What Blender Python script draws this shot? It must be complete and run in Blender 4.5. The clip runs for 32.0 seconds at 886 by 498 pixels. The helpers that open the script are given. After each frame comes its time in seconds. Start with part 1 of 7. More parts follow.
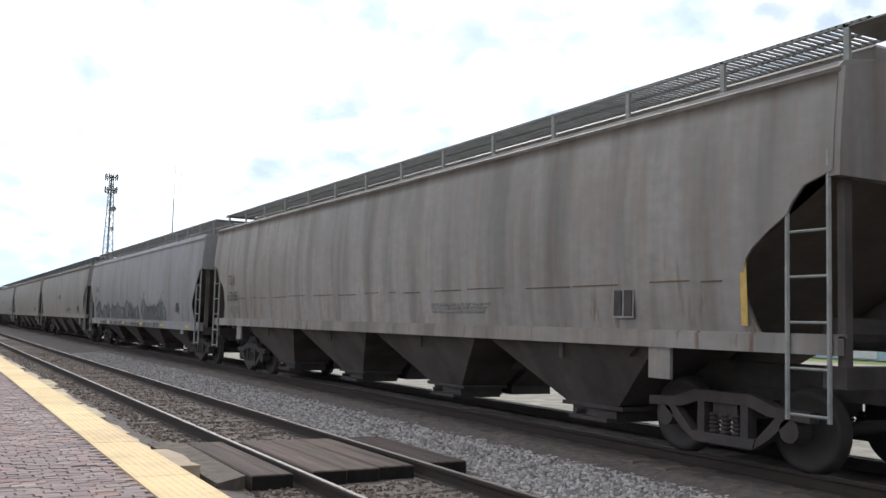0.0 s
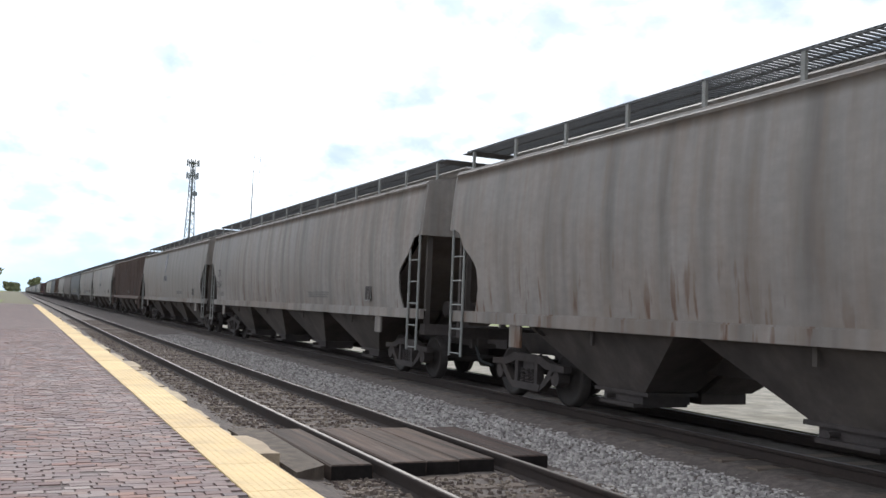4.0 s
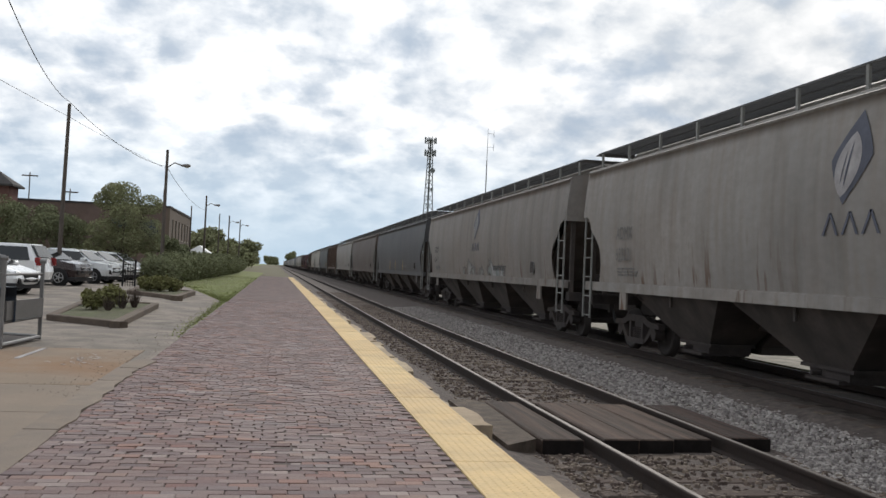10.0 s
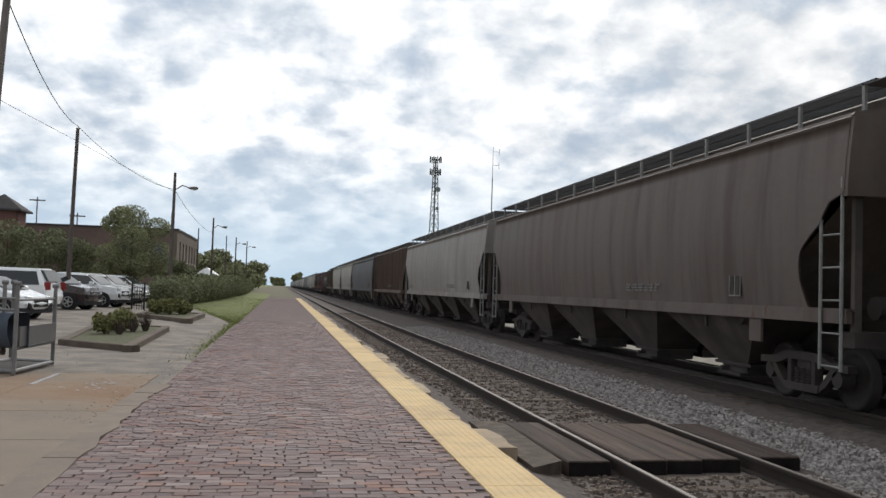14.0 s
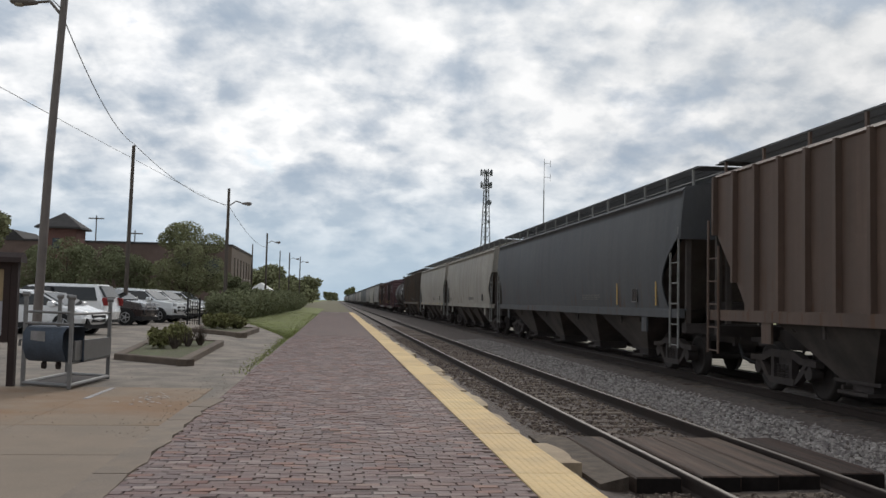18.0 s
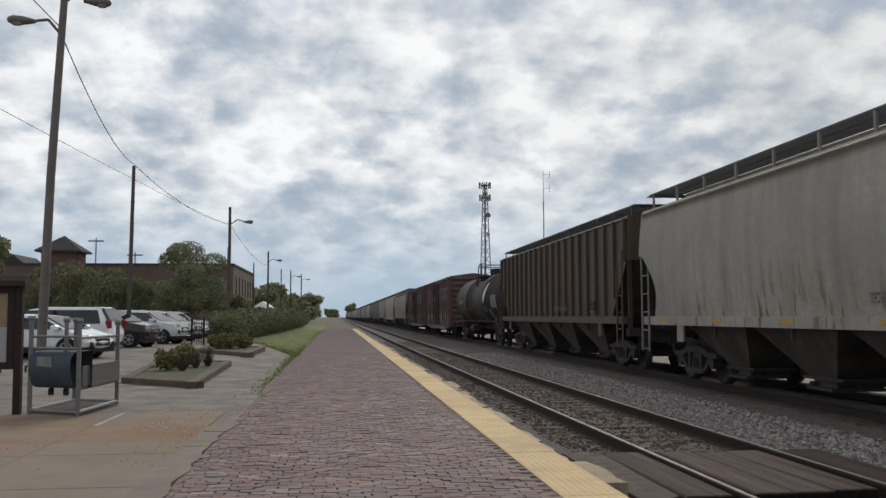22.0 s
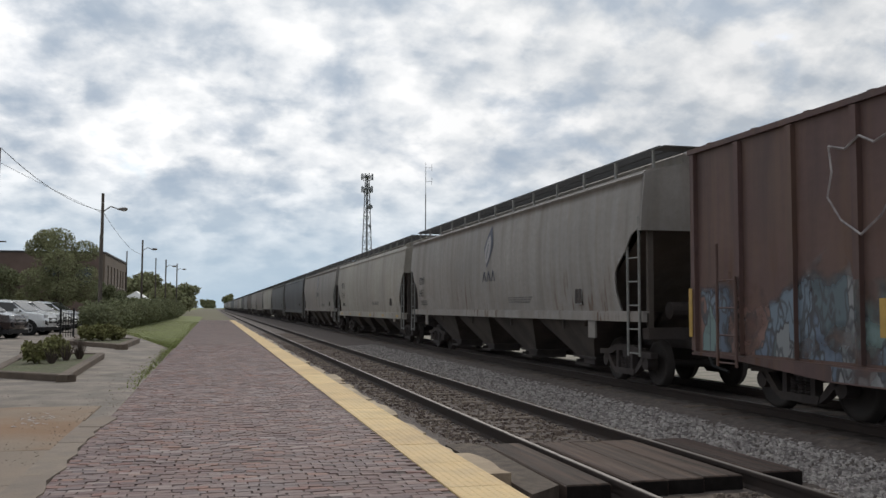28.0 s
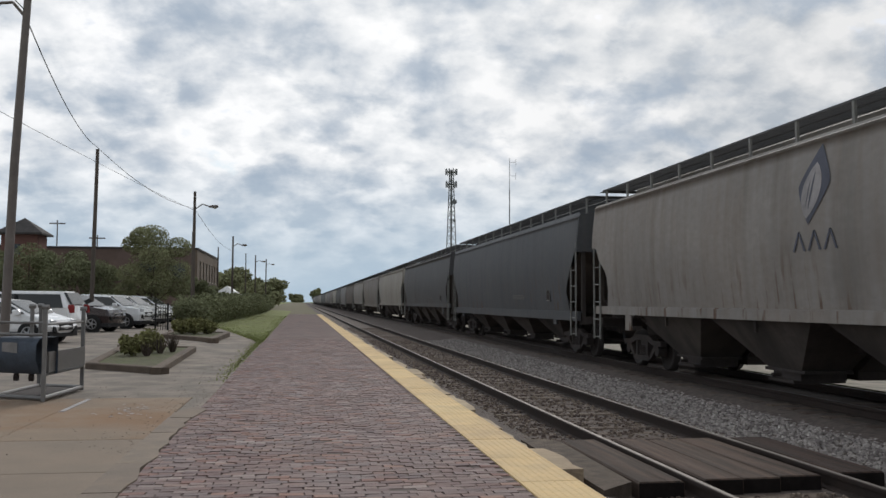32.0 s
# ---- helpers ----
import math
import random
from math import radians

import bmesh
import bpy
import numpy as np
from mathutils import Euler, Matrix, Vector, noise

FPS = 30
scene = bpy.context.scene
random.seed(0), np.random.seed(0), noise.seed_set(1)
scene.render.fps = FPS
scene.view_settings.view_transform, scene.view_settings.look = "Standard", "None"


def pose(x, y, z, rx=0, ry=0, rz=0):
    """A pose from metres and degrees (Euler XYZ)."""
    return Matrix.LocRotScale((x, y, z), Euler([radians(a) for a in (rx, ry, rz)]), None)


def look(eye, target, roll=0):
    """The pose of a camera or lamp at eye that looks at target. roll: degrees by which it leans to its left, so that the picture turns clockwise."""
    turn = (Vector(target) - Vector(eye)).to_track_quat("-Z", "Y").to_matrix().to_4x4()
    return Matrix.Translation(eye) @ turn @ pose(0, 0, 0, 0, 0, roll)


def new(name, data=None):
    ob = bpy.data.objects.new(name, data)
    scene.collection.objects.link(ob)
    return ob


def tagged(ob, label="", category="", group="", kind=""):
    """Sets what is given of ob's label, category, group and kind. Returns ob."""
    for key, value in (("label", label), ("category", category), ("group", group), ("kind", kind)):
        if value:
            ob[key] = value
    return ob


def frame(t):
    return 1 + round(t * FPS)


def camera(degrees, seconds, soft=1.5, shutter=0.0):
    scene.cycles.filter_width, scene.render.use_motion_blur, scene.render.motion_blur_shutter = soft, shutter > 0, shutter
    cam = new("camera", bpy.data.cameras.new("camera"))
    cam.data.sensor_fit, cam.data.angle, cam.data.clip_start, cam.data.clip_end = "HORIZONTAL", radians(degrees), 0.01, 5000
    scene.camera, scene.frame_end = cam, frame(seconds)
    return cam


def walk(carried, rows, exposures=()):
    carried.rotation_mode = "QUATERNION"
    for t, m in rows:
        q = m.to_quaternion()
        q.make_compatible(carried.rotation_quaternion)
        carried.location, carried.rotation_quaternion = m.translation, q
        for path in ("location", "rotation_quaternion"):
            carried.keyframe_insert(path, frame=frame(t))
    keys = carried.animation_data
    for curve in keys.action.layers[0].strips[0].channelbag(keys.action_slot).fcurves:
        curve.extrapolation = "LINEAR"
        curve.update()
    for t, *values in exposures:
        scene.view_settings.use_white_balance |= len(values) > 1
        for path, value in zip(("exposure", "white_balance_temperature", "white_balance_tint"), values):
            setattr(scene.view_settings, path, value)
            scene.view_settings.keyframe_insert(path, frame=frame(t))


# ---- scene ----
cam = camera(51.0, 32.0)
PATH = [
    (0, (-3.511, -9.193, 1.550), (-2.544, -7.450, 1.712), 1.60),
    (0.5, (-3.407, -8.870, 1.518), (-2.435, -7.131, 1.682), 0.40),
    (1, (-3.399, -8.811, 1.492), (-2.417, -7.076, 1.652), 0.40),
    (1.5, (-3.412, -8.736, 1.482), (-2.467, -6.981, 1.637), 1.50),
    (2, (-3.437, -8.753, 1.487), (-2.527, -6.978, 1.631), 1.00),
    (2.5, (-3.381, -8.723, 1.518), (-2.504, -6.930, 1.648), 0.80),
    (3, (-3.357, -8.784, 1.540), (-2.512, -6.976, 1.666), 1.50),
    (3.5, (-3.502, -8.955, 1.564), (-2.671, -7.141, 1.698), 2.30),
    (5.5, (-3.358, -8.790, 1.598), (-2.554, -6.960, 1.677), 2.29),
    (6, (-3.368, -8.821, 1.600), (-2.645, -6.959, 1.688), 2.75),
    (6.5, (-3.341, -8.775, 1.605), (-2.654, -6.899, 1.705), 2.18),
    (7, (-3.322, -8.729, 1.598), (-2.649, -6.849, 1.708), 1.74),
    (7.5, (-3.354, -8.830, 1.600), (-2.753, -6.927, 1.731), 0.53),
    (8, (-3.361, -8.951, 1.606), (-2.813, -7.032, 1.740), 0.39),
    (8.5, (-3.371, -9.157, 1.607), (-2.873, -7.223, 1.715), 1.20),
    (9, (-3.309, -9.173, 1.598), (-2.854, -7.227, 1.671), 2.18),
    (9.5, (-3.261, -9.150, 1.627), (-2.853, -7.192, 1.678), 2.10),
    (10, (-3.268, -9.100, 1.636), (-2.916, -7.132, 1.684), 2.53),
    (10.5, (-3.347, -9.022, 1.627), (-2.993, -7.054, 1.675), 2.36),
    (11, (-3.424, -8.966, 1.635), (-3.041, -7.005, 1.704), 2.02),
    (11.5, (-3.472, -8.942, 1.635), (-3.082, -6.982, 1.709), 1.26),
    (12, (-3.485, -8.931, 1.635), (-3.078, -6.975, 1.715), 1.44),
    (12.5, (-3.452, -8.940, 1.635), (-3.043, -6.984, 1.723), 1.41),
    (13, (-3.405, -8.939, 1.641), (-3.009, -6.981, 1.732), 1.37),
    (13.5, (-3.390, -8.955, 1.644), (-3.021, -6.991, 1.730), 0.95),
    (14, (-3.396, -8.947, 1.642), (-3.058, -6.977, 1.730), 1.76),
    (14.5, (-3.396, -8.917, 1.645), (-3.077, -6.945, 1.741), 0.63),
    (16.5, (-3.381, -8.717, 1.616), (-3.107, -6.739, 1.732), 0.56),
    (17, (-3.385, -8.667, 1.609), (-3.127, -6.687, 1.721), 1.05),
    (17.5, (-3.388, -8.648, 1.600), (-3.143, -6.666, 1.715), 1.07),
    (18, (-3.393, -8.590, 1.593), (-3.166, -6.606, 1.707), 1.23),
    (18.5, (-3.415, -8.569, 1.593), (-3.208, -6.583, 1.711), 0.92),
    (19, (-3.486, -8.552, 1.547), (-3.280, -6.567, 1.677), 0.79),
    (19.5, (-3.467, -8.485, 1.576), (-3.248, -6.501, 1.699), 0.36),
    (20, (-3.453, -8.359, 1.584), (-3.244, -6.374, 1.708), -0.18),
    (20.5, (-3.437, -8.272, 1.589), (-3.248, -6.285, 1.717), 0.28),
    (21, (-3.494, -8.186, 1.594), (-3.308, -6.199, 1.720), 0.07),
    (21.5, (-3.573, -8.099, 1.587), (-3.379, -6.113, 1.722), -0.56),
    (22, (-3.625, -8.082, 1.588), (-3.397, -6.100, 1.732), -0.25),
    (22.5, (-3.656, -8.053, 1.589), (-3.414, -6.073, 1.738), -0.49),
    (23, (-3.639, -8.039, 1.600), (-3.389, -6.060, 1.732), -0.40),
    (23.5, (-3.614, -7.933, 1.614), (-3.366, -5.952, 1.742), -0.20),
    (24, (-3.598, -7.861, 1.608), (-3.364, -5.879, 1.739), 1.19),
    (24.5, (-3.637, -7.800, 1.614), (-3.412, -5.815, 1.727), 0.98),
    (25, (-3.739, -7.724, 1.612), (-3.432, -5.750, 1.718), 0.59),
    (25.5, (-3.795, -7.783, 1.616), (-3.411, -5.823, 1.721), 0.52),
    (26, (-3.756, -7.805, 1.624), (-3.336, -5.853, 1.728), 0.94),
    (26.5, (-3.679, -7.880, 1.620), (-3.224, -5.935, 1.728), 1.52),
    (28.5, (-3.739, -8.214, 1.609), (-3.257, -6.277, 1.738), -0.06),
    (29, (-3.752, -8.284, 1.607), (-3.257, -6.350, 1.736), 0.58),
    (29.5, (-3.667, -8.377, 1.614), (-3.203, -6.436, 1.752), 0.90),
    (30, (-3.596, -8.428, 1.613), (-3.169, -6.479, 1.756), 0.88),
    (30.5, (-3.554, -8.434, 1.614), (-3.164, -6.477, 1.749), 0.69),
    (31, (-3.553, -8.431, 1.625), (-3.198, -6.467, 1.753), 0.85),
    (31.5, (-3.591, -8.398, 1.633), (-3.262, -6.429, 1.751), 0.05),
    (32, (-3.647, -8.341, 1.641), (-3.346, -6.368, 1.755), 0.24),
]
walk(cam, [(t, look(eye, target, roll)) for t, eye, target, roll in PATH],
     exposures=[(0, 0.85, 6110, 10), (3.5, 0.84, 6110, 10), (5.5, 0.83, 6150, 10), (6.5, 0.71, 6230, 10), (7, 0.58, 6260, 10), (8, 0.27, 6380, 10), (9, 0.16, 6420, 10), (10, 0.17, 6420, 10), (13, 0.19, 6420, 10), (14.5, 0.15, 6420, 10),
                (17, -0.06, 6440, 10), (19, -0.11, 6420, 10), (24, -0.23, 6400, 10), (26, -0.17, 6400, 10), (29, -0.04, 6420, 10), (30, -0.06, 6420, 10), (32, -0.13, 6400, 10)])

# ---- world and sun ----
SUN_DIR = Vector((0.35, 1.0, 0.75)).normalized()
world = bpy.data.worlds.new("overcast_sky")
scene.world = world
world.use_nodes = True


def build_sky():
    nt = world.node_tree
    nd, lk = nt.nodes, nt.links
    nd.clear()

    def n(kind, **kw):
        a = nd.new(kind)
        for k, v in kw.items():
            a.inputs[k].default_value = v
        return a

    def math(op, a, b=None):
        m = nd.new("ShaderNodeMath")
        m.operation = op
        for i, v in enumerate((a, b)):
            if v is None:
                continue
            if isinstance(v, (int, float)):
                m.inputs[i].default_value = v
            else:
                lk.new(v, m.inputs[i])
        return m.outputs[0]

    def ramp(src, stops):
        r = nd.new("ShaderNodeValToRGB")
        e = r.color_ramp.elements
        while len(e) < len(stops):
            e.new(0.5)
        for el, (p, c) in zip(e, stops):
            el.position, el.color = p, (*c, 1)
        lk.new(src, r.inputs[0])
        return r.outputs[0]

    def mix(f, a, b):
        m = nd.new("ShaderNodeMix")
        m.data_type = "RGBA"
        for s, v in ((m.inputs[0], f), (m.inputs[6], a), (m.inputs[7], b)):
            if isinstance(v, (int, float)):
                s.default_value = v
            elif isinstance(v, tuple):
                s.default_value = (*v, 1)
            else:
                lk.new(v, s)
        return m.outputs[2]

    sky = nd.new("ShaderNodeTexSky")
    sky.sky_type, sky.sun_disc = "NISHITA", False
    sky.sun_elevation = 0.62
    sky.sun_rotation = 0.34
    scaled = nd.new("ShaderNodeVectorMath")
    scaled.operation = "SCALE"
    scaled.inputs[3].default_value = 0.11
    lk.new(sky.outputs[0], scaled.inputs[0])
    tc = nd.new("ShaderNodeTexCoord")
    sep = nd.new("ShaderNodeSeparateXYZ")
    lk.new(tc.outputs["Generated"], sep.inputs[0])
    up = math("ADD", math("MAXIMUM", sep.outputs[2], 0.0), 0.46)
    com = nd.new("ShaderNodeCombineXYZ")
    lk.new(math("DIVIDE", sep.outputs[0], up), com.inputs[0])
    lk.new(math("DIVIDE", sep.outputs[1], up), com.inputs[1])
    big = n("ShaderNodeTexNoise", Scale=9.5, Detail=6.0, Roughness=0.55, Distortion=0.15)
    fine = n("ShaderNodeTexNoise", Scale=27.0, Detail=5.0, Roughness=0.55)
    wide = n("ShaderNodeTexNoise", Scale=3.6, Detail=3.0, Roughness=0.5)
    # rounded puffs: soft cells with ragged rims
    warp = nd.new("ShaderNodeVectorMath")
    warp.operation = "MULTIPLY_ADD"
    warp.inputs[1].default_value = (0.11, 0.11, 0.0)
    lk.new(big.outputs[1], warp.inputs[0])
    lk.new(com.outputs[0], warp.inputs[2])
    puff = nd.new("ShaderNodeTexVoronoi")
    puff.feature = "SMOOTH_F1"
    puff.inputs["Scale"].default_value = 13.0
    puff.inputs["Smoothness"].default_value = 0.6
    lk.new(warp.outputs[0], puff.inputs["Vector"])
    for a in (big, fine, wide):
        lk.new(com.outputs[0], a.inputs["Vector"])
    cells = math("MULTIPLY", math("SUBTRACT", 0.40, puff.outputs["Distance"]), 0.26)
    noises = math("ADD", math("MULTIPLY", big.outputs[0], 0.45), math("ADD", math("MULTIPLY", fine.outputs[0], 0.20), math("MULTIPLY", wide.outputs[0], 0.35)))
    thick = math("ADD", noises, cells)
    cloud = ramp(thick, [(0.38, (1.14, 1.14, 1.14)), (0.46, (0.91, 0.935, 0.96)), (0.53, (0.70, 0.75, 0.81)), (0.585, (0.51, 0.585, 0.675)), (0.66, (0.45, 0.525, 0.63))])
    cover = ramp(thick, [(0.27, (0.25, 0.25, 0.25)), (0.34, (1, 1, 1))])
    # brighter where the veiled sun stands
    dot = nd.new("ShaderNodeVectorMath")
    dot.operation = "DOT_PRODUCT"
    dot.inputs[1].default_value = SUN_DIR
    lk.new(tc.outputs["Generated"], dot.inputs[0])
    glow = math("MULTIPLY", math("POWER", math("MAXIMUM", dot.outputs["Value"], 0.0), 9.0), 0.36)
    side = nd.new("ShaderNodeMapRange")
    for k, v in zip((1, 2, 3, 4), (-0.6, 0.6, 0.68, 1.0)):
        side.inputs[k].default_value = v
    lk.new(dot.outputs["Value"], side.inputs[0])
    away = nd.new("ShaderNodeVectorMath")
    away.operation = "SCALE"
    lk.new(cloud, away.inputs[0])
    # the cover is heavier to the east
    east = nd.new("ShaderNodeMapRange")
    for k, v in zip((1, 2, 3, 4), (0.12, 0.5, 1.0, 0.79)):
        east.inputs[k].default_value = v
    lk.new(sep.outputs[0], east.inputs[0])
    lk.new(math("MULTIPLY", side.outputs[0], east.outputs[0]), away.inputs[3])
    bright = mix(glow, away.outputs[0], (1.25, 1.22, 1.16))
    hole = n("ShaderNodeTexNoise", Scale=6.5, Detail=6.0, Roughness=0.55, Distortion=0.2)
    moved = nd.new("ShaderNodeVectorMath")
    moved.operation = "ADD"
    moved.inputs[1].default_value = (3.7, 1.9, 0.0)
    lk.new(com.outputs[0], moved.inputs[0])
    lk.new(moved.outputs[0], hole.inputs["Vector"])
    gap = ramp(hole.outputs[0], [(0.50, (0, 0, 0)), (0.66, (0.68, 0.68, 0.68))])
    veiled = mix(gap, bright, (0.385, 0.475, 0.59))
    both = mix(cover, scaled.outputs[0], veiled)
    # pale blue band over the horizon
    low = ramp(sep.outputs[2], [(0.0, (1, 1, 1)), (0.035, (0.8, 0.8, 0.8)), (0.15, (0, 0, 0))])
    hor = mix(low, both, (0.51, 0.64, 0.755))
    bg = nd.new("ShaderNodeBackground")
    lk.new(hor, bg.inputs[0])
    bg.inputs[1].default_value = 0.95
    out = nd.new("ShaderNodeOutputWorld")
    lk.new(bg.outputs[0], out.inputs[0])


build_sky()
sun_data = bpy.data.lights.new("sun", "SUN")
sun_data.energy, sun_data.angle, sun_data.color = 1.45, radians(14), (1.0, 0.95, 0.88)
sun = new("sun", sun_data)
sun.matrix_world = look(SUN_DIR * 50, (0, 0, 0))

# ---- materials ----
def material(name, col, rough=0.8, metal=0.0, vary=0.25, scale=6.0, fine=60.0, bump=0.15, stretch=(1, 1, 1), dirt=None, dirt_amount=0.5, rand=0.0, island=0.0, spec=0.3, coords="Object", streak=None, streak2=None, shift=False, hue=None, palette=None, runs=None):
    """A surface with colour variation at two scales, relief, and optional stains or streaks with a colour of their own."""
    m = bpy.data.materials.new(name)
    m.use_nodes = True
    nd, lk = m.node_tree.nodes, m.node_tree.links
    b = nd["Principled BSDF"]
    b.inputs["Metallic"].default_value = metal
    b.inputs["Specular IOR Level"].default_value = spec
    tc = nd.new("ShaderNodeTexCoord")
    mp = nd.new("ShaderNodeMapping")
    mp.inputs["Scale"].default_value = stretch
    place = tc.outputs[coords]
    if shift or rand:
        info = nd.new("ShaderNodeObjectInfo")
        far_off = nd.new("ShaderNodeVectorMath")
        far_off.operation = "MULTIPLY_ADD"
        lk.new(info.outputs["Random"], far_off.inputs[0])
        far_off.inputs[1].default_value = (17.0, 61.0, 7.0)
        lk.new(place, far_off.inputs[2])
        place = far_off.outputs[0]
    lk.new(place, mp.inputs[0])

    def noise_tex(s, d=5.0, r=0.6):
        t = nd.new("ShaderNodeTexNoise")
        t.inputs["Scale"].default_value, t.inputs["Detail"].default_value, t.inputs["Roughness"].default_value = s, d, r
        lk.new(mp.outputs[0], t.inputs["Vector"])
        return t.outputs[0]

    def mapped(src, a, b_, c=0.0, d=1.0):
        r = nd.new("ShaderNodeMapRange")
        for k, v in zip((1, 2, 3, 4), (a, b_, c, d)):
            r.inputs[k].default_value = v
        lk.new(src, r.inputs[0])
        return r.outputs[0]

    def mix(f, a, b_, mode="MIX"):
        x = nd.new("ShaderNodeMix")
        x.data_type, x.blend_type = "RGBA", mode
        for s, v in ((x.inputs[0], f), (x.inputs[6], a), (x.inputs[7], b_)):
            if isinstance(v, (int, float)):
                s.default_value = v
            elif isinstance(v, tuple):
                s.default_value = (*v, 1)
            else:
                lk.new(v, s)
        return x.outputs[2]

    n1, n2 = noise_tex(scale), noise_tex(fine, 3.0)
    dark = tuple(c * (1 - vary) for c in col)
    light = tuple(min(1, c * (1 + vary)) for c in col)
    c = mix(mapped(n1, 0.3, 0.7), dark, light)
    c = mix(mapped(n2, 0.3, 0.7, 0.0, 0.35), c, tuple(x * 0.6 for x in col))
    if dirt:
        c = mix(mapped(noise_tex(scale * 0.45, 8.0, 0.65), 0.48, 0.68, 0.0, dirt_amount), c, dirt)
    for streak in [k for k in (streak, streak2) if k]:
        sm = nd.new("ShaderNodeMapping")
        sm.inputs["Scale"].default_value = streak[1]
        lk.new(place, sm.inputs[0])
        t = nd.new("ShaderNodeTexNoise")
        t.inputs["Scale"].default_value, t.inputs["Detail"].default_value = 1.0, 6.0
        lk.new(sm.outputs[0], t.inputs["Vector"])
        c = mix(mapped(t.outputs[0], 0.45, 0.70, 0.0, streak[2]), c, streak[0])
    if runs:
        # thin vertical rust runs that start low on the side and trail off upwards
        tint, amount, low, high = runs
        rm = nd.new("ShaderNodeMapping")
        rm.inputs["Scale"].default_value = (3.0, 6.0, 0.95)
        lk.new(place, rm.inputs[0])
        t = nd.new("ShaderNodeTexNoise")
        t.inputs["Scale"].default_value, t.inputs["Detail"].default_value = 1.0, 5.0
        lk.new(rm.outputs[0], t.inputs["Vector"])
        patch = noise_tex(0.55, 4.0)
        up = nd.new("ShaderNodeSeparateXYZ")
        lk.new(tc.outputs[coords], up.inputs[0])
        both = nd.new("ShaderNodeMath")
        both.operation = "MULTIPLY"
        lk.new(mapped(t.outputs[0], 0.57, 0.65, 0.0, amount), both.inputs[0])
        lk.new(mapped(up.outputs[2], low, high, 1.0, 0.0), both.inputs[1])
        some = nd.new("ShaderNodeMath")
        some.operation = "MULTIPLY"
        lk.new(both.outputs[0], some.inputs[0])
        lk.new(mapped(patch, 0.42, 0.56), some.inputs[1])
        c = mix(some.outputs[0], c, tint)
    if rand or island:
        hs = nd.new("ShaderNodeHueSaturation")
        src = nd.new("ShaderNodeObjectInfo").outputs["Random"] if rand else nd.new("ShaderNodeNewGeometry").outputs["Random Per Island"]
        if palette:
            rp = nd.new("ShaderNodeValToRGB")
            rp.color_ramp.interpolation = "CONSTANT"
            el = rp.color_ramp.elements
            while len(el) < len(palette):
                el.new(0.5)
            for i, q in enumerate(palette):
                el[i].position, el[i].color = i / len(palette), (*q, 1)
            spread = nd.new("ShaderNodeMath")
            spread.operation = "FRACT"
            wide = nd.new("ShaderNodeMath")
            wide.operation = "MULTIPLY"
            wide.inputs[1].default_value = 17.3
            lk.new(src, wide.inputs[0])
            lk.new(wide.outputs[0], spread.inputs[0])
            lk.new(spread.outputs[0], rp.inputs[0])
            c = mix(0.62, c, rp.outputs[0])
        k = rand or island
        lk.new(mapped(src, 0, 1, 1 - k, 1 + k), hs.inputs["Value"])
        lk.new(mapped(src, 0, 1, 0.5 - (hue or k * 0.04), 0.5 + (hue or k * 0.04)), hs.inputs["Hue"])
        lk.new(c, hs.inputs["Color"])
        c = hs.outputs[0]
    lk.new(c, b.inputs["Base Color"])
    lk.new(mapped(n1, 0.2, 0.8, max(0.02, rough - 0.12), min(1, rough + 0.12)), b.inputs["Roughness"])
    if bump:
        bp = nd.new("ShaderNodeBump")
        bp.inputs["Strength"].default_value, bp.inputs["Distance"].default_value = bump, 0.02
        lk.new(n2, bp.inputs["Height"])
        lk.new(bp.outputs[0], b.inputs["Normal"])
    return m


def glass(name, tint=(0.02, 0.025, 0.03)):
    m = bpy.data.materials.new(name)
    m.use_nodes = True
    b = m.node_tree.nodes["Principled BSDF"]
    b.inputs["Base Color"].default_value, b.inputs["Roughness"].default_value = (*tint, 1), 0.05
    b.inputs["Specular IOR Level"].default_value = 0.6
    return m


STREAK = (2.0, 2.0, 0.16)
def car_paint(name, col, grime=(0.10, 0.085, 0.07), amount=0.65, dirt=(0.16, 0.10, 0.06), da=0.35, rust=0.85):
    col = tuple(c * 0.78 for c in col)
    return material(name, col, 0.62, vary=0.22, scale=0.45, fine=9, bump=0.05, dirt=dirt, dirt_amount=da, streak=(grime, STREAK, amount * 0.95), streak2=(dirt, (5.5, 5.5, 0.5), da * 0.9), shift=True, spec=0.3, stretch=(1, 0.55, 1), runs=((0.10, 0.045, 0.02), rust, 1.35, 2.5))


paint_tan = car_paint("weathered_tan_paint", (0.315, 0.285, 0.262), grime=(0.09, 0.078, 0.068), amount=0.7)
paint_grey = car_paint("weathered_grey_paint", (0.295, 0.288, 0.294), amount=0.5)
paint_pale = car_paint("pale_grey_paint", (0.37, 0.343, 0.318), amount=0.4, da=0.22)
paint_stone = car_paint("stone_grey_paint", (0.30, 0.272, 0.25), amount=0.5, da=0.25)
paint_cream = car_paint("cream_paint", (0.46, 0.425, 0.37), amount=0.3, da=0.15)
paint_slate = car_paint("slate_grey_paint", (0.112, 0.111, 0.114), grime=(0.052, 0.053, 0.058), amount=0.5, dirt=(0.115, 0.108, 0.105), da=0.45)
paint_blue = car_paint("blue_grey_paint", (0.105, 0.108, 0.115), grime=(0.055, 0.056, 0.06), amount=0.5, dirt=(0.10, 0.095, 0.092), da=0.45)
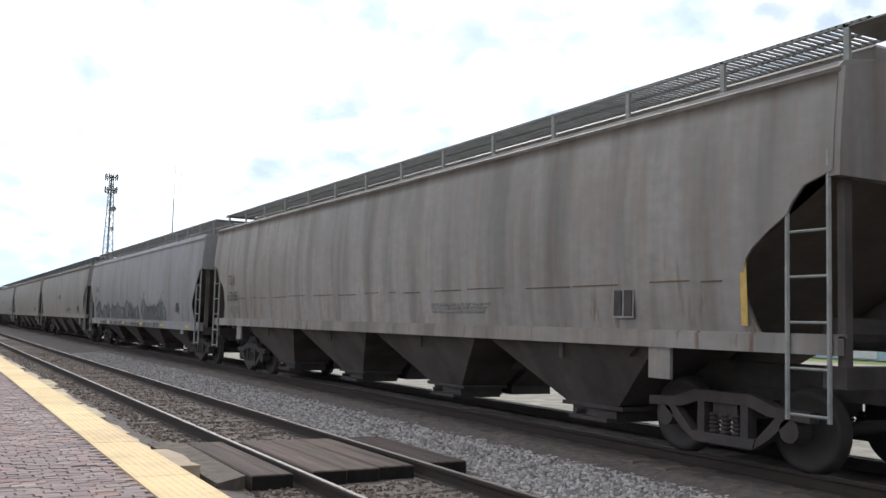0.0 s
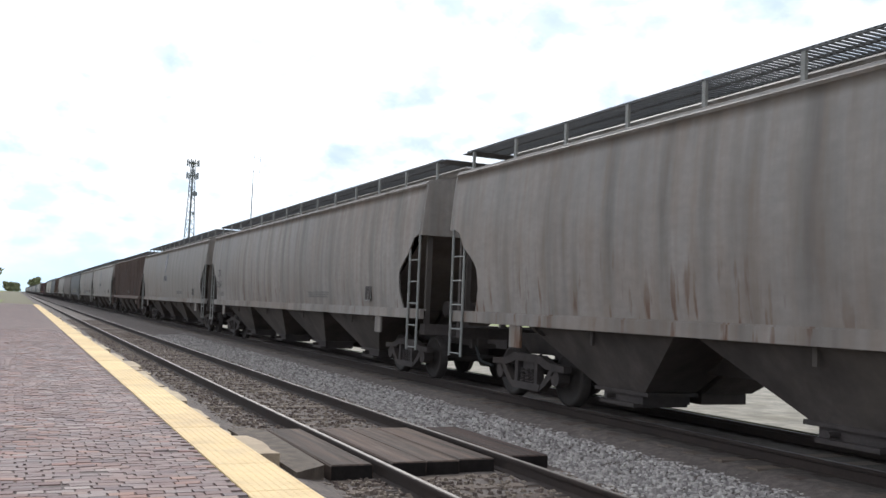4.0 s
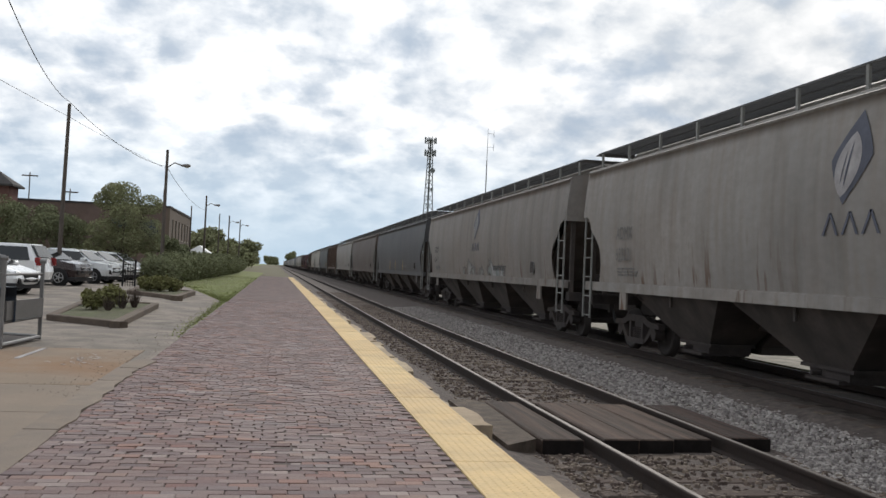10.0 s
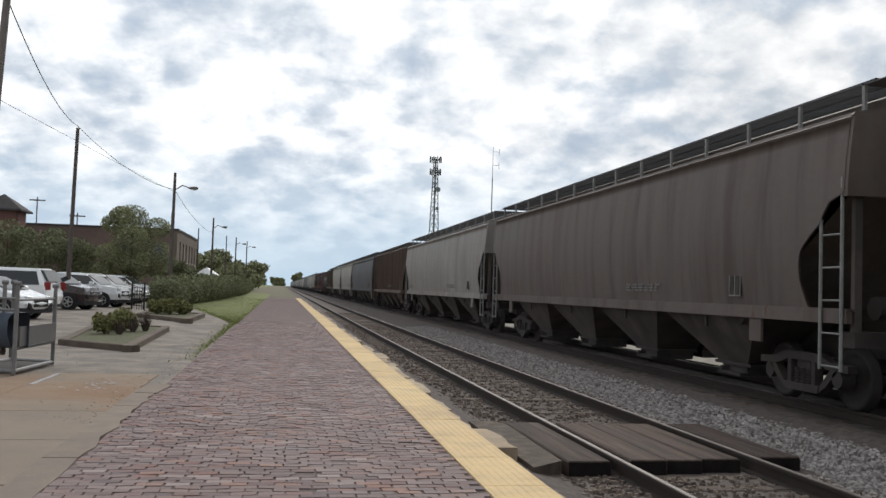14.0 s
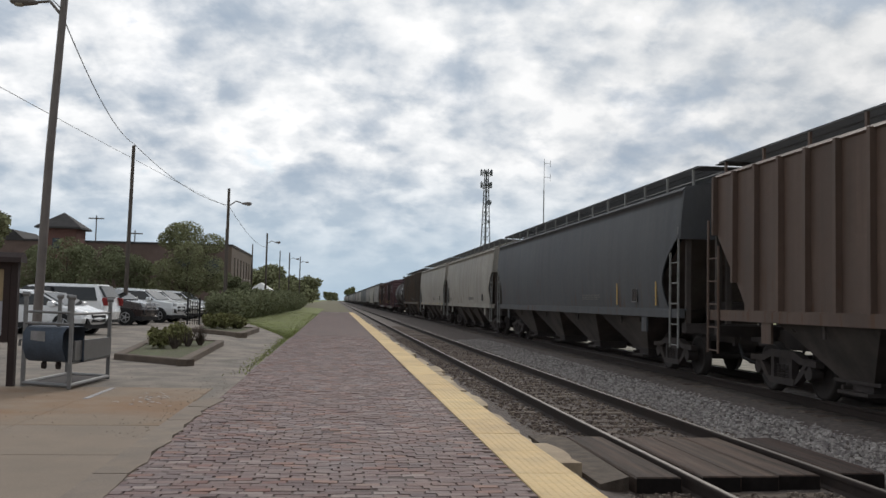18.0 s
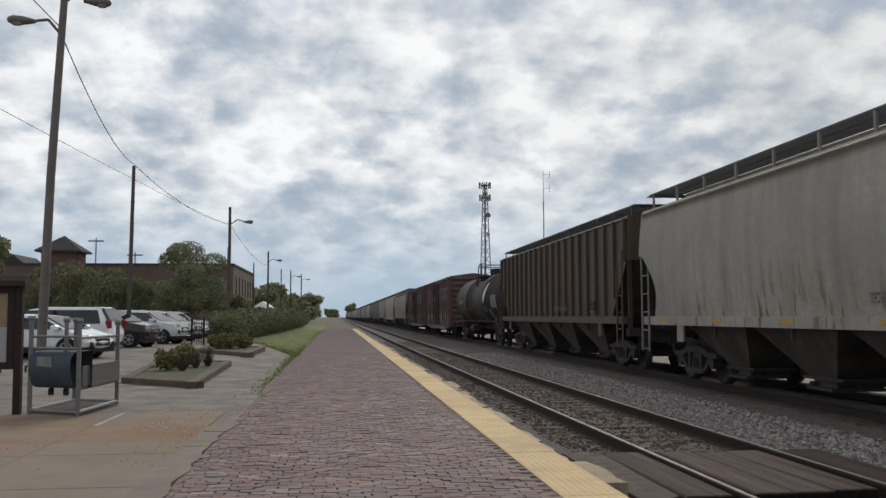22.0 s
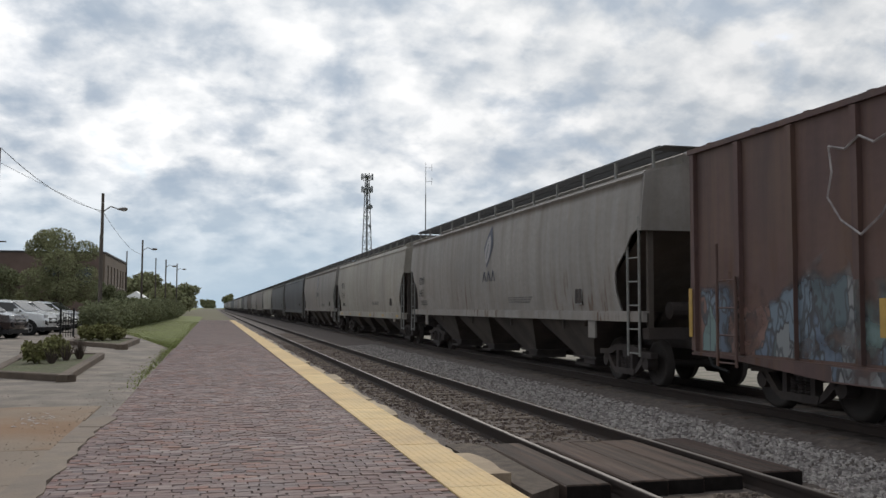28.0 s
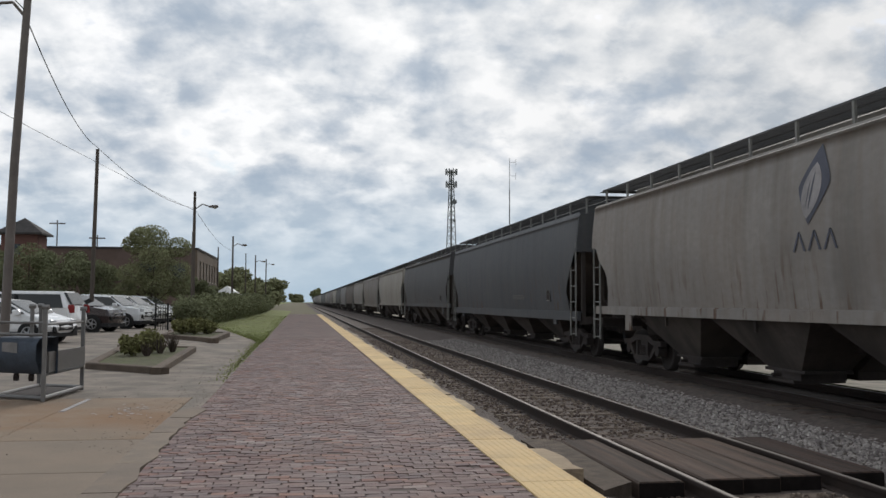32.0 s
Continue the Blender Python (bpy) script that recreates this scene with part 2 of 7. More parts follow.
paint_umber = car_paint("rusty_brown_paint", (0.165, 0.128, 0.11), grime=(0.07, 0.05, 0.042), amount=0.95, dirt=(0.125, 0.106, 0.096), da=0.7)
paint_ribbed = car_paint("rust_stained_brown_paint", (0.178, 0.122, 0.103), grime=(0.08, 0.052, 0.042), amount=0.9, dirt=(0.135, 0.112, 0.10), da=0.6)
paint_rust = car_paint("rust_red_paint", (0.178, 0.12, 0.093), grime=(0.07, 0.05, 0.04), amount=0.7, dirt=(0.10, 0.065, 0.05), da=0.75, )
paint_olive = car_paint("olive_tan_paint", (0.122, 0.10, 0.084), grime=(0.06, 0.048, 0.036), amount=0.7, dirt=(0.15, 0.09, 0.055), da=0.45)
paint_maroon = car_paint("maroon_boxcar_paint", (0.175, 0.098, 0.11), grime=(0.075, 0.05, 0.052), amount=0.7, dirt=(0.10, 0.06, 0.05), da=0.4)
paint_brown = car_paint("brown_boxcar_paint", (0.145, 0.088, 0.082), grime=(0.06, 0.042, 0.04), amount=0.7, dirt=(0.16, 0.10, 0.07), da=0.5)
paint_black = car_paint("black_tank_paint", (0.047, 0.040, 0.040), grime=(0.05, 0.041, 0.039), amount=0.5, dirt=(0.045, 0.034, 0.029), da=0.5)
paint_black.node_tree.nodes["Principled BSDF"].inputs["Specular IOR Level"].default_value = 0.15
# grime plus the shade under the car body, both put into the colour
bay_mat = material("shaded_grimy_steel", (0.085, 0.071, 0.064), 0.88, vary=0.4, scale=1.2, fine=12, bump=0.1, dirt=(0.105, 0.088, 0.072), dirt_amount=0.6, streak=((0.03, 0.026, 0.024), (1.6, 1.6, 0.5), 0.6), shift=True)
# end sheets darker than the car paint: grime and recess shade in one tone
slope_mat = material("shaded_slope_sheet_steel", (0.125, 0.104, 0.092), 0.88, vary=0.4, scale=1.2, fine=12, bump=0.1, dirt=(0.09, 0.072, 0.06), dirt_amount=0.6, shift=True)
board_mat = material("dark_grating_steel", (0.13, 0.13, 0.13), 0.6, metal=0.3, vary=0.2, scale=6)
under_mat = material("grimy_underframe", (0.058, 0.048, 0.045), 0.85, vary=0.4, scale=3, fine=30, dirt=(0.06, 0.045, 0.035), dirt_amount=0.5)
wheel_mat = material("wheel_steel", (0.04, 0.033, 0.03), 0.7, metal=0.2, vary=0.3, scale=5)
galv = material("galvanised_steel", (0.42, 0.43, 0.44), 0.5, metal=0.5, vary=0.2, scale=9, fine=80)
ladder_mat = material("weathered_ladder_steel", (0.24, 0.235, 0.22), 0.6, metal=0.2, vary=0.25, scale=6)
seam_mat = material("rusty_seam", (0.085, 0.062, 0.045), 0.85, vary=0.4, scale=5, bump=0.1, dirt=(0.21, 0.11, 0.03), dirt_amount=0.8)
mark_black = material("black_lettering", (0.03, 0.03, 0.03), 0.7, vary=0.3, scale=4, bump=0)
mark_white = material("white_lettering", (0.62, 0.62, 0.60), 0.7, vary=0.2, scale=4, bump=0)
mark_faint = material("worn_stencil", (0.17, 0.16, 0.15), 0.7, vary=0.3, scale=4, bump=0)
mark_blue = material("faded_blue_emblem", (0.09, 0.13, 0.27), 0.7, vary=0.3, scale=3, bump=0)
mark_dim = material("worn_white_lettering", (0.33, 0.30, 0.295), 0.75, vary=0.5, scale=6, bump=0, dirt=(0.10, 0.07, 0.07), dirt_amount=0.8)
mark_pale = material("faded_white_lettering", (0.36, 0.34, 0.34), 0.7, vary=0.3, scale=4, bump=0)
door_mat = material("dark_grimy_door", (0.062, 0.047, 0.045), 0.75, vary=0.3, scale=2, fine=14, bump=0.1, dirt=(0.10, 0.075, 0.07), dirt_amount=0.5)
mark_slate = material("faded_slate_emblem", (0.10, 0.105, 0.135), 0.7, vary=0.3, scale=3, bump=0)
mark_grey = material("faded_grey_emblem", (0.25, 0.24, 0.235), 0.7, vary=0.3, scale=3, bump=0)
mark_yellow = material("yellow_reflective_mark", (0.46, 0.29, 0.075), 0.5, vary=0.2, scale=5, bump=0)
rail_mat = material("rusty_rail", (0.034, 0.024, 0.02), 0.85, metal=0.0, vary=0.3, scale=4, fine=40)
rail_top = material("polished_rail_head", (0.125, 0.108, 0.096), 0.6, metal=0.4, vary=0.1, scale=3, bump=0)
tie_mat = material("weathered_timber_tie", (0.118, 0.089, 0.072), 0.9, vary=0.35, scale=5, fine=40, stretch=(0.4, 5, 5), bump=0.5, rand=0.25)
plank_mat = material("dark_crossing_timber", (0.088, 0.056, 0.043), 0.9, vary=0.4, scale=3, fine=30, stretch=(6, 0.5, 6), bump=0.6, rand=0.2, dirt=(0.15, 0.104, 0.08), dirt_amount=0.6, streak=((0.018, 0.013, 0.011), (13.0, 0.45, 13.0), 0.95), streak2=((0.025, 0.018, 0.015), (3.0, 0.25, 3.0), 0.6))
# near-black ends: creosote plus the shade on faces turned from the sun
shaded_creosote = material("shaded_creosoted_grain", (0.018, 0.015, 0.014), 0.9, vary=0.4, scale=8, fine=60, bump=0.4, spec=0.1)
ballast_mat = material("ballast_bed", (0.12, 0.097, 0.086), 0.95, vary=0.5, scale=9, fine=38, bump=1.0, dirt=(0.10, 0.085, 0.075), dirt_amount=0.6)
# oil stain and the train's shadow, both put into this colour
shaded_oily_mat = material("shaded_oily_ballast", (0.085, 0.07, 0.062), 0.95, vary=0.5, scale=9, fine=38, bump=1.0, dirt=(0.06, 0.05, 0.045), dirt_amount=0.6)
stone_mat = material("crushed_stone", (0.335, 0.303, 0.285), 0.9, vary=0.25, scale=9, fine=80, bump=0.3, island=0.5)
dark_stone = material("oily_dark_stone", (0.15, 0.115, 0.094), 0.9, vary=0.3, scale=9, fine=80, bump=0.3, island=0.5)
yellow_mat = material("worn_yellow_tile", (0.66, 0.475, 0.235), 0.75, vary=0.1, scale=3, fine=40, bump=0.1, dirt=(0.42, 0.30, 0.16), dirt_amount=0.6, rand=0.08)
concrete = material("old_concrete", (0.25, 0.215, 0.17), 0.9, vary=0.2, scale=1.6, fine=50, bump=0.3, dirt=(0.17, 0.145, 0.115), dirt_amount=0.7)
kerb_mat = material("sandy_old_concrete", (0.42, 0.33, 0.225), 0.92, vary=0.25, scale=2.5, fine=30, bump=0.6, dirt=(0.20, 0.155, 0.11), dirt_amount=0.55, rand=0.12)
apron_mat = material("worn_asphalt_apron", (0.115, 0.09, 0.071), 0.95, vary=0.5, scale=5, fine=40, bump=0.9, dirt=(0.075, 0.06, 0.048), dirt_amount=0.7)
edge_mat = material("pale_edge_concrete", (0.22, 0.178, 0.144), 0.9, vary=0.18, scale=3, fine=40, bump=0.4, dirt=(0.24, 0.19, 0.14), dirt_amount=0.5, rand=0.08)
pave_stained = material("rust_stained_pavement", (0.255, 0.195, 0.142), 0.9, vary=0.2, scale=0.9, fine=40, bump=0.35, dirt=(0.235, 0.13, 0.066), dirt_amount=0.95, streak=((0.20, 0.125, 0.075), (0.8, 0.8, 0.8), 0.6))
pave_mat = material("stained_pavement", (0.235, 0.188, 0.146), 0.9, vary=0.2, scale=0.7, fine=45, bump=0.3, dirt=(0.25, 0.19, 0.14), dirt_amount=0.5)
lot_mat = material("worn_pale_lot", (0.22, 0.188, 0.158), 0.92, vary=0.48, scale=1.3, fine=28, bump=0.6, dirt=(0.15, 0.135, 0.12), dirt_amount=0.7)
PAVERS = [(0.187, 0.132, 0.120), (0.158, 0.117, 0.113), (0.206, 0.136, 0.117), (0.264, 0.219, 0.204), (0.144, 0.117, 0.118), (0.178, 0.132, 0.125), (0.240, 0.127, 0.099), (0.168, 0.120, 0.112), (0.206, 0.161, 0.152), (0.154, 0.113, 0.108), (0.182, 0.125, 0.115)]
brick_mat = material("paver_brick", (0.21, 0.142, 0.13), 0.8, vary=0.4, scale=1.6, fine=38, bump=0.5, island=0.2, hue=0.012, dirt=(0.30, 0.262, 0.25), dirt_amount=0.6, palette=PAVERS)
brick_one = material("paver_brick_single", (0.21, 0.142, 0.13), 0.8, vary=0.4, scale=1.6, fine=38, bump=0.5, rand=0.2, hue=0.012, dirt=(0.30, 0.262, 0.25), dirt_amount=0.6, palette=PAVERS)
joint_mat = material("sandy_joint", (0.115, 0.09, 0.082), 0.95, vary=0.6, scale=9, fine=50)
gravel_far = material("pale_gravel_lot", (0.27, 0.245, 0.2), 0.95, vary=0.45, scale=2.2, fine=16, bump=0.8, dirt=(0.17, 0.15, 0.11), dirt_amount=0.8)
grass_mat = material("rough_grass_ground", (0.165, 0.185, 0.06), 0.95, vary=0.35, scale=0.8, fine=20, bump=0.7, dirt=(0.16, 0.14, 0.07), dirt_amount=0.4)
dry_grass_mat = material("dry_trodden_grass", (0.14, 0.12, 0.075), 0.95, vary=0.3, scale=0.6, fine=14, bump=0.5, dirt=(0.12, 0.13, 0.055), dirt_amount=0.7)
blade_mat = material("grass_blades", (0.21, 0.235, 0.075), 0.8, vary=0.3, scale=1, bump=0, island=0.4)
leaf_mat = material("tree_leaves", (0.235, 0.238, 0.128), 0.9, vary=0.35, scale=0.7, bump=0, island=0.28, spec=0.1)
hedge_mat = material("hedge_leaves", (0.19, 0.20, 0.112), 0.9, vary=0.35, scale=0.7, bump=0, island=0.28, spec=0.1)
shrub_mat = material("yellow_green_leaves", (0.19, 0.185, 0.08), 0.9, vary=0.4, scale=3, bump=0, island=0.35, spec=0.1)
bark_mat = material("bark", (0.09, 0.07, 0.055), 0.95, vary=0.3, scale=5, fine=30, bump=0.6)
wall_brick = material("brown_brick_wall", (0.175, 0.125, 0.105), 0.9, vary=0.2, scale=0.7, fine=12, bump=0.3, dirt=(0.10, 0.07, 0.055), dirt_amount=0.5)
wall_tan = material("tan_brick_wall", (0.165, 0.128, 0.098), 0.9, vary=0.15, scale=0.7, fine=12, bump=0.3)
wall_red = material("red_brick_turret", (0.17, 0.09, 0.075), 0.9, vary=0.2, scale=0.9, fine=12, bump=0.3)
roof_mat = material("dark_roof", (0.065, 0.06, 0.058), 0.9, vary=0.3, scale=2)
stone_trim = material("pale_stone_trim", (0.38, 0.34, 0.28), 0.85, vary=0.15)
wood_pole = material("grey_timber_pole", (0.115, 0.095, 0.08), 0.9, vary=0.25, scale=4, fine=40, stretch=(6, 6, 0.4), bump=0.4)
lamp_pole_mat = material("painted_steel_pole", (0.19, 0.165, 0.15), 0.6, metal=0.3, vary=0.2, scale=3)
cable_mat = material("black_cable", (0.02, 0.02, 0.02), 0.6, vary=0.1, bump=0)
tower_mat = material("tower_steel", (0.17, 0.175, 0.18), 0.6, metal=0.3, vary=0.15)
win_glass = glass("dark_window_glass")
timber_edge = material("planter_timber", (0.125, 0.096, 0.075), 0.9, vary=0.3, scale=3, fine=40, bump=0.4, rand=0.15)
soil_mat = material("planter_soil", (0.10, 0.095, 0.055), 0.95, vary=0.4, scale=6, fine=50, bump=0.8, dirt=(0.09, 0.12, 0.04), dirt_amount=0.7)
shed_mat = material("pale_blue_metal_siding", (0.30, 0.40, 0.44), 0.6, vary=0.1, scale=0.5, stretch=(1, 8, 1))
shed_roof = material("pale_metal_roof", (0.52, 0.53, 0.52), 0.55, metal=0.2, vary=0.1, scale=0.5)

# ---- mesh helpers ----
class Shape:
    """Collects plain polygons into one mesh."""

    def __init__(self):
        self.v, self.f = [], []

    def add(self, verts, faces):
        k = len(self.v)
        self.v += [tuple(p) for p in verts]
        self.f += [tuple(i + k for i in f) for f in faces]
        return self

    def box(self, x0, x1, y0, y1, z0, z1):
        return self.add([(x0, y0, z0), (x1, y0, z0), (x1, y1, z0), (x0, y1, z0), (x0, y0, z1), (x1, y0, z1), (x1, y1, z1), (x0, y1, z1)],
                        [(0, 3, 2, 1), (4, 5, 6, 7), (0, 1, 5, 4), (1, 2, 6, 5), (2, 3, 7, 6), (3, 0, 4, 7)])

    def slab(self, x0, x1, y0, y1, z0, z1, b=0.01):
        """A box whose upper edges are bevelled."""
        return self.add([(x0, y0, z0), (x1, y0, z0), (x1, y1, z0), (x0, y1, z0), (x0, y0, z1 - b), (x1, y0, z1 - b), (x1, y1, z1 - b), (x0, y1, z1 - b),
                         (x0 + b, y0 + b, z1), (x1 - b, y0 + b, z1), (x1 - b, y1 - b, z1), (x0 + b, y1 - b, z1)],
                        [(0, 3, 2, 1), (0, 1, 5, 4), (1, 2, 6, 5), (2, 3, 7, 6), (3, 0, 4, 7), (8, 9, 10, 11), (4, 5, 9, 8), (5, 6, 10, 9), (6, 7, 11, 10), (7, 4, 8, 11)])

    def tube(self, a, b, r, seg=8, r2=None):
        a, b = Vector(a), Vector(b)
        d = (b - a).normalized()
        u = d.cross(Vector((0, 0, 1)) if abs(d.z) < 0.9 else Vector((1, 0, 0))).normalized()
        w = d.cross(u)
        r2 = r if r2 is None else r2
        ring = [(math.cos(6.28319 * i / seg), math.sin(6.28319 * i / seg)) for i in range(seg)]
        vs = [a + (u * c + w * s) * r for c, s in ring] + [b + (u * c + w * s) * r2 for c, s in ring]
        return self.add(vs, [(i, (i + 1) % seg, seg + (i + 1) % seg, seg + i) for i in range(seg)] + [tuple(range(seg - 1, -1, -1)), tuple(range(seg, 2 * seg))])

    def lathe(self, axis_a, axis_b, rings, seg=16):
        """rings: (share of the way from a to b, radius)."""
        a, b = Vector(axis_a), Vector(axis_b)
        d = (b - a).normalized()
        u = d.cross(Vector((0, 0, 1)) if abs(d.z) < 0.9 else Vector((1, 0, 0))).normalized()
        w = d.cross(u)
        vs = []
        for s, r in rings:
            c = a.lerp(b, s)
            vs += [c + (u * math.cos(6.28319 * i / seg) + w * math.sin(6.28319 * i / seg)) * r for i in range(seg)]
        n = len(rings)
        fs = [(k * seg + i, k * seg + (i + 1) % seg, (k + 1) * seg + (i + 1) % seg, (k + 1) * seg + i) for k in range(n - 1) for i in range(seg)]
        return self.add(vs, fs + [tuple(range(seg - 1, -1, -1)), tuple(range((n - 1) * seg, n * seg))])

    def grid(self, rows):
        """A sheet through rows of points of equal length."""
        n = len(rows[0])
        return self.add([p for r in rows for p in r], [(k * n + i, k * n + i + 1, (k + 1) * n + i + 1, (k + 1) * n + i) for k in range(len(rows) - 1) for i in range(n - 1)])

    def prism(self, outline, axis, lo, hi):
        """An outline of (a, b) pushed along an axis: 0 gives x with (y, z), 1 gives y with (x, z), 2 gives z with (x, y)."""
        put = lambda a, b, c: ((c, a, b), (a, c, b), (a, b, c))[axis]
        n = len(outline)
        vs = [put(a, b, lo) for a, b in outline] + [put(a, b, hi) for a, b in outline]
        return self.add(vs, [tuple(range(n)), tuple(range(2 * n - 1, n - 1, -1))] + [(i, i + n, (i + 1) % n + n, (i + 1) % n) for i in range(n)])

    def mesh(self, name, smooth=False):
        me = bpy.data.meshes.new(name)
        me.from_pydata(self.v, [], self.f)
        b = bmesh.new()
        b.from_mesh(me)
        if len(self.f) < 60000:
            bmesh.ops.recalc_face_normals(b, faces=b.faces)
        b.to_mesh(me)
        b.free()
        if smooth:
            for p in me.polygons:
                p.use_smooth = True
        return me


CACHE = {}


def thing(name, label, category, group="", kind="", at=(0, 0, 0), turn=0.0):
    e = new(name)
    e.matrix_basis = pose(*at, 0, 0, turn)
    return tagged(e, label, category, group, kind)


def part(name, shape, mat, parent=None, label="", smooth=False, key=None, at=None):
    """One mesh object, under a thing or a part; alike shapes share their mesh by key."""
    me = CACHE.get(key) if key else None
    if me is None:
        me = (shape() if callable(shape) else shape).mesh(name, smooth)
        me.materials.append(mat)
        if key:
            CACHE[key] = me
    ob = new(name, me)
    ob.material_slots[0].link = "OBJECT"
    ob.material_slots[0].material = mat
    if parent:
        ob.parent = parent
    if at:
        ob.location = at
    if label:
        ob["label"] = label
    return ob


def single(name, shape, mat, label, category, group="", kind="", smooth=False):
    return tagged(part(name, shape, mat, None, "", smooth), label, category, group, kind)


# ---- the ground and the large structure ----
PLAT_END = 104.0
PLAT_Z, BRICK_L, BRICK_R, YEL_R, EDGE_R = 0.12, -5.05, -1.80, -1.27, -0.95
TRACK_X, TRACK_Z = 5.1, 0.17


def ground_sheet():
    s = Shape()
    xs = [-1500, -200, -60, -20, -5.4, -0.8, 3.3, 7.2, 9, 25, 60, 200, 1500]
    ys = [-300, -40, -12, 0, 12, 30, 60, 110, 200, 400, 900, 2500]
    zx = {-20: -0.1, -5.4: -0.6, -0.8: -0.6, 3.3: -0.6, 7.2: -0.6, 9: -0.5, 25: -0.4}
    s.grid([[(x, y, zx.get(x, 0.0 if x < 0 else -0.1)) for x in xs] for y in ys])
    return single("ground", s, grass_mat, "rough grassy ground reaching to the horizon", "ground", kind="structure")


ground_sheet()


def ballast():
    s = Shape()
    prof = [(-1.3, -0.03), (-0.98, -0.06), (-0.75, -0.13), (-0.55, -0.165), (0.2, -0.165), (1.3, -0.165), (2.05, -0.165), (2.6, -0.165), (3.35, -0.1), (3.75, 0.0), (4.0, 0.02)]
    oily = [(4.0, 0.02), (6.2, 0.02), (6.6, -0.02), (7.4, -0.09)]
    ys = [-30, -10, 0, 10, 25, 50, 100, 200, 500, 1200]
    s.grid([[(x, y, z) for x, z in prof] for y in ys])
    single("ballast_bed", s, ballast_mat, "grey crushed stone ballast beside both tracks", "ballast", kind="structure")
    # this strip's dark colour carries the shadow under the train besides the oil
    dark = Shape().grid([[(x, y, z) for x, z in oily] for y in ys])
    single("oily_ballast_bed", dark, shaded_oily_mat, "oily ballast with the freight train's shadow in its colour", "ballast", kind="structure")


ballast()


def scatter_stones():
    rng = random.Random(3)
    base = [(-1, -0.6, -0.5), (0.9, -0.8, -0.4), (0.7, 0.9, -0.5), (-0.8, 0.7, -0.6), (-0.5, -0.5, 0.7), (0.6, -0.4, 0.6), (0.5, 0.6, 0.8), (-0.6, 0.4, 0.6)]
    faces = [(0, 1, 5, 4), (1, 2, 6, 5), (2, 3, 7, 6), (3, 0, 4, 7), (4, 5, 6, 7)]
    for name, mat, n, spans, lab in (("ballast_stones", stone_mat, 34000, ((1.75, 4.0),), "loose light grey crushed stones between the tracks"),
                                ("track_stones", dark_stone, 15000, ((-0.95, -0.05), (0.1, 1.4), (1.6, 2.1)), "dark oily stones among the timber ties")):
        s = Shape()
        for k in range(int(n * 1.2)):
            y = -5.5 + 40 * rng.random() ** 2.2 if k < n else -5.5 - 8.5 * rng.random()
            x0, x1 = spans[rng.randrange(len(spans))]
            x = x0 + (x1 - x0) * rng.random()
            z = -0.16 if x < 2.6 else -0.16 + (x - 2.6) * 0.087
            if -0.6 < x < 2.2 and -0.1 < y < 2.8:
                continue
            r = rng.uniform(0.014, 0.034)
            a = rng.random() * 6.28
            ca, sa = math.cos(a) * r, math.sin(a) * r
            jig = [rng.uniform(0.7, 1.3) for _ in range(3)]
            s.add([(x + (px * ca - py * sa) * jig[0], y + (px * sa + py * ca) * jig[1], z + (pz * jig[2] + 0.35) * r * 0.8) for px, py, pz in base], faces)
        single(name, s, mat, lab, "gravel", kind="stuff")


scatter_stones()


def rail_shape(length):
    prof = [(-0.07, -0.17), (0.07, -0.17), (0.07, -0.155), (0.012, -0.135), (0.010, -0.045), (0.036, -0.036), (0.036, -0.005), (0.030, 0.0), (-0.030, 0.0), (-0.036, -0.005), (-0.036, -0.036), (-0.010, -0.045), (-0.012, -0.135), (-0.07, -0.155)]
    return Shape().prism(prof, 1, -30, length)


def tracks():
    for tx, tz, name, lab in ((0.7525, 0.0, "railway_track", "empty railway track with rusty rails and worn timber ties"), (TRACK_X, TRACK_Z, "railway_track", "railway track carrying the freight train")):
        t = thing(name, lab, "track", kind="structure", at=(tx, 0, tz))
        for sx in (-0.7525, 0.7525):
            r = part("rail", lambda: rail_shape(1200), rail_mat, t, key="rail", at=(sx, 0, 0))
            part("rail_head", lambda: Shape().box(-0.024, 0.024, -30, 1200, 0.0, 0.002), rail_top, r, "polished running surface", key="railhead", at=(0, 0, 0.001))
        rng = random.Random(int(tx * 10))
        for i in range(134):
            y = -14.42 + i * 0.53
            o = part("tie", lambda: Shape().slab(-1.3, 1.3, -0.11, 0.11, -0.34, -0.15, 0.015), tie_mat, t, key="tie", at=(rng.uniform(-0.04, 0.04), y, rng.uniform(-0.012, 0.008)))
            o.rotation_euler.z = rng.uniform(-0.015, 0.015)
            if i < 74:
                for sx in (-0.7525, 0.7525):
                    part("tie_plate", lambda: Shape().slab(-0.17, 0.17, -0.09, 0.09, -0.16, -0.146, 0.006), rail_mat, o, key="tieplate", at=(sx, 0, 0.002))


tracks()


def crossing():
    c = thing("timber_crossing", "dark timber plank crossing laid flush between the rails", "crossing", at=(0, 0, 0))
    rng = random.Random(8)
    for x0, x1 in ((-0.55, -0.105), (0.13, 0.515), (0.535, 0.92), (0.945, 1.38), (1.63, 2.10)):
        e = rng.uniform(-0.03, 0.03)
        y0, top = 0.02 + 0.12 * x0 + e * 0.3, -0.012 + rng.uniform(-0.014, 0.004)
        plank = part("plank", Shape().slab(x0, x1, y0, 2.62 + e, -0.26, top, 0.016), plank_mat, c)
        # thin added plate; its black holds the end face's shade too
        part("plank_end", Shape().box(x0 + 0.006, x1 - 0.006, y0 - 0.004, y0 + 0.004, -0.25, top - 0.012), shaded_creosote, plank, "creosoted sawn end with its shade in the black colour")


crossing()


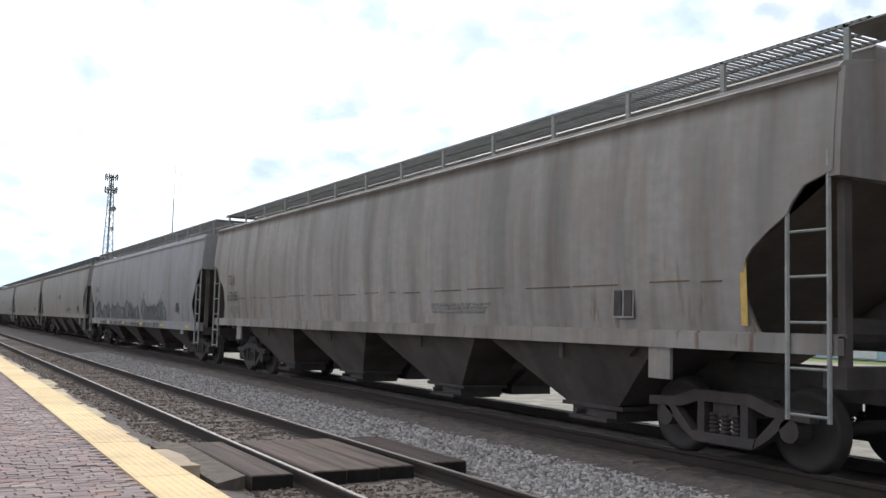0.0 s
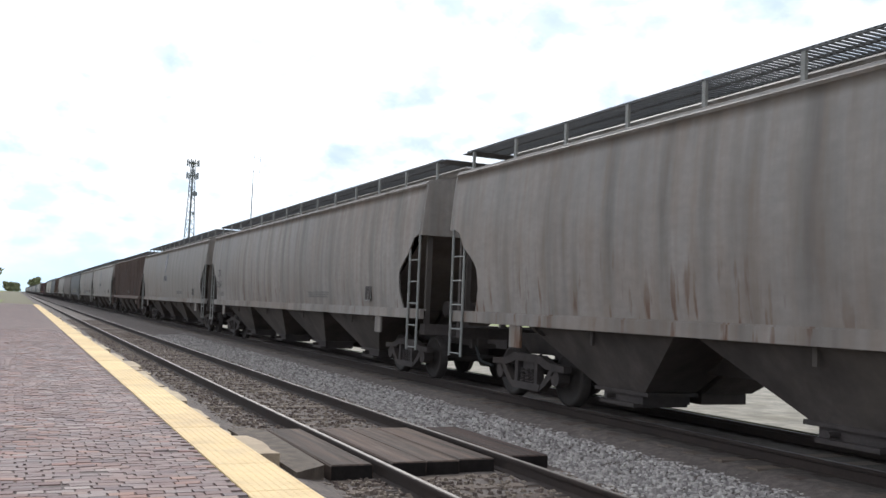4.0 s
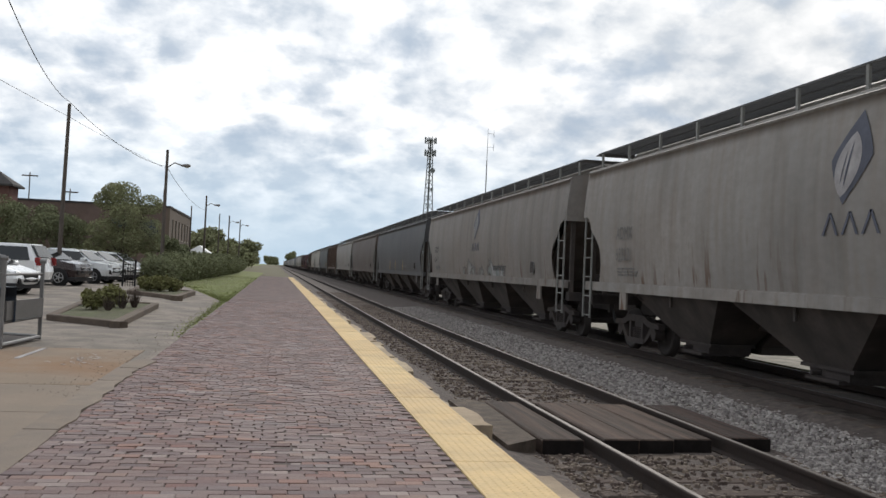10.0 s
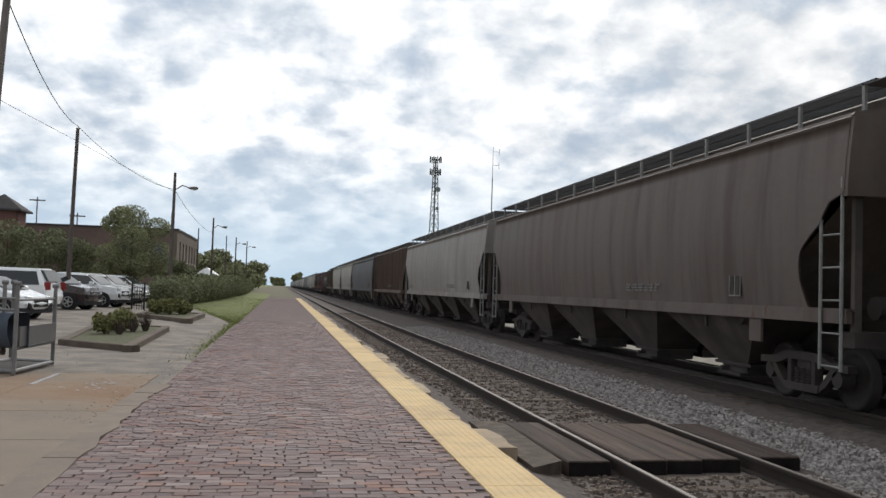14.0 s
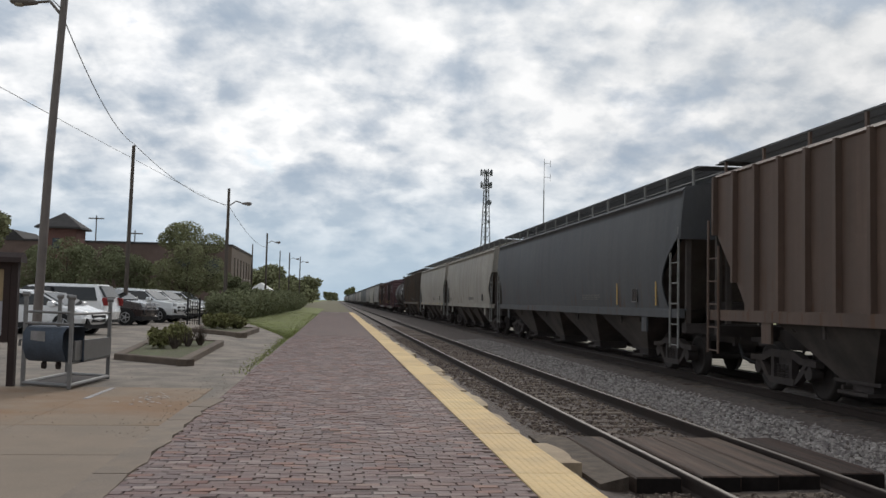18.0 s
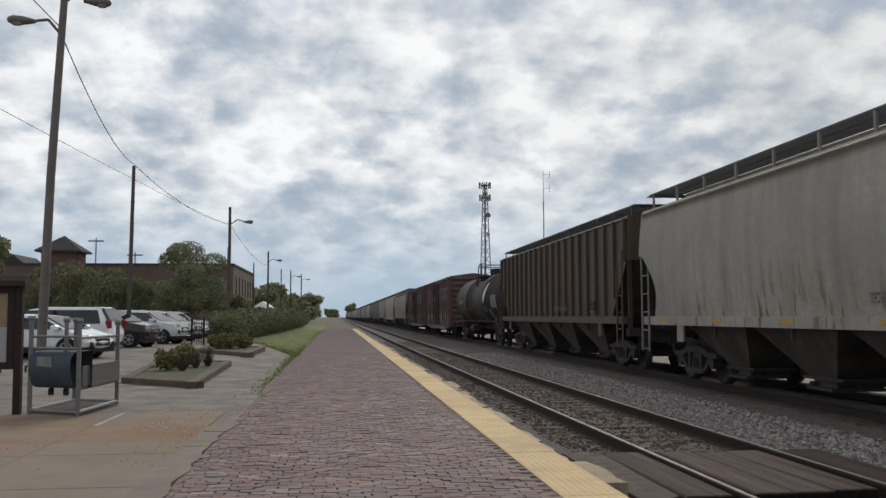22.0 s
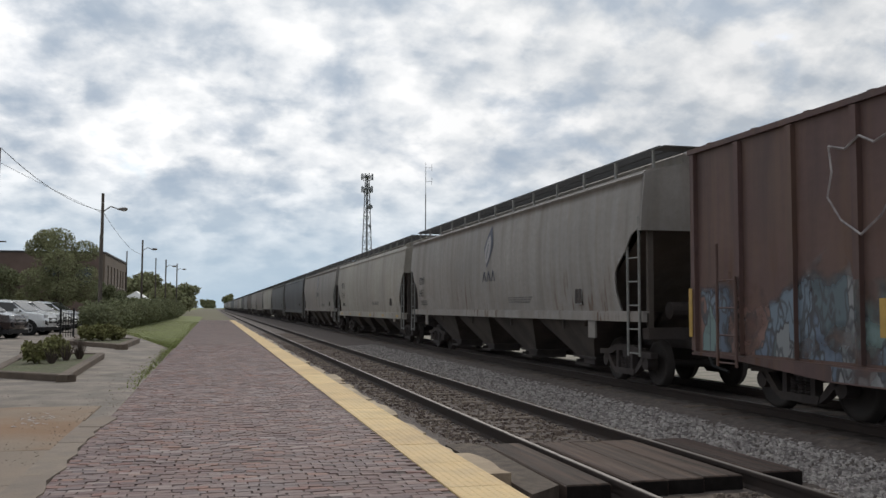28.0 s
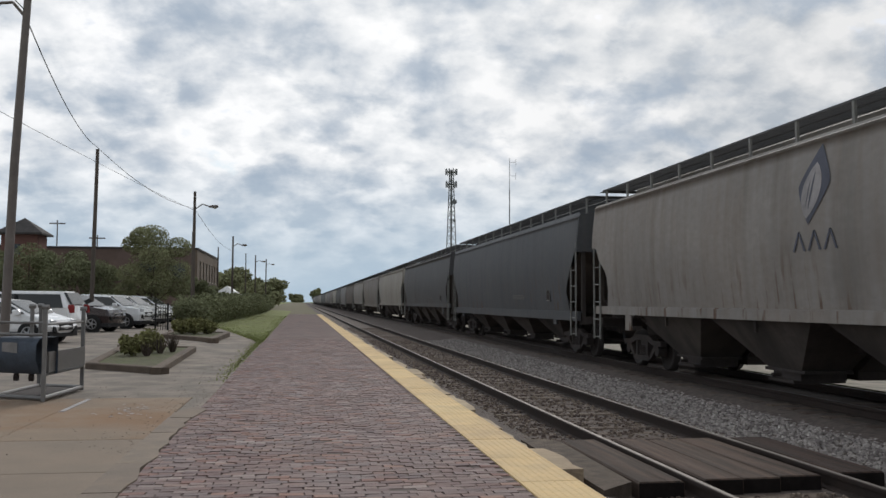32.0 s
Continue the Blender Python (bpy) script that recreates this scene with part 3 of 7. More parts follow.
def platform():
    base = Shape().box(BRICK_L, YEL_R, -14, PLAT_END, -0.3, PLAT_Z - 0.011)
    p = single("platform", base, joint_mat, "long brick-paved station platform beside the track", "platform", kind="structure")
    rng = random.Random(5)
    s, near = Shape(), []
    w, d, gx, gy = 0.205, 0.105, 0.006, 0.0025
    rows = int((PLAT_END - 0.3 + 13.94) / d)
    cols = int((BRICK_R - BRICK_L) / w)
    me = Shape().slab(-w / 2 + gx / 2, w / 2 - gx / 2, -d / 2 + gy / 2, d / 2 - gy / 2, -0.03, 0, 0.004).mesh("brick")
    me.materials.append(brick_one)
    for j in range(rows):
        yr = -13.94 + j * d
        slip = rng.gauss(0.0, 0.016)
        for i in range(cols + 1):
            xc = BRICK_L + (i + (0.5 if j % 2 else 0.0)) * w + slip
            if xc - w / 2 > BRICK_R - 0.03:
                continue
            x = xc + 0.03 * noise.noise(Vector((xc * 0.5, yr * 1.9, 3.0)))
            y = yr + 0.018 * noise.noise(Vector((xc * 0.8, yr * 0.3, 0.0))) + rng.uniform(-0.0015, 0.0015)
            z = PLAT_Z + rng.uniform(-0.004, 0.003) + 0.008 * noise.noise(Vector((x * 1.1, y * 0.8, 9.0)))
            if rng.random() < 0.012:
                z -= 0.01
            whole = BRICK_L + w / 2 < x < BRICK_R - w / 2
            if whole and -4.3 < yr < -2.0 and len(near) < 300:
                near.append((x, y, z))
                continue
            hx, hy, b = w / 2 - gx / 2 - (rng.uniform(0, 0.0015) if rng.random() < 0.62 else rng.uniform(0.002, 0.009)), d / 2 - gy / 2 - rng.uniform(0.0, 0.0008), 0.003
            x0, x1, y0, y1 = max(x - hx, BRICK_L + 0.003), min(x + hx, BRICK_R - 0.002), y - hy, y + hy
            if x1 - x0 < 0.03:
                continue
            t, k = rng.uniform(-0.003, 0.003), rng.uniform(-0.001, 0.001)
            if y < 30:
                s.add([(x0, y0 + k, z - 0.02), (x1, y0 - k, z - 0.02), (x1, y1 - k, z - 0.02), (x0, y1 + k, z - 0.02), (x0 + b, y0 + b + k, z + t), (x1 - b, y0 + b - k, z - t), (x1 - b, y1 - b - k, z - t), (x0 + b, y1 - b + k, z + t)],
                      [(4, 5, 6, 7), (0, 1, 5, 4), (1, 2, 6, 5), (2, 3, 7, 6), (3, 0, 4, 7)])
            else:
                s.add([(x0, y0, z), (x1, y0, z), (x1, y1, z), (x0, y1, z)], [(0, 1, 2, 3)])
    o = part("brick_field", s, brick_mat, p)
    o["kind"] = "stuff"
    for x, y, z in near:
        b = new("brick", me)
        b.parent, b.location = p, (x, y, z)
    # yellow warning tiles with raised domes
    strip = thing("tactile_strip", "worn yellow tactile warning tiles along the platform edge", "tactile paving", kind="structure")

    def tile():
        t = Shape().slab(BRICK_R + 0.003, YEL_R - 0.003, -0.605, 0.605, -0.03, 0.0, 0.004)
        for i in range(8):
            for j in range(20):
                cx, cy, r = BRICK_R + 0.035 + i * 0.066, -0.575 + j * 0.0605, 0.014
                vs = [(cx + r * math.cos(a * 1.0472), cy + r * math.sin(a * 1.0472), 0.0) for a in range(6)] + [(cx + r * 0.5 * math.cos(a * 1.0472), cy + r * 0.5 * math.sin(a * 1.0472), 0.003) for a in range(6)]
                t.add(vs, [(a, (a + 1) % 6, (a + 1) % 6 + 6, a + 6) for a in range(6)] + [(6, 7, 8, 9, 10, 11)])
        return t

    for k in range(96):
        part("yellow_tile", tile, yellow_mat, strip, key="yellow_tile", at=(0, -13.38 + k * 1.22, PLAT_Z + 0.004 + rng.uniform(-0.002, 0.002)))
    # broken concrete kerb
    kerb = thing("platform_kerb", "broken old concrete kerb below the platform edge", "kerb", kind="structure")
    y = -13.9
    while y < PLAT_END - 2:
        ln = rng.uniform(0.7, 2.6) * (1 if y < 30 else 2)
        e = EDGE_R - rng.uniform(0.06, 0.26)
        out = [(YEL_R + 0.002, y + 0.006), (e + rng.uniform(-0.06, 0.02), y + rng.uniform(0.006, 0.05))]
        for k in range(1, 5):
            out.append((e + rng.uniform(-0.05, 0.03), y + ln * k / 5))
        out += [(e + rng.uniform(-0.06, 0.02), y + ln - rng.uniform(0.006, 0.05)), (YEL_R + 0.002, y + ln - 0.006)]
        zt = PLAT_Z - rng.uniform(0.015, 0.05)
        part("kerb_stone", Shape().prism(out, 2, -0.3, zt), kerb_mat, kerb)
        y += ln
    part("apron_slab", Shape().prism([(EDGE_R - 0.03, -0.35), (-0.60, 0.0), (-0.57, 2.5), (-0.7, 2.75), (EDGE_R - 0.05, 2.7)], 2, -0.3, -0.012), apron_mat, kerb, "worn asphalt apron beside the crossing")


platform()


def pavement():
    s = thing("pavement", "stained concrete pavement beside the brick platform", "pavement", kind="structure")
    rng = random.Random(2)
    xs = [BRICK_L - 0.29, -6.95, -9.3, -12.5, -17.0, -22.0]
    ys = [-14, -11.5, -8.5, -5.0, -1.6, 0.42, 2.45, 7.0]
    for a, b in zip(xs[1:], xs[:-1]):
        for c, d in zip(ys[:-1], ys[1:]):
            if a < -10 and c > 22:
                continue
            part("concrete_panel", Shape().slab(a + 0.008, b - 0.008, c + 0.008, d - 0.008, -0.2, PLAT_Z - 0.012 + rng.uniform(-0.004, 0.004), 0.008), pave_stained if c > 2.0 and a > -13 else pave_mat, s)
    y = -13.9
    while y < 4.4:
        ln = rng.uniform(1.1, 2.4)
        y1 = min(y + ln, 4.9)
        n = 5
        out = [(BRICK_L - 0.285, y + 0.005), (BRICK_L - 0.0, y + 0.005)] + [(BRICK_L + rng.uniform(-0.03, 0.05), y + (y1 - y) * k / n) for k in range(1, n)] + [(BRICK_L, y1 - 0.005), (BRICK_L - 0.285, y1 - 0.005)]
        part("edge_stone", Shape().prism(out, 2, -0.2, PLAT_Z + 0.006 + rng.uniform(-0.003, 0.004)), edge_mat, s)
        y += ln
    part("patch_strip", Shape().slab(BRICK_L - 0.285, BRICK_L - 0.004, 4.905, 6.99, -0.2, PLAT_Z - 0.012, 0.006), lot_mat, s, "gritty asphalt patch")
    part("broken_corner", Shape().prism([(-5.3, 4.2), (-5.02, 4.15), (-4.93, 5.1), (-5.1, 5.4), (-5.28, 5.0)], 2, -0.1, PLAT_Z + 0.014), edge_mat, s, "pale broken concrete corner")
    part("painted_line", Shape().prism([(-6.92, 5.2), (-6.85, 5.2), (-6.84, 6.85), (-6.91, 6.85)], 2, PLAT_Z - 0.03, PLAT_Z - 0.003), mark_pale, s, "worn white painted line")
    sp = Shape()
    for _ in range(46):
        x, y, r = rng.gauss(-5.95, 0.16), rng.gauss(5.2, 0.45), rng.uniform(0.008, 0.03)
        z = PLAT_Z - 0.004
        sp.add([(x + r * math.cos(q * 1.05) * rng.uniform(0.6, 1.3), y + r * math.sin(q * 1.05) * rng.uniform(0.8, 2.2), z) for q in range(6)], [(0, 1, 2, 3, 4, 5)])
    part("paint_spatter", sp, mark_pale, s, "pale spattered spots")["kind"] = "stuff"
    g = Shape().grid([[(7.6, y, -0.06), (14, y, -0.02), (42, y, 0.0)] for y in (-60, -10, 20, 60, 160, 400)])
    single("gravel_lot", g, gravel_far, "pale gravel yard beyond the train", "gravel lot", kind="structure")


pavement()

# ---- the freight train ----
SPEED = 13.5
CARS = []  # (root, middle of the car along the track at the start)


def wheelset_shape():
    s = Shape()
    for sx in (-0.7525, 0.7525):
        o = 1 if sx > 0 else -1
        s.lathe((sx - o * 0.075, 0, 0), (sx + o * 0.06, 0, 0), [(0.0, 0.30), (0.02, 0.445), (0.18, 0.445), (0.26, 0.42), (0.96, 0.415), (1.0, 0.36), (0.9, 0.33), (0.75, 0.16), (1.0, 0.12)], 28)
    return s.tube((-0.95, 0, 0), (0.95, 0, 0), 0.075, 12)


def truck(parent, y):
    t = part("truck", lambda: Shape().box(-1.02, 1.02, -0.17, 0.17, 0.46, 0.66).box(-0.35, 0.35, -0.3, 0.3, 0.64, 0.78), under_mat, parent, key="bolster", at=(0, y, 0))
    for sx in (-1.0, 1.0):
        def frame_shape():
            f = Shape().prism([(-1.14, 0.52), (-1.14, 0.62), (-0.72, 0.64), (-0.42, 0.74), (0.42, 0.74), (0.72, 0.64), (1.14, 0.62), (1.14, 0.52), (0.62, 0.54), (0.36, 0.62), (-0.36, 0.62), (-0.62, 0.54)], 0, -0.07, 0.07)
            f.prism([(-0.42, 0.18), (0.42, 0.18), (0.46, 0.29), (-0.46, 0.29)], 0, -0.075, 0.075)
            for o in (-1, 1):
                f.prism([(o * 0.42, 0.18), (o * 0.46, 0.29), (o * 0.72, 0.541), (o * 0.90, 0.535), (o * 0.62, 0.30)][::o], 0, -0.06, 0.06)
                f.prism([(o * 0.26, 0.28), (o * 0.26, 0.63), (o * 0.36, 0.63), (o * 0.36, 0.28)][::o], 0, -0.065, 0.065)
                f.tube((-0.06, o * 0.88, 0.42), (0.14, o * 0.88, 0.42), 0.12, 12)
            for a in (-0.16, 0.0, 0.16):
                for k in range(5):
                    f.lathe((0.0, a, 0.29 + k * 0.045), (0.0, a, 0.33 + k * 0.045), [(0, 0.05), (0.5, 0.068), (1, 0.05)], 8)
            return f
        part("side_frame", frame_shape, under_mat, t, key="side_frame", at=(sx, 0, 0))
    for a in (-0.88, 0.88):
        w = part("wheelset", wheelset_shape, wheel_mat, t, key="wheelset", smooth=True)
        w.matrix_parent_inverse = Matrix.Translation((0, a, 0.42))
    return t


def coupler(parent, y, o):
    s = lambda: Shape().box(-0.09, 0.09, -0.05, 0.62, -0.1, 0.1).box(-0.17, 0.14, 0.5, 0.8, -0.16, 0.16).box(-0.4, 0.4, -0.12, 0.0, -0.2, 0.2)
    c = part("coupler", s, under_mat, parent, key="coupler", at=(0, y, 0.86))
    c.rotation_euler.z = 0 if o > 0 else math.pi
    h = lambda: Shape().tube((0.3, -0.05, -0.12), (0.34, 0.25, -0.42), 0.03, 6).tube((0.34, 0.25, -0.42), (0.25, 0.6, -0.5), 0.03, 6)
    part("air_hose", h, cable_mat, c, key="air_hose")


def ladder(parent, mat, y0, y1, z0, z1, x, key, step=0.42, joined=False):
    """A side ladder: a tall stile, a short one and rungs between them."""
    def stile(y, top):
        return Shape().tube((0, y, z0), (0, y, top), 0.024, 6)

    rung = lambda: Shape().tube((0.01, y0, 0), (0.01, y1, 0), 0.015, 6)
    zs = [z0 + 0.05 + k * step for k in range(int((z1 - 0.55 - z0) / step) + 1)]
    if joined:
        def whole():
            w = stile(y0, z1).tube((0, y1, z0), (0, y1, z1 - 0.5), 0.024, 6)
            for z in zs:
                w.tube((0.01, y0, z), (0.01, y1, z), 0.015, 4)
            return w
        part("ladder", whole, mat, parent, key=(key, "all"), at=(x, 0, 0))["kind"] = "stuff"
        return
    lad = part("ladder", lambda: stile(y0, z1), mat, parent, key=(key, "a"), at=(x, 0, 0))
    part("stile", lambda: stile(y1, z1 - 0.5), mat, lad, key=(key, "b"))
    for z in zs:
        part("rung", rung, mat, lad, key=(key, "r"), at=(0, 0, z))


def lettering(parent, lines, x, y, z, size, mat, name="lettering"):
    """Text on the side of a car that faces the platform (towards -x): it reads from far to near."""
    for k, text in enumerate(lines):
        if not text:
            continue
        key = ("text", text)
        if key not in CACHE:
            cu = bpy.data.curves.new("text", "FONT")
            cu.body, cu.size, cu.align_x = text, 1.0, "LEFT"
            tmp = bpy.data.objects.new("text", cu)
            scene.collection.objects.link(tmp)
            bpy.context.view_layer.update()
            me = bpy.data.meshes.new_from_object(tmp.evaluated_get(bpy.context.evaluated_depsgraph_get()))
            bpy.data.objects.remove(tmp)
            me.materials.clear()
            me.materials.append(mat)
            CACHE[key] = me
        o = new(name, CACHE[key])
        o.material_slots[0].link = "OBJECT"
        o.material_slots[0].material = mat
        o.parent = parent
        o.matrix_basis = Matrix.Translation((x, y, z - k * size * 1.36)) @ Matrix(((0, 0, -1, 0), (-1, 0, 0, 0), (0, 1, 0, 0), (0, 0, 0, 1))) @ Matrix.Diagonal((size * 0.95, size * 1.15, size, 1))


def side_x(z, r=0.0):
    """Half width of a hopper car's rounded side at a height over the rail."""
    u = (z - 1.15) / 2.85
    return 1.50 + 0.13 * math.sin(math.pi * min(1, max(0, u * 0.95 + 0.03))) - r


def stripes(parent, mat, y, z, w, h, n, name="lettering"):
    """Small rows of writing too worn to read, as plain bars."""
    s = Shape()
    rng = random.Random(int(y * 10 + z * 100))
    for k in range(n):
        zz, yy = z - k * h * 1.8, y
        while yy > y - w:
            ln = rng.uniform(0.08, 0.3)
            s.box(-side_x(zz) - 0.014, -side_x(zz) - 0.006, yy - ln, yy, zz, zz + h)
            yy -= ln + 0.06
    part(name, s, mat, parent)


def emblem(parent, y, z, size, dark, light, letters=True):
    """A leaf-shaped emblem in two tones over three broad strokes."""
    x = -side_x(z) - 0.012
    k = size
    def blade(cy, cz, kk, mat, lift, lo=(-0.62, 0.3), hi=(0.62, -0.3), angular=False):
        """A leaf between two tips, each row following the rounded side."""
        rows = []
        for i in range(13):
            u = i / 12
            zz = z + k * cz + k * kk * (1 - 2 * u)
            mid, w = hi[1] * (1 - u) + lo[1] * u, (1 - abs(2 * u - 1) ** 1.25 if angular else max(0.0, math.sin(math.pi * u)) ** 0.75)
            a, b = mid + lo[0] * w, mid + hi[0] * w
            rows.append([(-side_x(zz) - lift, y + k * (cy + v * kk), zz) for v in (a, (a + b) / 2, b)])
        part("emblem", Shape().grid(rows), mat, parent)

    blade(0, 0, 1.0, dark, 0.010, (-0.72, 0.26), (0.74, -0.26), True)
    blade(0.12, -0.14, 0.7, light, 0.014)
    blade(0.10, -0.14, 0.5, dark, 0.018, (-0.05, 0.28), (0.09, -0.32))
    blade(0.26, -0.2, 0.36, dark, 0.018, (-0.04, 0.28), (0.08, -0.32))
    if letters:
        xx = -side_x(z - 1.3 * k) - 0.012
        for i in range(3):
            yy = y + 1.0 * k - i * 0.72 * k
            s = Shape()
            for a, b in (((0.0, 0.0), (0.26, 0.5)), ((0.26, 0.5), (0.52, 0.0))):
                (a0, a1), (b0, b1) = a, b
                s.prism([(yy - a0 * k, z - 1.66 * k + a1 * k), (yy - a0 * k - 0.08 * k, z - 1.66 * k + a1 * k), (yy - b0 * k - 0.08 * k, z - 1.66 * k + b1 * k), (yy - b0 * k, z - 1.66 * k + b1 * k)], 0, xx - 0.002, xx + 0.004)
            part("emblem_stroke", s, dark, parent)


def hopper_car(name, label, s0, s1, mat, style="round", logo=None, text=None, text_mat=None, far=False, sill_marks=None, graffiti=None, bays=4, text_at=2.0, text_size=0.31, text_z=2.26, seam=False, deck=None):
    pitch = s1 - s0
    L = round((pitch - 1.42) / 0.1) * 0.1
    H = L / 2
    ahead = 0.21
    root = thing(name, label, "freight car", "cars of the freight train", at=(TRACK_X, (s0 + s1) / 2 + ahead, TRACK_Z))
    text_at += ahead
    kk = (style, L)
    ribbed = style == "ribbed"
    EAVE = 3.88 if ribbed else 3.72 if style == "straight" else 3.80

    def cut(z):
        """How far the lower corner of the side is cut back from the end."""
        if ribbed:
            return 0.0 if z > 2.9 else min(1.3, (2.9 - z) * 0.95)
        if style == "straight":
            return 0.0 if z > 2.8 else (0.1 + min(0.95, (2.8 - z) * 0.95) if z > 1.75 else 1.05 - (1.75 - z) * 0.35)
        if z > 2.85:
            return 0.0
        u = 2.85 - z
        if style == "oval":
            return 0.08 + 0.95 * math.sin(1.5708 * min(1.0, u / 1.0)) - max(0.0, u - 1.0) * 0.55
        lobe = 0.12 + 0.38 * min(1.0, u / 0.32) ** 0.6
        if u > 0.36:
            lobe += 0.55 * math.sin(min(1.0, (u - 0.36) / 0.5) * 1.5708)
        return lobe - max(0.0, u - 1.15) * 0.5

    zb0 = 1.19 if style == "straight" else 1.34
    zs = [zb0, 1.4, 1.5, 1.75, 1.95, 2.1, 2.2, 2.35, 2.5, 2.6, 2.75, 2.851, 2.86, 3.2, 3.6, 3.85, EAVE]

    def side(oo):
        s = Shape()
        for o in (oo,):
            rows = []
            for z in zs:
                e = H - cut(z)
                hw = side_x(z) if not ribbed else 1.46
                rows.append([(o * hw, e * a, z) for a in (-1, -0.9, -0.6, -0.3, 0, 0.3, 0.6, 0.9, 1)])
            s.grid(rows)
            rows2 = [[(o * (abs(x) - 0.03), y, z) for (x, y, z) in ((abs(p[0]), p[1], p[2]) for p in r)] for r in rows]
            s.grid(rows2)
        return s

    for oo in (-1, 1):
        part("side_sheet", lambda: side(oo), mat, root, "weathered side sheet", smooth=not ribbed, key=("side", kk, oo))
    if ribbed:
        n = 21
        for i in range(n):
            y = -H + 0.12 + (L - 0.24) * i / (n - 1)
            e = min(abs(y), H)
            zlo = 1.34 if e < H - 1.4 else max(1.34, 2.9 - (H - e) / 0.95)
            part("rib", lambda: Shape().box(-1.555, -1.455, y - 0.04, y + 0.04, zlo, EAVE - 0.02), mat, root, key=("rib", kk, i))

    def end_wall(o):
        prof = [(1.46 if ribbed else side_x(z) - 0.008, z) for z in (2.8, 3.0, 3.2, 3.4, 3.6, EAVE)]
        prof = prof + [(0.7, EAVE + 0.22)]
        e = o * H
        return Shape().prism(prof + [(-a, z) for a, z in reversed(prof)], 1, min(e + o * 0.07, e - o * 0.05), max(e + o * 0.07, e - o * 0.05))

    def slope(o):
        w, e = (1.44 if ribbed else 1.5), o * H
        a, b = [(-w, e - o * 0.03, 2.85), (w, e - o * 0.03, 2.85)], [(-w + 0.05, o * (H - 2.9), 1.1), (w - 0.05, o * (H - 2.9), 1.1)]
        down = lambda r: [(x, y - o * 0.03, z - 0.03) for x, y, z in r]
        return Shape().grid([a, b]).grid([down(b), down(a)])

    for oo in (-1, 1):
        part("end_wall", lambda: end_wall(oo), mat, root, key=("endw", kk, oo))
        part("slope_sheet", lambda: slope(oo), slope_mat, root, "sloping end sheet with grime and recess shade in its colour", key=("slope", kk, oo))
        for x in (-1.40, -0.55, 0.55, 1.40):
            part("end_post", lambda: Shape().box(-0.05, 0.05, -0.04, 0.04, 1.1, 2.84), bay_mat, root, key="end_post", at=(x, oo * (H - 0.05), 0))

    def roof():
        q = 0.06 if ribbed else 0.0
        prof = [(-1.52 + q, EAVE - 0.06), (-1.56 + q, EAVE + 0.0 - q / 2), (-1.48 + q, EAVE + 0.07 - q / 2), (-0.9, EAVE + 0.18), (-0.45, EAVE + 0.22), (0.45, EAVE + 0.22), (0.9, EAVE + 0.18), (1.48 - q, EAVE + 0.07 - q / 2), (1.56 - q, EAVE - q / 2), (1.52 - q, EAVE - 0.06)]
        return Shape().prism(prof, 1, -H - 0.02, H + 0.02)

    part("roof", roof, mat, root, key=("roof", kk))
    zb = EAVE + 0.32 if ribbed else 4.28

    def boards():
        s = Shape()
        for o in (-1, 1):
            x0, x1 = sorted((o * 0.60, o * 1.30))
            for x in (x0, x1 - 0.03, (x0 + x1) / 2 - 0.01):
                s.box(x, x + 0.03, -H - 0.15, H + 0.15, zb - 0.03, zb)
            y = -H - 0.15
            while y < H + 0.15:
                s.box(x0, x1, y, y + 0.028, zb - 0.02, zb - 0.002)
                y += 0.085
        for o in (-1, 1):
            s.box(-1.3, 1.3, o * (H + 0.1) - 0.25, o * (H + 0.1) + 0.25, zb - 0.04, zb - 0.025)
        return s

    def board_plain():
        return Shape().box(-1.3, -0.6, -H - 0.15, H + 0.15, zb - 0.03, zb).box(0.6, 1.3, -H - 0.15, H + 0.15, zb - 0.03, zb)

    part("running_board", board_plain if far else boards, deck or board_mat, root, "grated roof walkway", key=("board", kk, far, bool(deck)))

    def posts():
        s = Shape()
        n = int(L / 1.5)
        for i in range(n + 1):
            y = -H + 0.1 + (L - 0.2) * i / n
            for o in (-1, 1):
                s.box(o * 1.28 - 0.02, o * 1.28 + 0.02, y - 0.03, y + 0.03, EAVE + 0.05, zb - 0.02)
        return s

    if far:
        part("board_post", posts, board_mat, root, key=("posts", kk))["kind"] = "stuff"
    else:
        n = int(L / 1.5)
        for i in range(n + 1):
            for o in (-1, 1):
                part("board_post", lambda: Shape().box(-0.02, 0.02, -0.03, 0.03, EAVE + 0.05, zb - 0.02), ladder_mat if not ribbed else mat, root, key=("post", kk), at=(o * 1.28, -H + 0.1 + (L - 0.2) * i / n, 0))
    part("hatch_trough", lambda: Shape().slab(-0.598, 0.598, -H + 0.3, H - 0.3, EAVE + 0.19, zb - 0.01, 0.04), mat, root, key=("hatch", kk))
    zs0, zs1 = (1.2, 1.37) if style != "straight" else (0.99, 1.22)
    for o in (-1, 1):
        part("side_sill", lambda: Shape().box(-0.045, 0.045, -H, H, zs0, zs1).box(-0.02, 0.09, -H, H, zs1 - 0.015, zs1 + 0.02), mat, root, key=("sill", kk), at=(o * 1.53, 0, 0)).rotation_euler.z = 0
    # hopper bays under the body
    span = L - 4.6
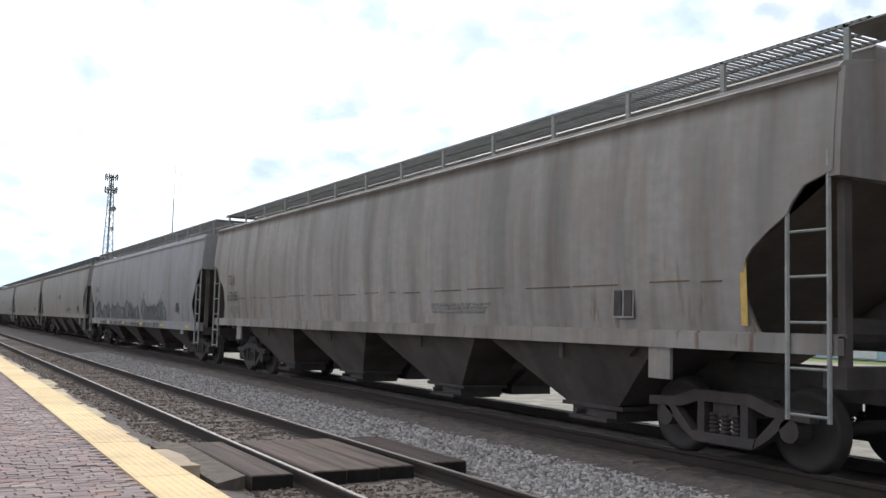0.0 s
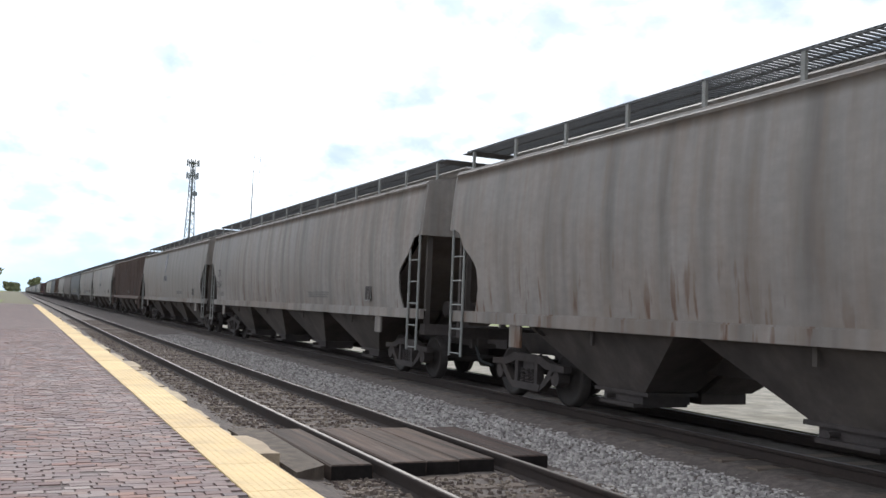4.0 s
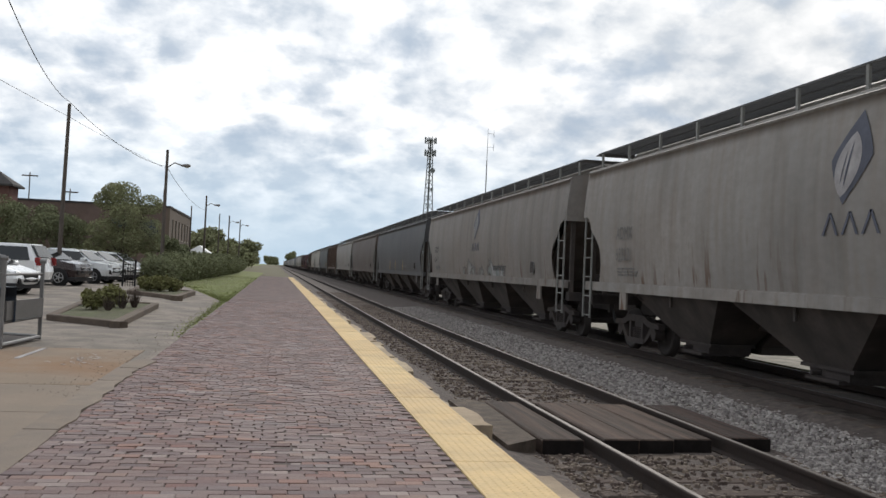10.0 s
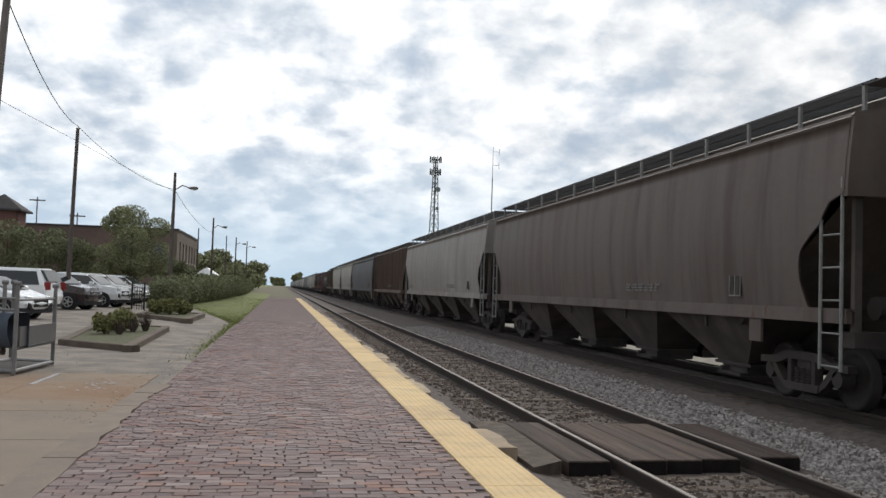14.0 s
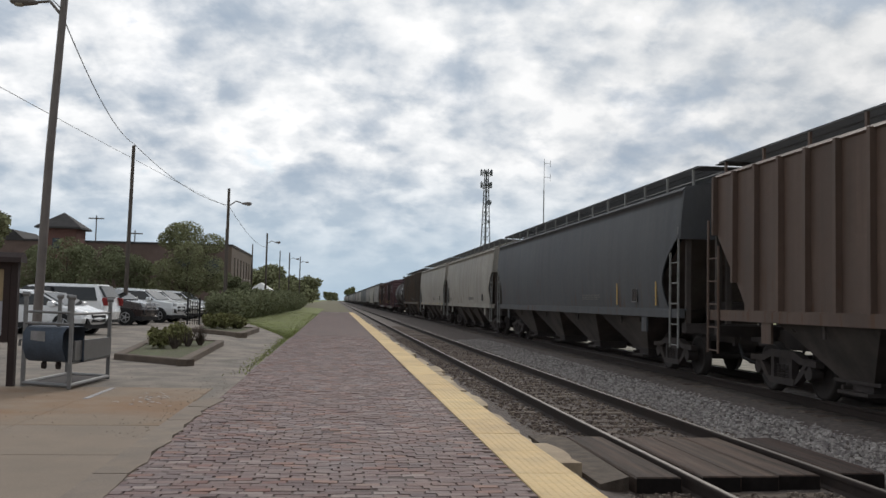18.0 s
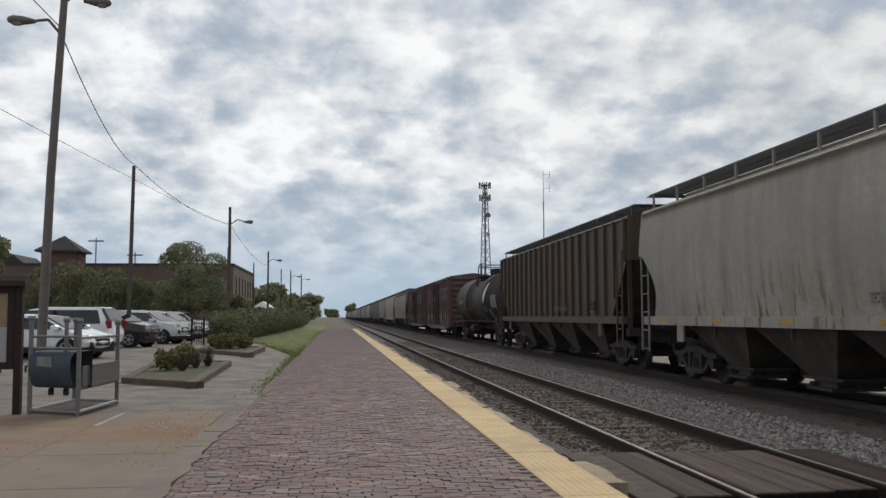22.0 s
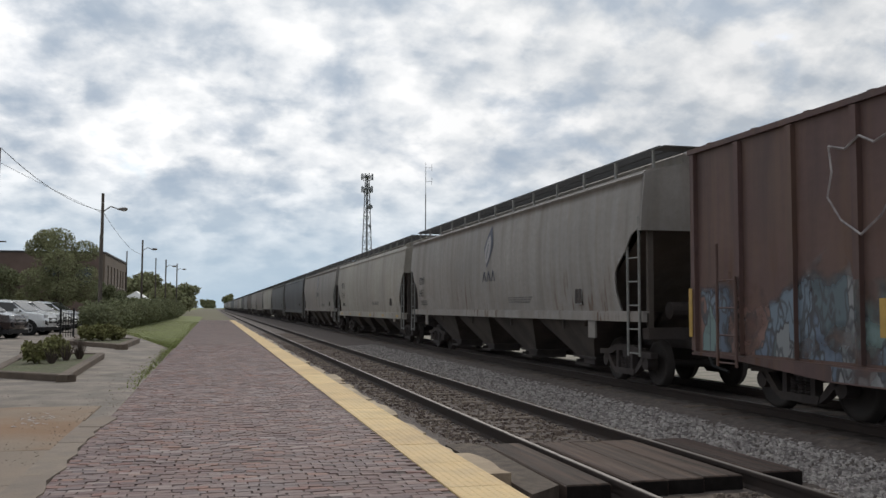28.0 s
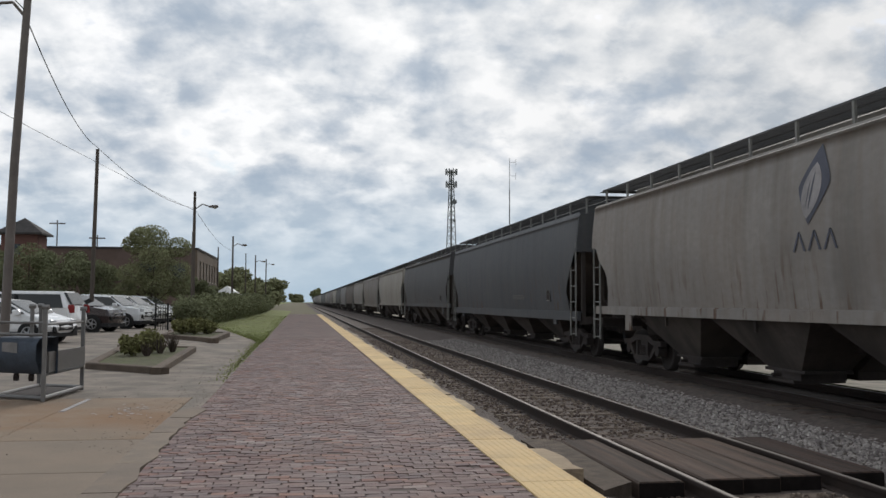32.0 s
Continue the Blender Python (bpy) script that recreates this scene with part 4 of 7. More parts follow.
    for i in range(bays):
        c = -span / 2 + span * (i + 0.5) / bays
        w = span / bays * 0.5
        bw, bx = (0.21, 0.80) if style == "straight" else (0.27, 0.92)

        for o in (-1, 1):
            def chute():
                top, bot = 1.36, 0.40
                ring = lambda x0, x1, h, z: [(o * x0, -h, z), (o * x0, h, z), (o * x1, h, z), (o * x1, -h, z)]
                s = Shape().add(ring(1.46, 0.05, w * 0.96, top) + ring(1.42, 0.05, w * 0.88, 1.18) + ring(bx, 0.08, w * bw, bot),
                                [(0, 1, 5, 4), (1, 2, 6, 5), (2, 3, 7, 6), (3, 0, 4, 7), (4, 5, 9, 8), (5, 6, 10, 9), (6, 7, 11, 10), (7, 4, 8, 11), (8, 9, 10, 11)])
                return s.box(min(o * 1.40, o * 1.44), max(o * 1.40, o * 1.44), -0.03, 0.03, 1.0, 1.34)
            b = part("hopper_bay", chute, bay_mat, root, "sloping discharge hopper with grime and shade in its colour", key=("bay", kk, bays, o), at=(0, c, 0))
            if not far:
                part("outlet", lambda: Shape().box(min(o * 0.1, o * (bx - 0.03)), max(o * 0.1, o * (bx - 0.03)), -w * bw * 0.85, w * bw * 0.85, 0.24, 0.43), under_mat, b, key=("outlet", kk, bays, o))
                if o < 0:
                    part("gate", lambda: Shape().box(-bx - 0.08, -0.1, -0.4, 0.4, 0.20, 0.25).tube((-bx - 0.12, 0.2, 0.3), (-0.1, 0.2, 0.3), 0.035, 8).box(-bx - 0.02, -0.1, -0.62, 0.62, 0.36, 0.41), under_mat, b, key=("gate", bx))
    part("centre_sill", lambda: Shape().box(-0.3, 0.3, -H, H, 0.7, 1.04).box(-1.45, 1.45, -H, -H + 0.25, 0.9, 1.1).box(-1.45, 1.45, H - 0.25, H, 0.9, 1.1), under_mat, root, key=("csill", kk))
    for o in (-1, 1):
        truck(root, o * (H - 1.85))
        coupler(root, o * (H - 0.05), o)
        part("bracket_plate", lambda: Shape().box(-0.02, 0.02, -0.17, 0.17, 0.86, 1.21), mat, root, key="bracket", at=(-1.53, o * (H - 2.3), 0))
        for x in ((-1.60,) if far else (-1.60, 1.60)):
            ladder(root, ladder_mat if not ribbed else mat, o * (H - 0.06), o * (H - 0.52), 0.6, 3.05, x, ("lad", kk, o), joined=far or x > 0)
    if not far:
        part("brake_cylinder", lambda: Shape().tube((0.5, H - 1.2, 1.35), (0.5, H - 0.5, 1.35), 0.2, 12), under_mat, root, key=("bcyl", kk))
        part("air_reservoir", lambda: Shape().tube((-0.7, -H + 0.7, 1.4), (0.5, -H + 0.7, 1.4), 0.16, 12), under_mat, root, key=("bres", kk))
        part("brake_staff", lambda: Shape().tube((0.9, -H - 0.02, 1.0), (0.9, -H - 0.02, 1.9), 0.03, 6), under_mat, root, key=("bstaff", kk))
        part("brake_wheel", lambda: Shape().lathe((0.9, -H - 0.14, 1.9), (0.9, -H - 0.02, 1.9), [(0, 0.05), (0.2, 0.08), (0.25, 0.22), (0.45, 0.27), (0.65, 0.22), (0.6, 0.06), (1, 0.04)], 16), under_mat, root, key=("bwheel", kk))
    if logo:
        emblem(root, logo[0] - ahead, logo[1], logo[2], logo[3], logo[4], logo[5] if len(logo) > 5 else True)
    if seam:
        y, k = (s1 - s0) / 2 - text_at - 0.95, 0
        while y > -H + 1.6:
            ln = 0.25 + 0.75 * abs(math.sin(k * 2.7 + 0.4))
            z = 1.90 + 0.012 * math.sin(k * 1.9)
            part("seam", Shape().box(-side_x(z) - 0.005, -side_x(z) + 0.01, y - ln, y, z - 0.007, z + 0.007), seam_mat, root, "rusty weld seam")
            y -= ln + 0.05 + 0.5 * abs(math.cos(k * 1.7))
            k += 1
    if text:
        lettering(root, text, -side_x(2.25) - 0.02, (s1 - s0) / 2 - text_at, text_z, text_size, text_mat or mark_black)
        stripes(root, mark_black if style == "straight" else mark_faint, (s1 - s0) / 2 - text_at, 1.66, 0.9, 0.035, 3)
    if not far:
        stripes(root, mark_black if graffiti else mark_faint, -H + 7.5, 1.68, 1.6, 0.03, 3)
        part("card_board", lambda: Shape().box(-0.01, 0.01, -0.17, 0.17, -0.15, 0.15).box(-0.02, 0.0, -0.15, -0.02, -0.13, 0.13).box(-0.02, 0.0, 0.03, 0.15, -0.13, 0.13), under_mat, root, key="card_board", at=(-side_x(1.68) - 0.012, -H + 2.85, 1.68))
        part("card_frame", lambda: Shape().box(-0.022, -0.012, -0.18, -0.165, -0.15, 0.15).box(-0.022, -0.012, 0.165, 0.18, -0.15, 0.15).box(-0.022, -0.012, -0.01, 0.01, -0.15, 0.15).box(-0.022, -0.012, -0.18, 0.18, -0.165, -0.145), ladder_mat, root, key="card_frame", at=(-side_x(1.68) - 0.004, -H + 2.85, 1.68))
    if sill_marks is True:
        for i in range(6):
            part("reflector", lambda: Shape().box(-0.004, 0.004, -0.22, 0.22, -0.045, 0.045), mark_yellow, root, key="reflector", at=(-1.581, -H + 1.5 + (L - 3) * i / 5, zs0 + 0.11))
    if sill_marks in ("bars", "slants"):
        for y in (-3.05, 0.1, 2.6) if sill_marks == "slants" else ((-H + (1.05 if s0 < 20 else 1.4),) if s0 < 50 else (-H + 1.4, -H + 4.2)):
            part("yellow_mark", lambda: Shape().prism([(-0.06, -0.4), (0.02, -0.4), (0.06, 0.42), (-0.02, 0.44)], 0, -0.004, 0.004), mark_yellow, root, key="yellow_mark", at=(-side_x(1.75) - 0.016, y, 1.85))
    if graffiti:
        spray_panel(root, *(graffiti[2:] or (-H + 4.5, H - 1.6)), zb0 + 0.06, graffiti[0] * 1.25, int(L * 10), lambda z: -side_x(z) - 0.01, graffiti[1])
        if style == "straight":
            spray_panel(root, -H + 5.5, H - 3.0, 1.0, 0.19, 5, lambda z: -1.579, graffiti[1])
    CARS.append(root)
    return root


def spray_panel(parent, y0, y1, z0, height, seed, xf, mat, n=28):
    """A sprayed field on a car side, with an uneven upper edge."""
    rng = random.Random(seed)
    rows = []
    tops = [height * (0.8 + 0.25 * noise.noise(Vector((i * 0.37, seed * 3.1, 0))) + rng.uniform(-0.04, 0.04)) for i in range(n + 1)]
    for i in range(n + 1):
        y = y0 + (y1 - y0) * i / n
        rows.append([(xf(z0 + tops[i] * u), y, z0 + tops[i] * u) for u in (0, 0.25, 0.5, 0.75, 1)])
    part("graffiti", Shape().grid(rows), mat, parent, "sprayed graffiti")


def boxcar(s0, s1, mat, label, seed, lettered):
    L = s1 - s0 - 1.3
    H = L / 2
    root = thing("boxcar", label, "freight car", "cars of the freight train", at=(TRACK_X, (s0 + s1) / 2, TRACK_Z))
    z0, z1 = 0.74, 3.95
    part("body", Shape().box(-1.46, 1.46, -H, H, z0, z1), mat, root)
    roof = Shape().prism([(-1.52, z1 - 0.08), (1.52, z1 - 0.08), (1.52, z1), (0.0, z1 + 0.2), (-1.52, z1)], 1, -H - 0.03, H + 0.03)
    for i in range(15):
        y = -H + (i + 0.5) * L / 15
        roof.prism([(-1.50, z1 - 0.02), (-1.50, z1 + 0.02), (0, z1 + 0.225), (1.50, z1 + 0.02), (1.50, z1 - 0.02)], 1, y - 0.05, y + 0.05)
    part("roof", roof, mat, root, "ribbed roof panels")
    for i in range(15):
        y = -H + 0.12 + i * (L - 0.24) / 14
        if -1.55 < y < 1.9:
            continue
        part("rib", lambda: Shape().box(-1.53, -1.455, -0.055, 0.055, z0 + 0.05, z1 - 0.1), mat, root, key=("boxrib", mat.name), at=(0, y, 0))
    door = part("door", Shape().box(-1.56, -1.47, -1.37, 1.73, z0 + 0.12, z1 - 0.25), door_mat, root, "dark sliding plug door")
    for y in (-1.32, -0.57, 0.18, 0.93, 1.68):
        part("door_rib", lambda: Shape().box(-1.61, -1.55, -0.04, 0.04, z0 + 0.14, z1 - 0.27), door_mat, door, key=("drib", mat.name), at=(0, y, 0))
    for z in (z0 + 0.3, z0 + 1.1, z0 + 1.9, z0 + 2.7):
        part("door_rail", lambda: Shape().box(-1.60, -1.56, -1.35, 1.71, -0.03, 0.03), door_mat, door, key=("drail", mat.name), at=(0, 0, z))
    part("door_lock", Shape().tube((-1.65, 0.75, z0 + 0.2), (-1.65, 0.75, z1 - 0.4), 0.025, 6).tube((-1.65, -0.35, z0 + 0.2), (-1.65, -0.35, z1 - 0.4), 0.025, 6), under_mat, door)
    part("stencil", Shape().box(-1.618, -1.612, 0.42, 0.86, 2.72, 2.78).box(-1.618, -1.612, 0.42, 0.78, 2.6, 2.66).box(-1.618, -1.612, 0.46, 0.82, 2.48, 2.54), mark_dim, door, "worn pale stencilled lines")
    part("stencil", Shape().lathe((-1.62, 0.22, 2.58), (-1.612, 0.22, 2.58), [(0, 0.1), (1, 0.1), (1, 0.06), (0, 0.06)], 14), mark_dim, door, "worn pale ring mark")
    part("stencil", Shape().box(-1.618, -1.612, 0.48, 0.72, 2.2, 2.28), mark_pale, door, "small white decal")
    part("lock_handle", Shape().box(-1.66, -1.64, 0.27, 0.33, 1.0, 1.45).box(-1.66, -1.64, 0.2, 0.42, 1.36, 1.42), mark_yellow, door, "yellow lock handle")
    for o in (-1, 1):
        for k in range(9):
            part("end_corrugation", lambda: Shape().prism([(o * H, -0.13), (o * (H + 0.08), -0.05), (o * (H + 0.08), 0.05), (o * H, 0.13)], 0, -1.4, 1.4), mat, root, key=("corr", L, o, mat.name), at=(0, 0, z0 + 0.25 + k * 0.35))
    part("side_sill", Shape().prism([(-H, z0 + 0.02), (-H, z0 - 0.02), (-H + 1.2, z0 - 0.04), (-H + 3.4, z0 - 0.2), (H - 3.4, z0 - 0.2), (H - 1.2, z0 - 0.04), (H, z0 - 0.02), (H, z0 + 0.02)], 0, -1.5, -1.42), mat, root)
    part("underframe", Shape().box(-0.32, 0.32, -H - 0.1, H + 0.1, 0.62, 0.8).box(-0.9, 0.2, -1.6, -0.4, 0.42, 0.75).tube((-0.8, 1.2, 0.6), (-0.8, 2.6, 0.6), 0.2, 10), under_mat, root)
    for o in (-1, 1):
        truck(root, o * (H - 2.1))
        coupler(root, o * H, o)
        ladder(root, mat, o * (H - 0.05), o * (H - 0.55), 0.6, 3.7 if o < 0 else 2.4, -1.57, ("boxlad", o), 0.4)
    part("yellow_mark", Shape().box(-1.55, -1.54, -H + 0.02, -H + 0.12, 1.0, 1.75), mark_yellow, root)
    for y in (4.49, 2.24, -3.35):
        part("yellow_mark", Shape().box(-1.64, -1.632, y - 0.07, y + 0.07, 1.12, 1.56), mark_yellow, root)
    gm = graffiti_a if seed == 1 else graffiti_b
    part("yellow_mark", Shape().box(-1.55, -1.54, H - 0.12, H - 0.02, 1.0, 1.75), mark_yellow, root)
    spray_panel(root, -H + 3.4, H - 3.4, z0 - 0.18, 0.22, seed + 9, lambda z: -1.5035, gm)
    spray_panel(root, 2.0, H - 0.25, z0 + 0.06, 1.45, seed, lambda z: -1.4655, gm)
    spray_panel(root, -H + 0.9, -1.45, z0 + 0.06, 1.6, seed + 3, lambda z: -1.4655, gm)
    spray_panel(root, -1.33, 1.69, z0 + 0.16, 1.25, seed + 5, lambda z: -1.5655, graffiti_c)
    for i in range(15):
        y = -H + 0.12 + i * (L - 0.24) / 14
        if -1.55 < y < 1.9 or abs(y) > H - 0.3:
            continue
        spray_panel(root, y - 0.05, y + 0.05, z0 + 0.06, 1.3, seed + i, lambda z: -1.533, gm, 1)
    if lettered:
        for row, (n, y, z) in enumerate(((9, -1.6, 2.92), (7, -2.3, 2.46))):
            for i in range(n):
                yy = y - i * 0.66 + (0.0 if row == 0 else -0.15)
                s = Shape()
                s.box(-1.552, -1.546, yy - 0.06, yy, z, z + 0.38)
                if i % 3 != 1:
                    s.box(-1.552, -1.546, yy - 0.26, yy - 0.06, z + 0.31, z + 0.36)
                    s.box(-1.552, -1.546, yy - 0.26, yy - 0.2, z + (0.0 if i % 2 else 0.18), z + 0.32)
                if i % 3 == 0:
                    s.box(-1.552, -1.546, yy - 0.26, yy - 0.06, z, z + 0.06)
                part("letter_stroke", s, mark_dim, root)
        s = Shape()
        out = [(5.5, 3.42), (5.2, 3.34), (4.95, 3.46), (4.7, 3.34), (4.4, 3.42), (4.45, 3.1), (4.36, 2.8), (4.6, 2.5), (4.95, 2.3), (5.3, 2.5), (5.54, 2.8), (5.45, 3.1), (5.5, 3.42)]
        for a, b in zip(out[:-1], out[1:]):
            s.tube((-1.545, a[0], a[1]), (-1.545, b[0], b[1]), 0.016, 4)
        part("shield_outline", s, mark_dim, root)
        if seed == 1:
            lettering(root, ["WC", "260 92"], -1.55, 6.95, 1.88, 0.27, mark_pale)
    for y, z, n in ((2.6, 2.75, 2),):
        for k in range(n):
            part("stencil", lambda: Shape().box(-1.55, -1.546, -0.26, 0.0, 0, 0.1), mark_grey, root, key="stencil", at=(0, min(y, H - 0.3), z - k * 0.2))
    CARS.append(root)


def tank_car(s0, s1):
    L = s1 - s0 - 1.5
    H = L / 2
    R, zc = 1.41, 2.24
    root = thing("tank_car", "grimy black tank car with a white leaf emblem", "freight car", "cars of the freight train", at=(TRACK_X, (s0 + s1) / 2, TRACK_Z))
    e = 0.4 / L
    T = H - 0.22
    part("tank", Shape().lathe((0, -T, zc), (0, T, zc), [(0, 0.05), (0.003, 0.6), (0.010, 1.0), (0.02, 1.28), (0.032, R), (0.3, R), (0.301, R + 0.02), (0.31, R + 0.02), (0.311, R), (0.69, R), (0.691, R + 0.02), (0.7, R + 0.02), (0.701, R), (0.968, R), (0.98, 1.28), (0.99, 1.0), (0.997, 0.6), (1, 0.05)], 48), paint_black, root, smooth=True)
    part("manway", Shape().lathe((0, 0, zc + R - 0.1), (0, 0, zc + R + 0.3), [(0, 0.42), (0.7, 0.42), (0.72, 0.47), (1, 0.45)], 18).tube((0.5, 0.9, zc + R - 0.2), (0.5, 0.9, zc + R + 0.25), 0.12, 10).tube((-0.5, -0.8, zc + R - 0.2), (-0.5, -0.8, zc + R + 0.2), 0.1, 10), under_mat, root, "dome lid and valves")
    def rail_bar(*pts):
        s = Shape()
        for a, b in zip(pts[:-1], pts[1:]):
            s.tube(a, b, 0.028, 6)
        part("guard_rail", s, under_mat, root)

    za, zt = zc + R - 0.15, zc + R + 0.56
    for x in (-0.95, 0.95):
        for y in (-1.12, 0.0, 1.12):
            rail_bar((x, y, za - 0.25), (x, y, zt if abs(y) < 1 else zt - 0.12))
        rail_bar((x, -1.12, zt - 0.12), (x, -0.75, zt), (x, 0.75, zt), (x, 1.12, zt - 0.12))
    for y in (-1.12, 1.12):
        rail_bar((-0.95, y, zt - 0.12), (0.95, y, zt - 0.12))
    part("platform_grate", Shape().box(-1.1, -0.5, -1.4, 1.4, za - 0.02, za + 0.02).box(0.5, 1.1, -1.4, 1.4, za - 0.02, za + 0.02), under_mat, root)
    part("underframe", Shape().box(-0.3, 0.3, -H, H, 0.72, 0.98).box(-1.4, 1.4, -H + 0.1, -H + 1.4, 0.95, 1.05).box(-1.4, 1.4, H - 1.4, H - 0.1, 0.95, 1.05).box(-1.2, 1.2, -H + 1.7, -H + 2.2, 0.9, 1.4).box(-1.2, 1.2, H - 2.2, H - 1.7, 0.9, 1.4), under_mat, root)
    hr = Shape()
    for o in (-1, 1):
        hr.tube((o * 1.5, -H + 0.4, 1.15), (o * 1.5, H - 0.4, 1.15), 0.025, 6)
        for k in range(7):
            hr.tube((o * 1.5, -H + 1 + k * (L - 2) / 6, 1.15), (o * 1.15, -H + 1 + k * (L - 2) / 6, 1.3), 0.02, 6)
        hr.tube((o * 1.2, -0.3, 0.9), (o * 1.2, -0.3, za), 0.025, 6).tube((o * 1.2, 0.2, 0.9), (o * 1.2, 0.2, za), 0.025, 6)
    part("hand_rail", hr, under_mat, root)
    part("outlet", Shape().tube((0, 0, 0.35), (0, 0, 0.95), 0.16, 12), under_mat, root)
    part("air_reservoir", Shape().tube((-0.9, 2.2, 0.75), (-0.9, 3.4, 0.75), 0.2, 12), under_mat, root)

    def curved(y0, y1, z0_, z1_, mat, name, lean=0.0):
        rows = []
        for i in range(9):
            z = z0_ + (z1_ - z0_) * i / 8
            x = -math.sqrt(max(0.01, (R + 0.008) ** 2 - (z - zc) ** 2))
            rows.append([(x, y0 + lean * i / 8, z), (x, y1 + lean * i / 8, z)])
        part(name, Shape().grid(rows), mat, root)

    # leaf emblem following the shell
    rows = []
    for i in range(13):
        u = i / 12
        z = 2.08 + 1.0 * u
        w = 0.52 * math.sin(3.14 * min(1, u * 0.92 + 0.06)) ** 0.8
        x = -math.sqrt((R + 0.01) ** 2 - (z - zc) ** 2)
        cy = -3.3 - 0.55 * u
        rows.append([(x, cy - w * 0.6, z), (x, cy, z), (x, cy + w * 0.8, z)])
    part("emblem", Shape().grid(rows), mark_white, root, "white leaf emblem")
    for i in range(3):
        curved(-3.05 - i * 0.42, -3.27 - i * 0.42, 1.62, 1.9, mark_slate, "emblem_stroke")
    curved(-6.95, -5.5, 1.8, 2.4, mark_faint, "placard")
    curved(-5.3, -4.6, 1.35, 1.75, mark_slate, "placard")
    lettering(root, ["UCLX 78574"], -R - 0.015, 5.75, 2.12, 0.25, mark_white)
    for k in range(2):
        curved(5.3, 4.5, 1.82 - k * 0.12, 1.87 - k * 0.12, mark_faint, "stencil")
    curved(-T + 0.52, -T + 0.57, 1.6, 2.2, mark_yellow, "yellow_mark", 0.1)
    curved(3.62, 3.57, 2.0, 2.5, mark_yellow, "yellow_mark", 0.06)
    curved(6.2, 5.85, 1.55, 1.8, mark_slate, "placard")
    tag_rng = random.Random(77)
    for k in range(16):
        y, z = 2.95 - 0.16 * k + tag_rng.uniform(-0.05, 0.05), 1.55 + tag_rng.uniform(0.0, 0.25)
        curved(y, y - tag_rng.uniform(0.03, 0.07), z, z + tag_rng.uniform(0.15, 0.42), mark_slate if k % 3 else mark_faint, "sprayed_stroke", tag_rng.uniform(-0.35, 0.35))
    for o in (-1, 1):
        truck(root, o * (H - 1.9))
        coupler(root, o * (H - 0.02), o)
        ladder(root, under_mat, o * (H - 0.1), o * (H - 0.6), 0.5, 1.6, -1.45, ("tanklad", o), 0.35)
    CARS.append(root)


